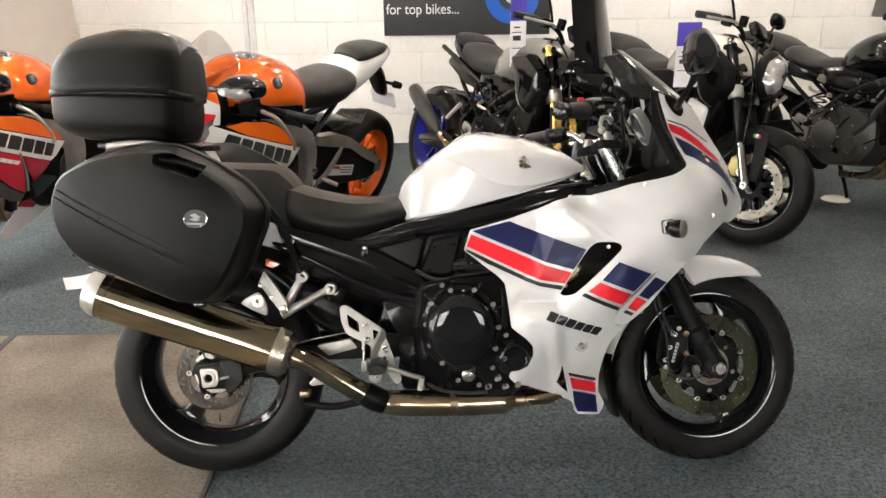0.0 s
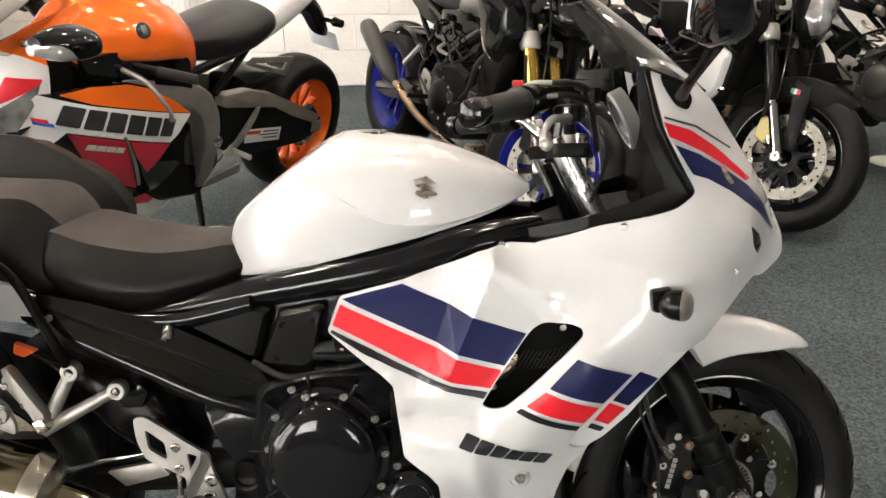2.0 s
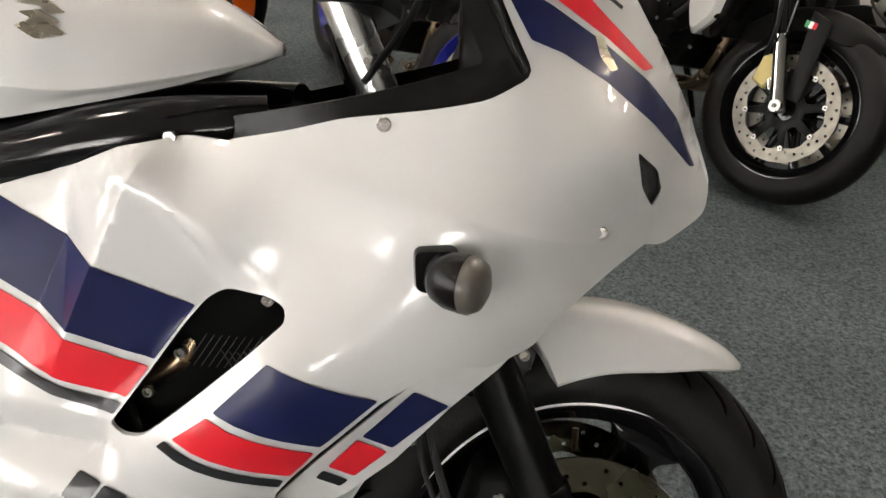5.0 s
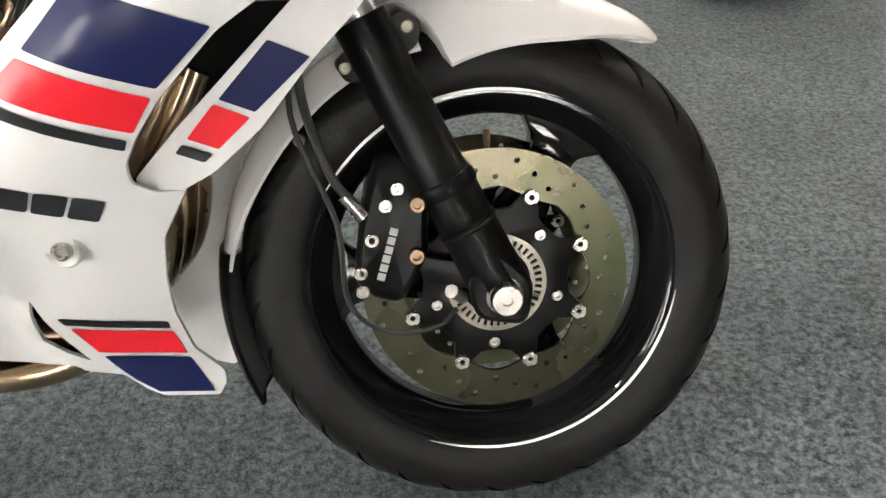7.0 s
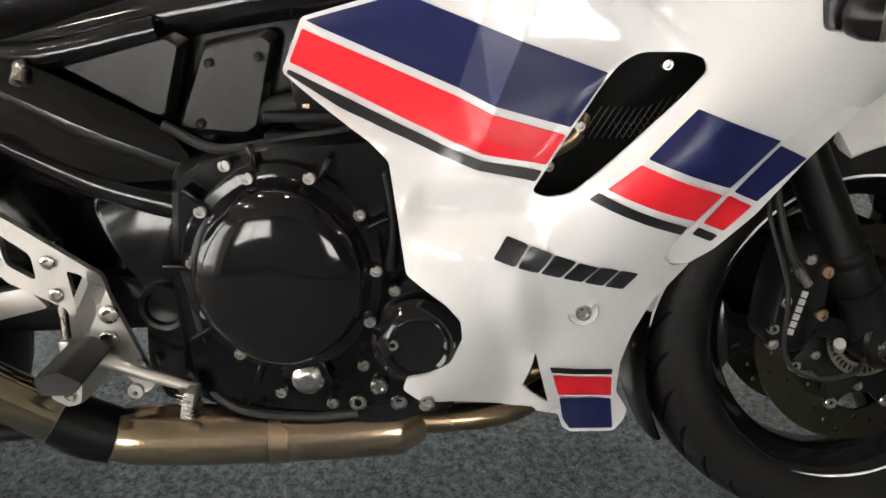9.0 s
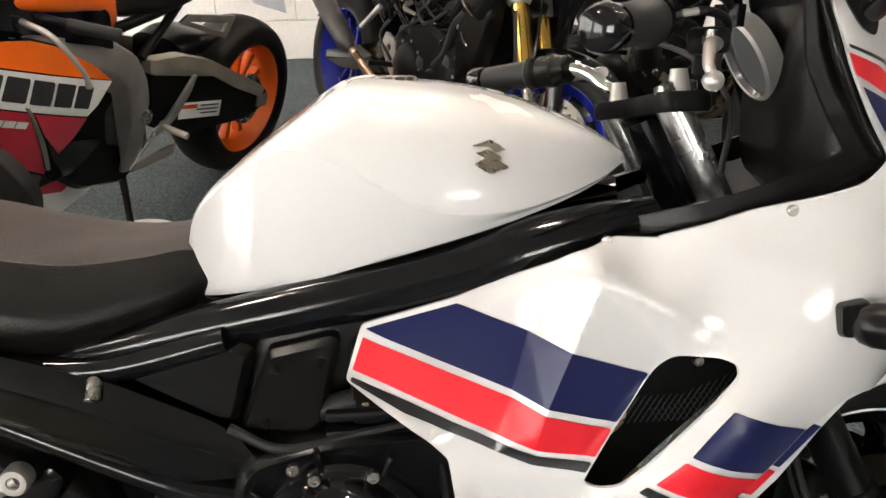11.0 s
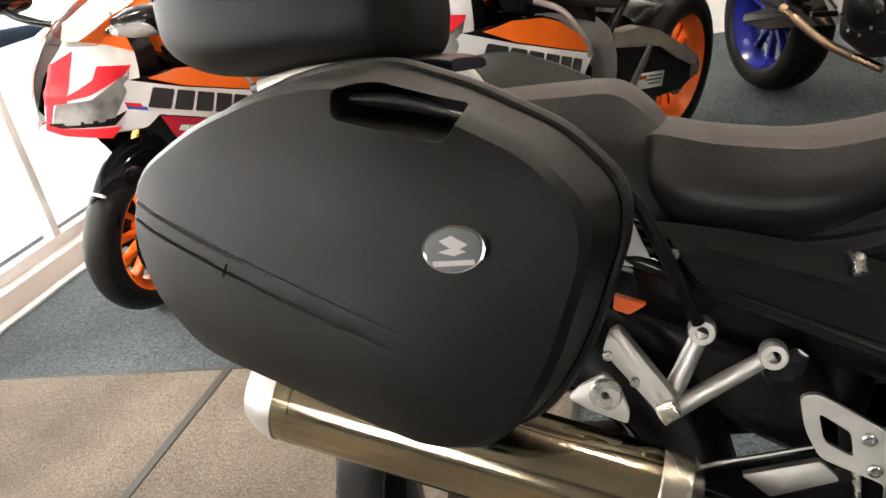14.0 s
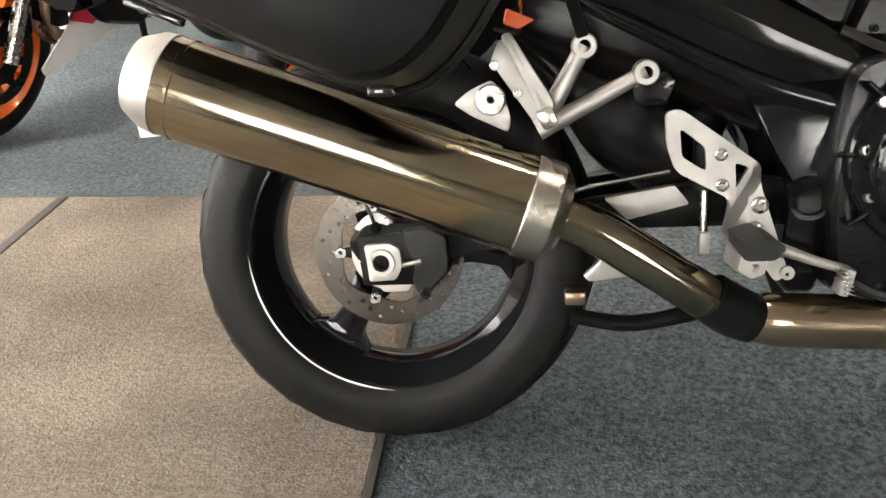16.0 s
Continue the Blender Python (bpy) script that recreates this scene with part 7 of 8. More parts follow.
    for s in (-1, 1):
        nose = part("nose_cowl", panel(rounded([(1.46, 0.958), (1.48, 0.87), (1.56, 0.78), (1.60, 0.735), (1.68, 0.765), (1.71, 0.80), (1.695, 0.88), (1.655, 0.955), (1.60, 1.008), (1.53, 1.00)], 0.006), nf, 0.006, 0.03, side=s), WHITE_PAINT, root, "white nose cowl with red and orange panels")
        part("headlight", panel(rounded([(1.690, 0.848), (1.62, 0.852), (1.500, 0.915), (1.535, 0.849), (1.585, 0.782), (1.705, 0.782)], 0.006), nf, 0.004, 0.025, 0.004, side=s), LENS_CLEAR, nose, "clear swept-back headlamp")
        part("lamp_surround", panel(rounded([(1.71, 0.792), (1.59, 0.788), (1.545, 0.80), (1.585, 0.765), (1.70, 0.776)], 0.004), nf, 0.004, 0.03, 0.004, side=s), GLOSS_BLACK, nose)
        part("lower_lip", panel(rounded([(1.712, 0.790), (1.69, 0.774), (1.57, 0.757), (1.60, 0.728), (1.69, 0.752), (1.714, 0.772)], 0.004), nf, 0.006, 0.03, 0.005, side=s), RED, nose, "red lower lip of the nose")
        part("red_panel", panel(rounded([(1.575, 0.940), (1.490, 0.925), (1.500, 0.912), (1.62, 0.865), (1.690, 0.852), (1.66, 0.872), (1.600, 0.905)], 0.003), nf, 0.003, 0.03, 0.003, side=s), RED, nose)
        part("red_edge", panel(rounded([(1.712, 0.785), (1.698, 0.88), (1.66, 0.955), (1.60, 0.985), (1.632, 0.935), (1.664, 0.87), (1.680, 0.785)], 0.003), nf, 0.003, 0.03, 0.003, side=s), RED, nose)
        part("orange_panel", panel(rounded([(1.575, 1.006), (1.46, 1.014), (1.462, 0.958), (1.52, 0.988)], 0.004), nf, 0.003, 0.03, 0.002, side=s), ORANGE, nose)
        part("screen_rim", panel(rounded([(1.575, 1.004), (1.47, 1.055), (1.30, 1.105), (1.315, 1.070), (1.44, 1.018)], 0.006), nf, 0.006, 0.03, 0.002, side=s), ORANGE, nose, "orange rim along the screen")
    # Added dark body blocks the view through the nose, as its shade would.
    part("nose_core", loft([(1.33, 0, 0.78, 1.00, 0.11, 3, 0.2), (1.50, 0, 0.78, 0.965, 0.10, 3, 0.3), (1.62, 0, 0.785, 0.93, 0.05, 3, 0.3)]), TRIM, root, "added dark filler for the shaded inside of the nose")
    for s in (-1, 1):
        mir = part("mirror", loft([(1.44, s * 0.30, 1.060, 1.095, 0.03, 2.4, 0), (1.47, s * 0.32, 1.040, 1.115, 0.070, 2.6, 0), (1.54, s * 0.32, 1.040, 1.120, 0.065, 2.6, 0), (1.61, s * 0.30, 1.065, 1.105, 0.025, 2.4, 0)], 24, 5), GLOSS_BLACK, root, "black mirror with a clear indicator")
        part("indicator", loft([(1.54, s * 0.338, 1.042, 1.085, 0.04, 2.4, 0), (1.58, s * 0.325, 1.045, 1.095, 0.045, 2.4, 0), (1.625, s * 0.30, 1.060, 1.085, 0.016, 2.4, 0)], 20, 4), LENS_CLEAR, mir)
        part("mirror_stem", tube([(1.50, s * 0.12, 1.02), (1.55, s * 0.20, 1.045), (1.56, s * 0.27, 1.065)], 0.013, 10), GLOSS_BLACK, mir)
        part("handlebar", tube([(1.16, s * 0.10, 0.90), (1.13, s * 0.20, 0.885), (1.05, s * 0.34, 0.87)], 0.013, 12), SATIN_BLACK, root)
        part("grip", tube([(1.11, s * 0.24, 0.88), (1.045, s * 0.35, 0.868)], 0.017, 14), RUBBER_SOFT, root)
        part("lever", tube([(1.19, s * 0.17, 0.885), (1.175, s * 0.25, 0.865), (1.13, s * 0.30, 0.78), (1.12, s * 0.31, 0.735)], [0.009, 0.008, 0.006, 0.009], 10), ALU, root, "silver lever")
    sc = []
    for i in range(9):
        v = i / 8
        sc.append([(1.61 - 0.29 * v - (0.05 - 0.03 * v) * u * u, 0.135 * u * (1 - 0.15 * v), 0.998 + 0.20 * v - 0.09 * v * u * u) for u in [-1 + k / 6 for k in range(13)]])
    bm = rings_to_mesh(sc, cap=False, closed=False)
    ret = bmesh.ops.extrude_face_region(bm, geom=bm.faces[:])
    bmesh.ops.translate(bm, vec=(0.003, 0, 0.003), verts=[g for g in ret["geom"] if isinstance(g, bmesh.types.BMVert)])
    part("windscreen", bm, SCREEN_CLEAR, root, "clear racing windscreen")
    # tank, seat, tail
    tk = part("fuel_tank", loft([(0.765, 0, 0.78, 0.85, 0.06, 2.6, 0.1), (0.795, 0, 0.75, 0.92, 0.12, 2.6, 0.1), (0.85, 0, 0.76, 1.00, 0.165, 2.6, 0.12), (0.95, 0, 0.83, 1.055, 0.195, 2.6, 0.2), (1.08, 0, 0.86, 1.075, 0.195, 2.6, 0.25), (1.20, 0, 0.88, 1.065, 0.165, 2.6, 0.3), (1.28, 0, 0.89, 1.02, 0.12, 2.4, 0.2)], 36, 5), ORANGE, root, "orange fuel tank")
    part("filler_cap", moved(lathe([(0.0, -0.008), (0.02, -0.008), (0.03, -0.004), (0.05, -0.003), (0.055, 0.003)], 32, closed=False), Matrix.Translation((1.10, 0.0, 1.076)) @ Matrix.Rotation(radians(-90), 4, "X")), BOLT, tk, "steel filler cap")
    for s in (-1, 1):
        spot = min(tk.data.vertices, key=lambda v: (v.co.x - 1.10) ** 2 + (v.co.z - 0.985) ** 2 + (0 if v.co.y * s > 0 else 9))
        turn = Matrix.Translation(spot.co) @ spot.normal.to_track_quat("Z", "Y").to_matrix().to_4x4()
        part("emblem", moved(tube([(0, 0, -0.012), (0, 0, 0.002), (0, 0, 0.004)], [0.026, 0.026, 0.022], 24, smooth=False), turn), INK, tk, "round black emblem")
        part("emblem_bar", moved(box(0.018, 0.030, 0.002, Matrix.Translation((0, 0, 0.0045)), 0.0005), turn), SILVER, tk)
    for s in (-1, 1):
        part("tank_cover", panel(rounded([(1.33, 0.935), (1.22, 0.945), (0.975, 0.914), (0.900, 0.858), (0.886, 0.750), (0.95, 0.775), (1.10, 0.82), (1.30, 0.87)], 0.015), lambda x, z: 0.190 - (x - 0.95) ** 2 * 0.3, 0.02, 0.03, side=s), GLOSS_BLACK, root, "gloss black tank side cover")
    part("airbox", loft([(0.80, 0, 0.70, 0.80, 0.10, 3, 0), (0.90, 0, 0.72, 0.88, 0.14, 3, 0), (1.10, 0, 0.76, 0.90, 0.15, 3, 0), (1.30, 0, 0.78, 0.90, 0.12, 3, 0)], 28, 4), TRIM, root, "black airbox cover")
    part("rider_seat", loft([(0.28, 0, 0.85, 0.905, 0.08, 2.6, 0.1), (0.36, 0, 0.83, 0.935, 0.14, 2.8, 0.2), (0.50, 0, 0.79, 0.93, 0.16, 2.8, 0.25), (0.64, 0, 0.775, 0.92, 0.14, 2.8, 0.25), (0.785, 0, 0.79, 0.915, 0.10, 2.6, 0.2), (0.815, 0, 0.83, 0.895, 0.06, 2.4, 0.1)], 32, 5), VINYL, root, "black rider seat")
    part("tail", loft([(-0.14, 0, 0.945, 0.985, 0.045, 2.6, 0), (-0.04, 0, 0.91, 0.99, 0.085, 2.8, 0), (0.12, 0, 0.86, 0.985, 0.115, 2.8, 0.1), (0.30, 0, 0.80, 0.96, 0.125, 2.8, 0.1), (0.46, 0, 0.77, 0.86, 0.12, 2.8, 0.1)], 32, 5), WHITE_PAINT, root, "white upswept tail")
    part("pillion_pad", loft([(-0.10, 0, 0.975, 1.005, 0.05, 2.6, 0.1), (0.02, 0, 0.965, 1.025, 0.09, 2.8, 0.2), (0.18, 0, 0.955, 1.02, 0.10, 2.8, 0.2), (0.26, 0, 0.945, 0.985, 0.075, 2.6, 0.1)], 28, 5), VINYL, root, "black pillion pad")
    part("tail_light", box(0.02, 0.09, 0.03, Matrix.Translation((-0.135, 0, 0.952)), 0.006), LENS_RED, root)
    part("plate_hanger", loft([(-0.21, 0, 0.68, 0.73, 0.03, 2.6, 0), (-0.16, 0, 0.70, 0.80, 0.045, 2.8, 0), (-0.08, 0, 0.79, 0.88, 0.055, 2.8, 0), (0.02, 0, 0.86, 0.92, 0.05, 2.6, 0)], 20, 4), TRIM, root, "black tail tidy")
    part("number_plate", box(0.004, 0.16, 0.11, Matrix.Translation((-0.225, 0, 0.665)) @ Matrix.Rotation(radians(28), 4, "Y"), 0.002), CARD_WHITE, root, "blank white number plate")
    for s in (-1, 1):
        part("indicator", tube([(-0.13, s * 0.03, 0.785), (-0.135, s * 0.09, 0.785), (-0.14, s * 0.10, 0.785), (-0.14, s * 0.145, 0.785)], [0.010, 0.010, 0.022, 0.018], 14, smooth=False), TRIM, root)
    # frame, engine, swingarm
    for s in (-1, 1):
        part("frame_spar", stack(rounded([(1.20, 0.855), (1.08, 0.838), (0.985, 0.808), (0.86, 0.763), (0.775, 0.705), (0.728, 0.620), (0.718, 0.55), (0.735, 0.46), (0.765, 0.37), (0.80, 0.33), (0.86, 0.34), (0.83, 0.42), (0.80, 0.50), (0.812, 0.61), (0.87, 0.68), (0.985, 0.735), (1.10, 0.785), (1.20, 0.82)], 0.02), [(s * 0.10, 1, 0, 0), (s * 0.165, 1, 0, 0), (s * 0.180, 0.98, 0, 0), (s * 0.186, 0.94, 0, 0)]), GREY_CAST, root, "grey cast frame spar")
        arm = part("swingarm", prism(rounded([(0.66, 0.600), (0.34, 0.525), (0.10, 0.405), (-0.05, 0.360), (-0.055, 0.300), (0.10, 0.278), (0.43, 0.330), (0.66, 0.420)], 0.015), s * 0.098, s * 0.130, 0.005), SATIN_BLACK, root, "dark aluminium swingarm with a champagne upper beam")
        part("arm_beam", stack(rounded([(0.66, 0.652), (0.50, 0.632), (0.345, 0.578), (0.034, 0.412), (-0.03, 0.372), (0.0, 0.342), (0.179, 0.428), (0.34, 0.522), (0.50, 0.582), (0.66, 0.600)], 0.012), [(s * 0.100, 1, 0, 0), (s * 0.134, 1, 0, 0), (s * 0.142, 0.97, 0, 0)]), ARM_GOLD, arm, "champagne upper beam")
        part("chain_adjuster", box(0.07, 0.012, 0.05, Matrix.Translation((-0.01, s * 0.134, 0.325)) @ Matrix.Rotation(radians(-8), 4, "Y"), 0.004), ALU, arm)
        part("seat_rail", tube([(0.86, s * 0.12, 0.77), (0.70, s * 0.125, 0.785), (0.53, s * 0.12, 0.806), (0.30, s * 0.10, 0.88)], 0.017, 10), SATIN_BLACK, root)
        part("seat_rail", tube([(0.70, s * 0.13, 0.665), (0.60, s * 0.125, 0.730), (0.50, s * 0.115, 0.795)], 0.015, 10), SATIN_BLACK, root)
        part("pillion_bracket", prism([rounded([(0.552, 0.752), (0.505, 0.772), (0.238, 0.720), (0.296, 0.650)], 0.008), rounded([(0.50, 0.748), (0.285, 0.706), (0.312, 0.676)], 0.006)], s * 0.150, s * 0.162, 0.002), ALU, root, "silver pillion footrest bracket")
        part("footrest_plate", prism(rounded([(0.484, 0.572), (0.502, 0.574), (0.585, 0.505), (0.640, 0.462), (0.700, 0.440), (0.705, 0.415), (0.655, 0.425), (0.590, 0.455), (0.520, 0.520)], 0.006), s * 0.186, s * 0.176, 0.003), ALU, root, "bare aluminium footrest plate")
        part("footrest", tube([(0.66, s * 0.18, 0.44), (0.65, s * 0.27, 0.43)], 0.011, 10), ALU, root)
        part("gear_rod", tube([(0.66, s * 0.178, 0.455), (0.74, s * 0.182, 0.400), (0.83, s * 0.185, 0.345)], 0.006, 8), CHROME, root, "bright linkage rod")
        part("pivot_bolt", moved(lathe([(0.008, -0.006), (0.020, -0.006), (0.024, -0.002), (0.024, 0.010), (0.008, 0.010)], 20), Matrix.Translation((0.745, s * 0.188, 0.500)) @ Matrix.Rotation(radians(0 if s < 0 else 180), 4, "Z")), BOLT, root)
        part("engine_cover", stack(rounded([(0.80, 0.56), (0.86, 0.60), (0.91, 0.56), (0.91, 0.46), (0.85, 0.43), (0.80, 0.48)], 0.02), [(s * 0.15, 1, 0, 0), (s * 0.172, 1, 0, 0), (s * 0.178, 0.88, 0, 0)]), DARK_CAST, root, "dark cast engine cover")
        part("heel_plate", prism(rounded([(0.566, 0.342), (0.580, 0.304), (0.80, 0.312), (0.815, 0.335), (0.70, 0.338)], 0.008), s * 0.150, s * 0.162, 0.002), ALU, root, "pale lower plate")
    hug = part("rear_hugger", loft([(0.20, 0, 0.60, 0.63, 0.08, 3, 0), (0.34, 0, 0.57, 0.66, 0.11, 3, 0), (0.46, 0, 0.50, 0.65, 0.11, 3, 0)]), TRIM, root)
    note = part("sticker", box(0.245, 0.003, 0.058, Matrix.Translation((0.390, 0.1325, 0.403)) @ Matrix.Rotation(radians(-13.4), 4, "Y"), 0.001), WHITE_MARK, root, "white warning sticker")
    for i, (u, w, mt) in enumerate(((0.07, 0.09, AMBER), (-0.05, 0.11, INK), (-0.04, 0.13, INK), (-0.05, 0.10, INK))):
        part("print_bar", box(w, 0.0012, 0.014 if i == 0 else 0.005, Matrix.Translation((0.390, 0.1345, 0.403)) @ Matrix.Rotation(radians(-13.4), 4, "Y") @ Matrix.Translation((u, 0, 0.014 if i == 0 else 0.030 - 0.014 * i)), 0), mt, note, flat=True)
    part("engine", stack(rounded([(0.72, 0.60), (0.92, 0.66), (1.10, 0.62), (1.16, 0.46), (1.02, 0.34), (0.82, 0.29), (0.70, 0.38)], 0.03), [(-0.17, 0.9, 0, 0), (-0.15, 1, 0, 0), (0.15, 1, 0, 0), (0.17, 0.9, 0, 0)]), SATIN_BLACK, root, "black engine behind the fairing")
    part("radiator", box(0.05, 0.34, 0.34, Matrix.Translation((1.22, 0, 0.55)), 0.01), SATIN_BLACK, root)
    for i in range(4):
        part("down_pipe", tube([(1.14, -0.12 + 0.08 * i, 0.56), (1.24, -0.12 + 0.08 * i, 0.46), (1.19, -0.1 + 0.07 * i, 0.32), (1.02, -0.06 + 0.04 * i, 0.25), (0.80, -0.04, 0.24)], 0.02, 10), BURNT, root)
    part("silencer", loft([(0.42, -0.14, 0.24, 0.34, 0.05, 3, 0), (0.52, -0.15, 0.22, 0.38, 0.07, 3, 0), (0.70, -0.13, 0.22, 0.36, 0.07, 3, 0), (0.82, -0.08, 0.22, 0.30, 0.05, 3, 0)]), BOLT, root)
    part("side_stand", tube([(0.80, 0.13, 0.32), (0.84, 0.20, 0.16), (0.86, 0.245, 0.055)], [0.014, 0.012, 0.011], 10), SATIN_BLACK, root, "side stand")
    part("stand_foot", box(0.06, 0.04, 0.012, Matrix.Translation((0.87, 0.255, 0.056)) @ Matrix.Rotation(radians(11), 4, "X"), 0.003), SATIN_BLACK, root)
    return root


def bike_pose(x, y, yaw, lean):
    return pose(x, y, FZ + 0.006, 0, 0, yaw) @ Matrix.Rotation(radians(-lean), 4, "X")


racer = faired_bike(bike_pose(-0.531, 4.395, -116, 11), "orange, white and crimson sports motorcycle with orange wheels")
copy_thing(racer, bike_pose(-1.88, 4.60, -106, 11))


def stand_puck(x, y, r):
    ob = part("stand_puck", moved(lathe([(0.0, 0.010), (r - 0.017, 0.010), (r - 0.007, 0.006), (r, 0.0), (0.0, 0.0)], 36, closed=False), Matrix.Translation((x, y, FZ)) @ Matrix.Rotation(radians(90), 4, "X")), CREAM)
    return tagged(ob, "round cream plastic puck under a side stand", "stand puck", "stand pucks")


stand_puck(-0.727, 3.71, 0.145)
stand_puck(2.45, 4.55, 0.085)


# ---- the naked motorcycles ----
def mudguard_arc(r, a0, a1, hw):
    """A curved shell round the rear tyre."""
    rings = []
    for i in range(17):
        a = radians(a0 + (a1 - a0) * i / 16)
        e = 0.55 + 0.45 * min(1, i / 4)
        us = [-1 + k / 5 for k in range(11)]
        rings.append([((r - 0.06 * abs(u) ** 3) * math.cos(a), hw * e * u, 0.315 + (r - 0.06 * abs(u) ** 3) * math.sin(a)) for u in us] + [((r - 0.005 - 0.06 * abs(u) ** 3) * math.cos(a), (hw - 0.003) * e * u, 0.315 + (r - 0.005 - 0.06 * abs(u) ** 3) * math.sin(a)) for u in us[::-1]])
    return rings_to_mesh(rings)


def naked_bike(m, label, rim, forks, lower, tank_mat, trim_mat, disc_mat, caliper_mat, steer, spokes=10, cowl=None, screen=False, lamp="stack", guard_mat=None, exhaust="side", frame_mat=None, engine_mat=None, flag=False, compact=False):
    root = thing("motorcycle", m, label, "motorcycle", "naked motorcycles")
    frame_mat, engine_mat, guard_mat = frame_mat or FRAME_BLACK, engine_mat or SATIN_BLACK, guard_mat or trim_mat
    rake = radians(24.5)
    ax = Vector((-math.sin(rake), 0, math.cos(rake)))
    st = Matrix.Translation((1.34, 0, 0.45)) @ Matrix.Rotation(radians(steer), 4, ax) @ Matrix.Translation((-1.34, 0, -0.45))
    fr = spoked_wheel(root, "front_wheel", (1.41, 0, 0.30), 0.30, 0.060, rim, spokes, st, 0.168, disc_mat, True, "cast front wheel with drilled discs")
    rr = spoked_wheel(root, "rear_wheel", (0, 0, 0.315), 0.315, 0.095, rim, spokes, None, 0.11, disc_mat, False, "cast rear wheel")
    base = Vector((1.40, 0, 0.30))
    for s in (-1, 1):
        y = Vector((0, s * 0.108, 0))
        leg = part("fork_leg", tube([base + y - ax * 0.02, base + y + ax * 0.05, base + y + ax * 0.30], [0.028, 0.024, 0.0215], 18, smooth=False), lower, root, "bright lower fork leg", m=st)
        part("fork_tube", tube([base + y + ax * 0.22, base + y + ax * 0.74], 0.0295, 20), forks, leg, "upper fork tube")
        # Added black sleeve hides the gold where shroud and lamp would cover it.
        if lamp == "twin":
            part("fork_guard", tube([base + y + ax * 0.525, base + y + ax * 0.535, base + y + ax * 0.685, base + y + ax * 0.695], [0.032, 0.036, 0.036, 0.032], 18, smooth=False), GLOSS_BLACK, leg, "added black sleeve standing in for the shroud that hides the fork")
        part("fork_cap", tube([base + y + ax * 0.735, base + y + ax * 0.775], [0.026, 0.018], 16), BOLT, leg)
        part("yoke_clamp", tube([base + y + ax * 0.455, base + y + ax * 0.462, base + y + ax * 0.512, base + y + ax * 0.519], [0.035, 0.040, 0.040, 0.035], 20, smooth=False), ALU, leg)
        cal = part("caliper", stack(rounded([(1.285, 0.43), (1.325, 0.445), (1.352, 0.40), (1.33, 0.33), (1.285, 0.345)], 0.01), [(s * 0.05, 0.9, 0, 0), (s * 0.055, 1, 0, 0), (s * 0.102, 1, 0, 0), (s * 0.112, 0.85, 0, 0)]), caliper_mat, leg)
        part("caliper_arm", tube([(1.40, s * 0.11, 0.33), (1.35, s * 0.10, 0.34), (1.33, s * 0.10, 0.38)], 0.012, 10), lower, cal)
        part("axle_end", moved(lathe([(0.008, -0.012), (0.018, -0.012), (0.02, 0.012), (0.008, 0.012)], 18), Matrix.Translation((1.405, s * 0.128, 0.30))), BOLT, leg)
        part("handlebar", tube([(1.13, s * 0.06, 1.02), (1.12, s * 0.14, 1.06), (1.08, s * 0.26, 1.07), (1.0, s * 0.38, 1.05)], 0.012, 12), SATIN_BLACK, root, m=st)
        part("grip", tube([(1.068, s * 0.28, 1.068), (0.995, s * 0.385, 1.049)], 0.018, 14), RUBBER_SOFT, root, m=st)
        part("lever", tube([(1.14, s * 0.22, 1.06), (1.14, s * 0.28, 1.06), (1.06, s * 0.40, 1.04)], [0.009, 0.007, 0.007], 8), ALU, root, m=st)
        part("reservoir", tube([(1.15, s * 0.18, 1.06), (1.15, s * 0.18, 1.11)], 0.022, 14), TRIM, root, m=st)
        part("switch_cube", box(0.05, 0.05, 0.05, Matrix.Translation((1.09, s * 0.235, 1.065)), 0.012), TRIM, root, m=st)
        mir = part("mirror", loft([(1.06, s * 0.36, 1.20, 1.23, 0.03, 2.4, 0), (1.08, s * 0.36, 1.175, 1.255, 0.075, 2.6, 0), (1.11, s * 0.36, 1.18, 1.25, 0.07, 2.6, 0), (1.125, s * 0.36, 1.20, 1.23, 0.03, 2.4, 0)], 22, 4), GLOSS_BLACK, root, "black bar mirror", m=st)
        part("mirror_stem", tube([(1.12, s * 0.22, 1.08), (1.11, s * 0.28, 1.15), (1.10, s * 0.34, 1.20)], 0.007, 8), SATIN_BLACK, mir)
        part("indicator", tube([(1.22, s * 0.13, 0.86), (1.23, s * 0.20, 0.86)], [0.012, 0.02], 12), TRIM, root, m=st)
    part("lower_yoke", box(0.07, 0.17, 0.045, Matrix.Translation(base + ax * 0.48), 0.01), SATIN_BLACK, root, m=st)
    part("top_yoke", box(0.08, 0.27, 0.03, Matrix.Translation(base + ax * 0.72), 0.01), SATIN_BLACK, root, m=st)
    # mudguard
    rings = []
    for i in range(18):
        a = radians(55 + i * 6)
        e = min(1, 0.35 + i / 5) if i < 4 else min(1, (17 - i) / 5 + 0.4)
        ring = []
        for sgn, cut in ((1, 0.0), (-1, 0.004)):
            ks = range(13) if sgn > 0 else range(12, -1, -1)
            for k in ks:
                t = -1 + k / 6
                r = 0.324 - cut - 0.085 * abs(t) ** 3 * e
                ring.append((1.41 + r * math.cos(a), (0.078 - cut) * e * math.copysign(abs(t) ** 0.8, t), 0.30 + r * math.sin(a)))
        rings.append(ring)
    mg = part("front_mudguard", rings_to_mesh(rings), guard_mat, root, "front mudguard", m=st)
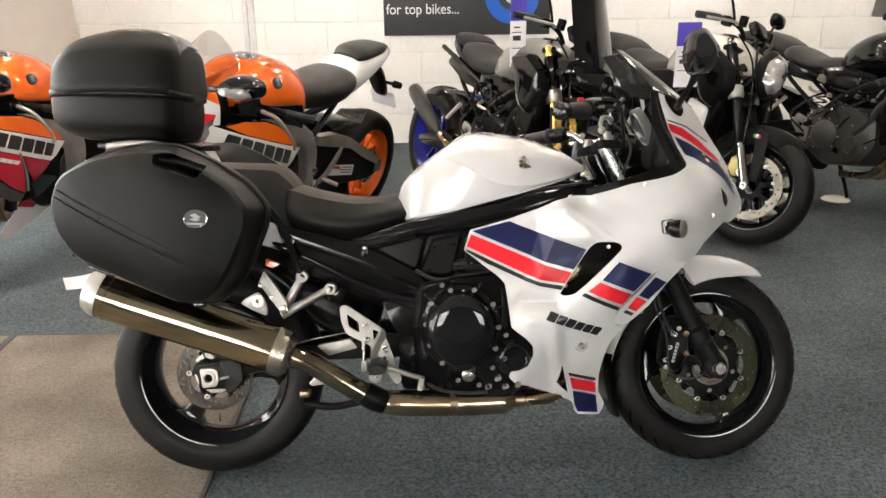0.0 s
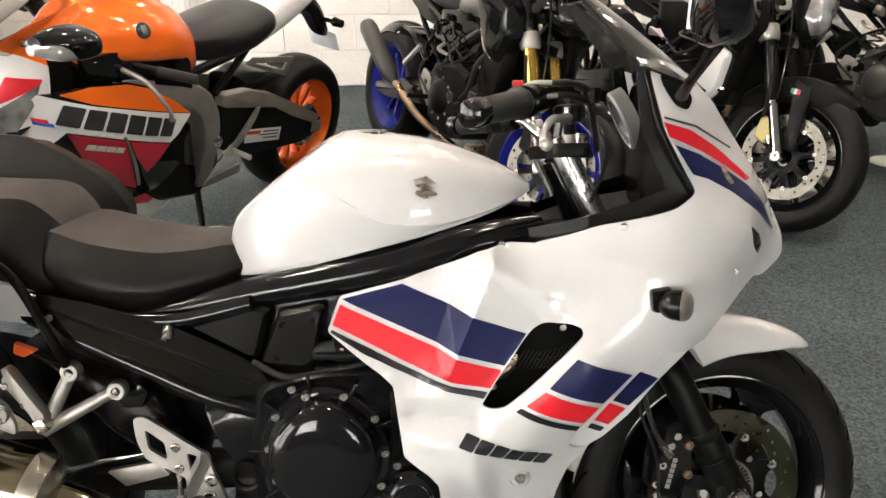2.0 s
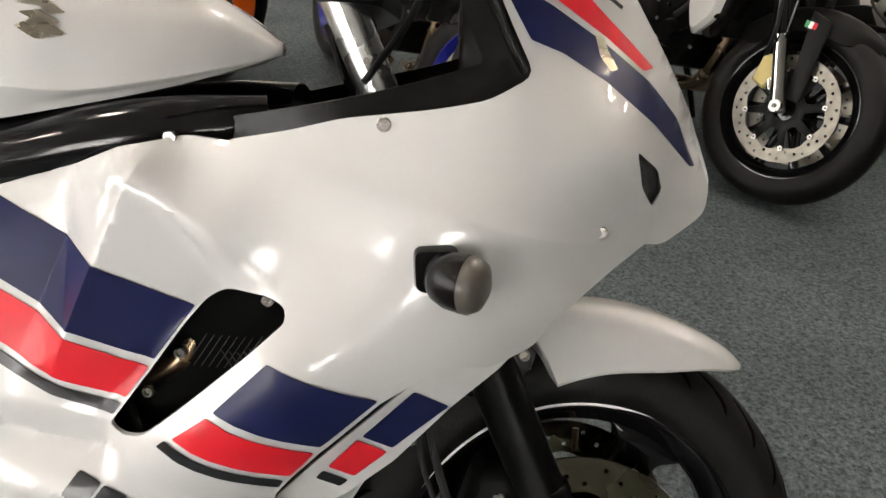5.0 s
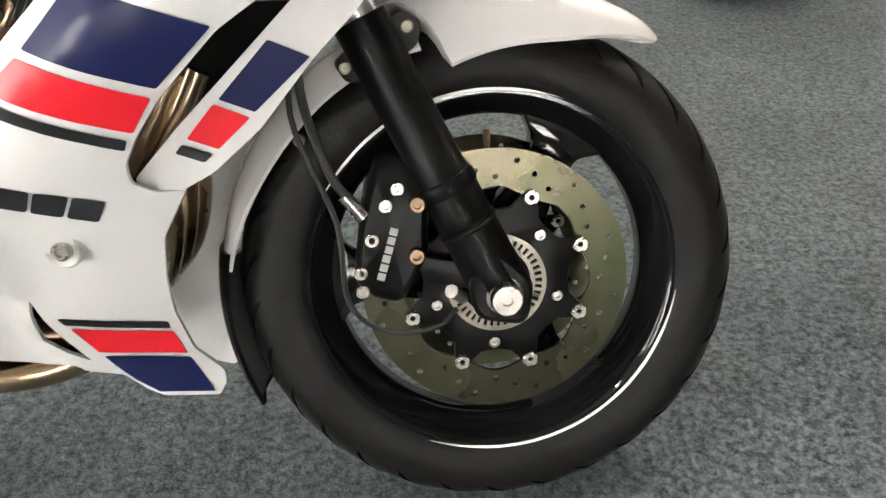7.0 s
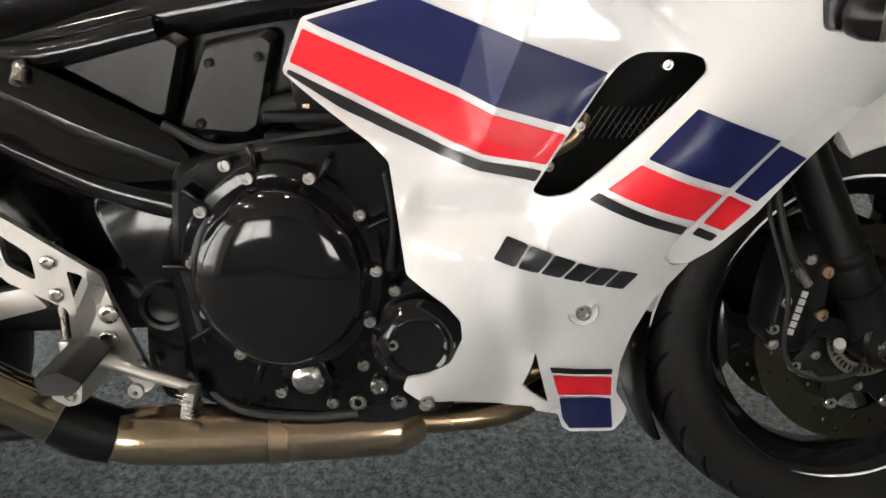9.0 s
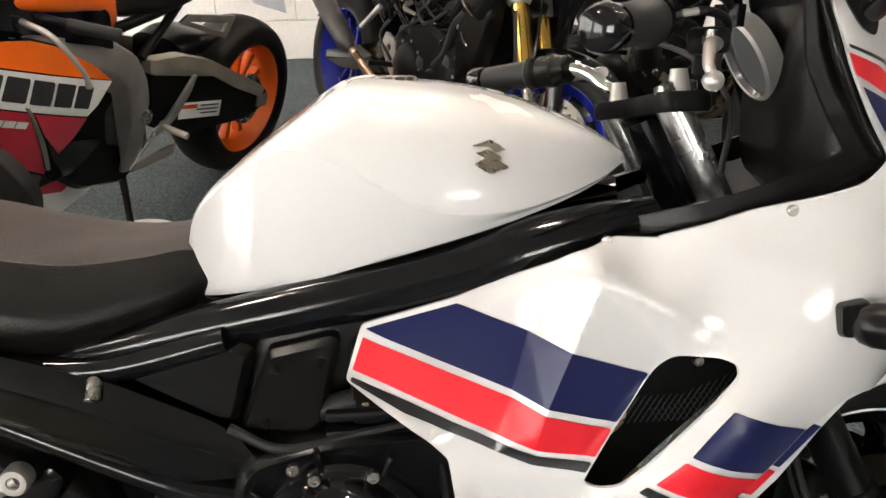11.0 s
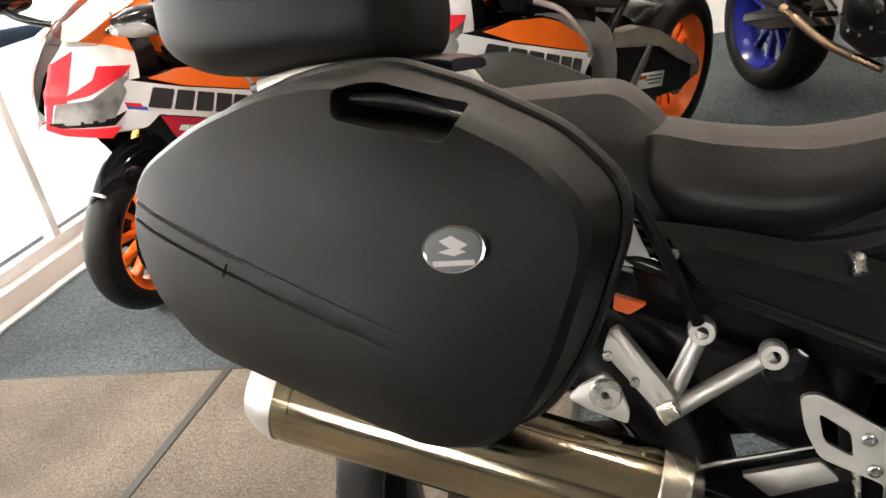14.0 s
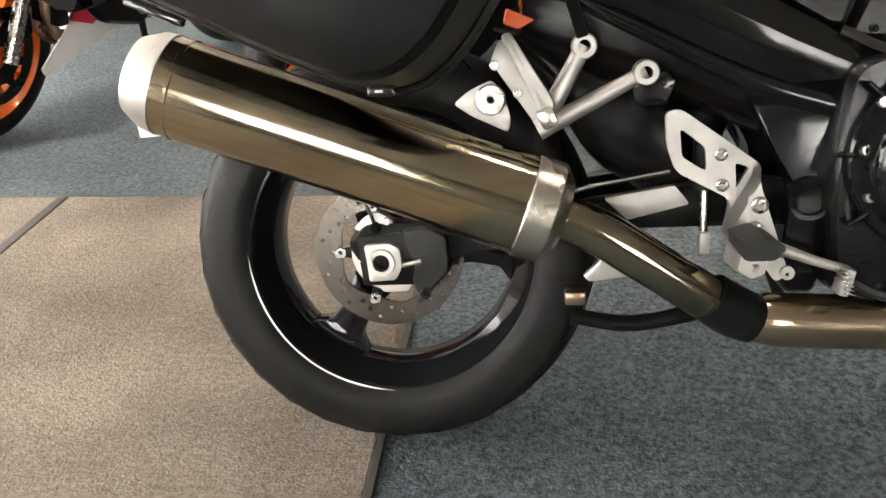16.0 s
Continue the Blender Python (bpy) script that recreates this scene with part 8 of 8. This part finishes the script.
    part("guard_stay", prism(rounded([(1.36, 0.60), (1.43, 0.58), (1.45, 0.33), (1.405, 0.33)], 0.01), -0.09, -0.083, 0.002), guard_mat, mg)
    if flag:
        for i, mt in enumerate((GREEN, CARD_WHITE, RED)):
            part("flag", box(0.012, 0.002, 0.02, Matrix.Translation((1.362 + i * 0.0125, -0.0925, 0.555)), 0), mt, mg)
    # lamp
    if lamp == "stack":
        hl = part("headlight", loft([(1.235, 0, 0.84, 0.96, 0.05, 2.6, 0), (1.285, 0, 0.75, 1.00, 0.065, 2.6, 0.1), (1.33, 0, 0.77, 0.96, 0.055, 2.6, 0.1), (1.35, 0, 0.82, 0.90, 0.03, 2.4, 0)], 28, 5), trim_mat, root, "tall stacked headlamp in its shell", m=st)
        for zc in (0.815, 0.885, 0.945):
            part("reflector", moved(lathe([(0.006, 0.0), (0.018, -0.010), (0.030, -0.026), (0.034, -0.030), (0.036, -0.020), (0.02, 0.004)], 20), Matrix.Translation((1.322, 0, zc)) @ Matrix.Rotation(radians(90), 4, "Z")), CHROME, hl, m=st)
        part("lens", loft([(1.295, 0, 0.765, 0.985, 0.066, 2.6, 0.1), (1.345, 0, 0.775, 0.965, 0.058, 2.6, 0.1), (1.372, 0, 0.82, 0.92, 0.030, 2.4, 0)], 24, 4), LENS_CLEAR, hl, "clear tall lamp glass")
    else:
        hl = part("headlight", loft([(1.22, 0, 0.82, 0.96, 0.12, 2.6, 0), (1.32, 0, 0.80, 0.98, 0.13, 2.6, 0.2), (1.41, 0, 0.82, 0.92, 0.09, 2.4, 0.2)], 28, 5), GLOSS_BLACK, root, "black angular headlamp shell", m=st)
        for s in (-1, 1):
            part("lens", loft([(1.375, s * 0.05, 0.845, 0.885, 0.03, 2.4, 0), (1.412, s * 0.045, 0.85, 0.88, 0.022, 2.4, 0)], 16, 3), LENS_CLEAR, hl)
    part("instrument", box(0.05, 0.14, 0.08, Matrix.Translation((1.16, 0, 1.08)) @ Matrix.Rotation(radians(-30), 4, "Y"), 0.015), TRIM, root, m=st)
    if screen:
        sc = [[(1.40 - 0.20 * v - 0.08 * u * u, 0.28 * u * (1 - 0.2 * v), 0.93 + 0.42 * v) for u in [-1 + k / 5 for k in range(11)]] for v in [i / 6 for i in range(7)]]
        bm = rings_to_mesh(sc, cap=False, closed=False)
        ret = bmesh.ops.extrude_face_region(bm, geom=bm.faces[:])
        bmesh.ops.translate(bm, vec=(0.004, 0, 0.001), verts=[g for g in ret["geom"] if isinstance(g, bmesh.types.BMVert)])
        part("windscreen", bm, SCREEN_BLACK, root, "tall dark touring screen", m=st)
    # body
    tk = part("fuel_tank", loft([(0.66, 0, 0.80, 0.86, 0.07, 2.6, 0.1), (0.72, 0, 0.77, 0.95, 0.13, 2.6, 0.15), (0.84, 0, 0.78, 1.02, 0.18, 2.6, 0.2), (0.98, 0, 0.80, 1.04, 0.20, 2.6, 0.25), (1.10, 0, 0.82, 1.01, 0.17, 2.6, 0.25), (1.18, 0, 0.85, 0.95, 0.10, 2.4, 0.1)], 36, 5), tank_mat, root, "sculpted fuel tank")
    part("filler_cap", moved(lathe([(0.0, -0.006), (0.03, -0.006), (0.045, 0.0), (0.05, 0.006)], 28, closed=False), Matrix.Translation((1.0, 0.0, 1.04)) @ Matrix.Rotation(radians(-90), 4, "X")), SATIN_BLACK, tk)
    for s in (-1, 1):
        sh = part("tank_shroud", stack(rounded([(0.96, 0.94), (1.10, 0.96), (1.24, 0.88), (1.26, 0.78), (1.18, 0.66), (1.10, 0.70), (1.04, 0.80)], 0.02), [(s * 0.14, 1, 0, 0), (s * 0.19, 1, 0, 0), (s * 0.21, 0.9, 0, 0), (s * 0.215, 0.7, 0, 0)]), trim_mat, root, "side shroud of the tank")
        # Black plate on the shroud stands for the shade in its vent.
        part("shroud_vent", prism(rounded([(1.12, 0.86), (1.20, 0.84), (1.19, 0.77), (1.13, 0.79)], 0.01), s * 0.2175, s * 0.2145), HOLE, sh)
        part("frame_spar", tube([(1.20, s * 0.06, 0.86), (1.02, s * 0.15, 0.76), (0.82, s * 0.15, 0.66), (0.66, s * 0.13, 0.52), (0.62, s * 0.12, 0.38)], [0.03, 0.032, 0.03, 0.03, 0.03], 14), frame_mat, root, "frame spar")
        part("frame_tube", tube([(0.72, s * 0.14, 0.72), (0.42, s * 0.12, 0.80), (0.05, s * 0.10, 0.90)], 0.015, 10), frame_mat, root)
        part("frame_tube", tube([(0.64, s * 0.13, 0.55), (0.40, s * 0.12, 0.70), (0.20, s * 0.10, 0.86)], 0.013, 10), frame_mat, root)
        part("swingarm", stack(rounded([(0.66, 0.46), (0.45, 0.47), (0.05, 0.36), (-0.06, 0.335), (-0.06, 0.295), (0.10, 0.285), (0.50, 0.34), (0.66, 0.38)], 0.02), [(s * 0.095, 1, 0, 0), (s * 0.13, 1, 0, 0), (s * 0.138, 0.95, 0, 0)]), frame_mat, root, "swingarm")
        part("footrest_plate", prism([rounded([(0.60, 0.50), (0.53, 0.52), (0.50, 0.46), (0.60, 0.36), (0.66, 0.36)], 0.012), circle(0.565, 0.46, 0.016, 16)], s * 0.165, s * 0.153, 0.003), ALU, root)
        part("footrest", tube([(0.60, s * 0.16, 0.40), (0.58, s * 0.26, 0.40)], 0.012, 10), SATIN_BLACK, root)
        part("pillion_bracket", tube([(0.40, s * 0.13, 0.60), (0.33, s * 0.17, 0.50)], 0.012, 8), ALU, root)
        if not compact:
            part("rear_indicator", tube([(-0.14, s * 0.04, 0.83), (-0.15, s * 0.14, 0.83)], [0.01, 0.02], 12), TRIM, root)
    if compact:
        part("rider_seat", loft([(0.28, 0, 0.90, 0.955, 0.09, 2.6, 0.1), (0.36, 0, 0.85, 0.965, 0.14, 2.8, 0.2), (0.52, 0, 0.80, 0.90, 0.16, 2.8, 0.25), (0.66, 0, 0.79, 0.88, 0.12, 2.8, 0.2), (0.75, 0, 0.81, 0.88, 0.07, 2.6, 0.1)], 30, 5), VINYL_BLACK, root, "black vinyl seat")
        part("pillion_seat", loft([(0.10, 0, 0.955, 0.985, 0.05, 2.6, 0.1), (0.16, 0, 0.945, 1.005, 0.09, 2.8, 0.2), (0.26, 0, 0.925, 1.005, 0.12, 2.8, 0.2), (0.36, 0, 0.90, 0.97, 0.10, 2.6, 0.1)], 30, 5), VINYL_BLACK, root, "small black pillion seat")
        part("tail", loft([(0.06, 0, 0.93, 0.955, 0.03, 2.6, 0), (0.14, 0, 0.89, 0.965, 0.08, 2.8, 0), (0.28, 0, 0.84, 0.93, 0.12, 2.8, 0), (0.42, 0, 0.79, 0.87, 0.12, 2.8, 0)], 28, 5), trim_mat, root)
        part("hugger_cover", mudguard_arc(0.345, 62, 150, 0.10), trim_mat, root, "dark rear mudguard close to the tyre")
    else:
        part("rider_seat", loft([(0.28, 0, 0.83, 0.89, 0.10, 2.6, 0.1), (0.36, 0, 0.80, 0.905, 0.15, 2.8, 0.2), (0.52, 0, 0.77, 0.86, 0.16, 2.8, 0.25), (0.66, 0, 0.78, 0.87, 0.12, 2.8, 0.2), (0.72, 0, 0.80, 0.87, 0.07, 2.6, 0.1)], 30, 5), VINYL_BLACK, root, "black vinyl seat")
        part("pillion_seat", loft([(-0.10, 0, 0.91, 0.96, 0.06, 2.6, 0.1), (0.02, 0, 0.90, 0.975, 0.11, 2.8, 0.2), (0.18, 0, 0.87, 0.965, 0.13, 2.8, 0.2), (0.30, 0, 0.84, 0.925, 0.12, 2.8, 0.2), (0.34, 0, 0.84, 0.89, 0.07, 2.6, 0.1)], 30, 5), VINYL_BLACK, root, "black vinyl pillion seat")
        part("tail", loft([(-0.18, 0, 0.88, 0.92, 0.03, 2.6, 0), (-0.08, 0, 0.85, 0.925, 0.08, 2.8, 0), (0.12, 0, 0.81, 0.91, 0.12, 2.8, 0), (0.32, 0, 0.76, 0.86, 0.12, 2.8, 0)], 28, 5), trim_mat, root)
        part("plate_hanger", tube([(0.0, 0, 0.86), (-0.14, 0, 0.80), (-0.24, 0, 0.68)], [0.03, 0.025, 0.02], 10), TRIM, root)
        part("number_plate", box(0.004, 0.19, 0.14, Matrix.Translation((-0.27, 0, 0.64)) @ Matrix.Rotation(radians(25), 4, "Y"), 0.002), TRIM, root)
    # dark panels between tank, fork and engine
    for s in (-1, 1):
        part("side_panel", stack(rounded([(0.60, 0.80), (0.76, 0.82), (0.95, 0.80), (1.06, 0.74), (1.00, 0.62), (0.86, 0.60), (0.70, 0.64), (0.62, 0.70)], 0.02), [(s * 0.06, 1, 0, 0), (s * 0.145, 1, 0, 0), (s * 0.160, 0.92, 0, 0), (s * 0.165, 0.75, 0, 0)]), trim_mat, root, "dark side panel under the tank")
        part("radiator_shroud", stack(rounded([(1.08, 0.84), (1.20, 0.80), (1.22, 0.66), (1.16, 0.46), (1.08, 0.42), (1.04, 0.58)], 0.03), [(s * 0.12, 1, 0, 0), (s * 0.17, 1, 0, 0), (s * 0.185, 0.9, 0, 0)]), TRIM, root, "black radiator shroud")
        part("seat_cover", stack(rounded([(0.20, 0.86), (0.46, 0.80), (0.62, 0.76), (0.60, 0.70), (0.40, 0.72), (0.16, 0.82)], 0.02), [(s * 0.05, 1, 0, 0), (s * 0.12, 1, 0, 0), (s * 0.13, 0.9, 0, 0)]), trim_mat, root)
    # engine
    en = part("engine", stack(rounded([(0.62, 0.56), (0.84, 0.60), (1.02, 0.56), (1.05, 0.42), (0.98, 0.30), (0.78, 0.26), (0.62, 0.32)], 0.03), [(-0.18, 0.88, 0, 0), (-0.16, 1, 0, 0), (0.16, 1, 0, 0), (0.18, 0.88, 0, 0)]), engine_mat, root, "engine with round side covers")
    for s in (-1, 1):
        part("engine_cover", moved(lathe([(0.0, -0.04), (0.055, -0.036), (0.075, -0.018), (0.085, 0.0), (0.085, 0.02)], 32, closed=False), Matrix.Translation((0.74, s * 0.172, 0.43)) @ Matrix.Rotation(radians(0 if s < 0 else 180), 4, "Z")), engine_mat, en, "round clutch cover")
        part("engine_cover", moved(lathe([(0.0, -0.03), (0.04, -0.028), (0.05, -0.01), (0.055, 0.01)], 28, closed=False), Matrix.Translation((0.92, s * 0.172, 0.40)) @ Matrix.Rotation(radians(0 if s < 0 else 180), 4, "Z")), engine_mat, en)
        bolts([(0.74 + 0.092 * math.cos(a), s * 0.178, 0.43 + 0.092 * math.sin(a)) for a in [i * 0.7 for i in range(9)]], 0.007, BOLT, en)
    for i in range(6):
        part("fin", box(0.24, 0.30, 0.006, Matrix.Translation((0.90, 0, 0.59 + 0.02 * i)) @ Matrix.Rotation(radians(-14), 4, "Y"), 0.001), engine_mat, en)
    part("cylinder_head", box(0.20, 0.30, 0.12, Matrix.Translation((0.95, 0, 0.70)) @ Matrix.Rotation(radians(-14), 4, "Y"), 0.02), engine_mat, en)
    part("radiator", box(0.04, 0.32, 0.30, Matrix.Translation((1.14, 0, 0.60)) @ Matrix.Rotation(radians(-10), 4, "Y"), 0.008), SATIN_BLACK, root)
    part("radiator_hose", tube([(1.12, -0.15, 0.70), (1.04, -0.18, 0.64), (0.98, -0.17, 0.52), (0.92, -0.17, 0.46)], 0.017, 12), RUBBER_SOFT, root)
    for i in range(4):
        y = -0.11 + 0.073 * i
        part("down_pipe", tube([(1.02, y, 0.62), (1.13, y, 0.50), (1.11, y, 0.36), (1.00, y * 0.7, 0.25), (0.82, y * 0.4, 0.22)], 0.02, 12), BURNT, root)
    for i, (p, q, r) in enumerate((((1.15, -0.10, 0.98), (1.22, -0.12, 0.80), (1.16, -0.10, 0.62)), ((1.14, 0.08, 1.0), (1.24, -0.02, 0.84), (1.12, -0.06, 0.7)), ((0.80, -0.17, 0.62), (0.70, -0.19, 0.55), (0.60, -0.16, 0.50)), ((1.30, -0.14, 0.72), (1.36, -0.15, 0.55), (1.33, -0.115, 0.44)), ((0.95, -0.17, 0.66), (0.84, -0.19, 0.60), (0.70, -0.15, 0.66)), ((0.55, -0.14, 0.60), (0.48, -0.16, 0.50), (0.60, -0.17, 0.42)))):
        part("hose", tube([p, q, r], 0.0065, 8), RUBBER_SOFT, root)
    # hoses, clips and brackets crowded round the engine
    rnd = random.Random(int(steer * 7 + spokes))
    for i in range(18):
        s = -1 if i % 3 else 1
        x, z = rnd.uniform(0.60, 1.08), rnd.uniform(0.36, 0.76)
        x2, z2 = x + rnd.uniform(-0.14, 0.14), z + rnd.uniform(-0.14, 0.10)
        part("hose", tube([(x, s * rnd.uniform(0.15, 0.175), z), ((x + x2) / 2 + rnd.uniform(-0.03, 0.03), s * rnd.uniform(0.185, 0.205), (z + z2) / 2), (x2, s * rnd.uniform(0.15, 0.175), z2)], rnd.choice((0.004, 0.006, 0.009)), 8), rnd.choice((RUBBER_SOFT, GLOSS_BLACK, GLOSS_BLACK, BRUSHED)), en)
    for i in range(16):
        s = -1 if i % 3 else 1
        x, z, q = rnd.uniform(0.60, 1.12), rnd.uniform(0.34, 0.80), rnd.uniform(0.008, 0.028)
        part("bracket", prism(rounded([(x - q, z - q * 0.5), (x + q, z - q * 0.9), (x + q * 0.8, z + q * 0.5), (x - q * 0.5, z + q)], q * 0.25), s * 0.186, s * 0.165, 0.002), rnd.choice((GLOSS_BLACK, BRUSHED, SATIN_BLACK, DARK_CAST)), en)
    for s in (-1, 1):
        bolts([(rnd.uniform(0.62, 1.10), s * 0.178, rnd.uniform(0.34, 0.76)) for i in range(9)], 0.007, BOLT, en)
        part("shroud_edge", tube([(1.04, s * 0.205, 0.805), (1.10, s * 0.213, 0.715), (1.17, s * 0.212, 0.675)], 0.003, 6), BRUSHED, root)
        part("brake_hose", tube([(1.12, s * 0.12, 1.03), (1.25, s * 0.15, 0.90), (1.31, s * 0.14, 0.68), (1.33, s * 0.115, 0.46)], 0.005, 8), GLOSS_BLACK, root, m=st)
    part("rear_hugger", loft([(0.10, 0, 0.635, 0.65, 0.09, 3, 0), (0.26, 0, 0.60, 0.66, 0.11, 3, 0), (0.42, 0, 0.48, 0.62, 0.11, 3, 0)]), trim_mat, root)
    part("shock_spring", tube([(0.50 + 0.06 * (i / 60) + 0.035 * math.cos(i * 0.7), 0.0 + 0.035 * math.sin(i * 0.7), 0.42 + 0.24 * i / 60) for i in range(61)], 0.006, 6, 1), BOLT, root)
    if exhaust == "side":
        part("silencer", tube([(0.30, -0.19, 0.40), (0.25, -0.20, 0.43), (-0.02, -0.215, 0.60), (-0.05, -0.215, 0.62)], [0.02, 0.044, 0.047, 0.038], 24, smooth=False), DARK_CAST, root, "dark brushed steel silencer")
        part("link_pipe", tube([(0.80, -0.10, 0.22), (0.56, -0.17, 0.29), (0.30, -0.19, 0.40)], 0.017, 14), BURNT, root)
    else:
        part("silencer", loft([(0.44, -0.12, 0.24, 0.36, 0.06, 3, 0), (0.56, -0.13, 0.22, 0.38, 0.075, 3, 0), (0.72, -0.1, 0.22, 0.34, 0.07, 3, 0)]), SATIN_BLACK, root)
    part("side_stand", tube([(0.66, 0.13, 0.30), (0.70, 0.20, 0.15), (0.72, 0.24, 0.055)], [0.014, 0.012, 0.011], 10), SATIN_BLACK, root)
    if cowl:
        part("side_cowl", stack(rounded([(1.02, 0.70), (1.16, 0.66), (1.14, 0.50), (1.06, 0.42), (1.00, 0.52)], 0.03), [(-0.13, 0.9, 0, 0), (-0.15, 1, 0, 0), (-0.20, 1, 0, 0), (-0.215, 0.85, 0, 0)]), cowl, root, "painted radiator cowl")
    return root


naked_bike(bike_pose(-0.03, 4.90, -62, 10), "dark streetfighter with gold fork tubes, blue wheels and tall screen", BLUE_RIM, GOLD, BOLT, SILVER, GLOSS_BLACK, DISC_BRIGHT, SATIN_BLACK, 30, 10, None, True, "twin", GLOSS_BLACK, "side", compact=True)
naked_bike(bike_pose(0.97, 5.02, -64, 10), "pearl cream streetfighter with a black fork and bright front discs", GLOSS_BLACK, GLOSS_BLACK, CHROME, CREAM, SATIN_BLACK, DISC_BRIGHT, YELLOW_TAG, 22, 10, WHITE_PAINT, False, "stack", SATIN_BLACK, "under", flag=True)
naked_bike(bike_pose(1.93, 5.02, -60, 10), "gloss black naked motorcycle with a bare metal engine", GLOSS_BLACK, GLOSS_BLACK, ALU, GLOSS_BLACK, GLOSS_BLACK, DISC_BRIGHT, SATIN_BLACK, 10, 3, None, False, "twin", GLOSS_BLACK, "under", SATIN_BLACK, DARK_CAST)


def price_card(x, y, z, w, h, yaw, label):
    """A hanging card with a violet head and a white body with printed bars."""
    root = thing("price_card", pose(x, y, z, 0, 0, yaw), label, "price card", "price cards")
    part("card", box(w, 0.002, h, Matrix.Translation((0, 0, -h / 2)), 0), CARD_WHITE, root, flat=True)
    part("card_head", box(w, 0.003, h * 0.36, Matrix.Translation((0, 0, -h * 0.18)), 0), CARD_BLUE, root, flat=True)
    for i, (ww, zz, hh) in enumerate(((0.4, 0.45, 0.02), (0.6, 0.52, 0.014), (0.5, 0.60, 0.07), (0.6, 0.74, 0.012))):
        part("print_bar", box(w * ww, 0.003, h * hh, Matrix.Translation((-w * 0.08, 0, -h * zz)), 0), INK, root, flat=True)
    return root


price_card(0.42, 4.02, 1.235, 0.085, 0.36, 12, "violet and white price card hung on the streetfighter's bar")
price_card(1.185, 3.62, 1.125, 0.115, 0.30, 5, "violet and white price card hung on the cream motorcycle")

# block wall, stone by stone
_bh, _bl = 0.2375, 0.475
_mesh_full = None
for _r in range(6):
    _x = WX0 - (0.2375 if _r % 2 else 0.0)
    while _x < 4.2:
        _x0, _x1 = max(_x, WX0), _x + _bl
        if _x1 - _x0 > _bl - 0.001:
            _m = Matrix.Translation(((_x0 + _x1) / 2, WY1 - 0.0, FZ + _r * _bh + _bh / 2))
            if _mesh_full is None:
                _mesh_full = part("block", box(_bl - 0.006, 0.012, _bh - 0.006, None, 0.003, 1), BLOCK_PAINT, wall_north, m=_m, flat=True)
            else:
                again(_mesh_full, _m)
        else:
            part("block", box(_x1 - _x0 - 0.006, 0.012, _bh - 0.006, None, 0.003, 1), BLOCK_PAINT, wall_north, m=Matrix.Translation(((_x0 + _x1) / 2, WY1, FZ + _r * _bh + _bh / 2)), flat=True)
        _x += _bl
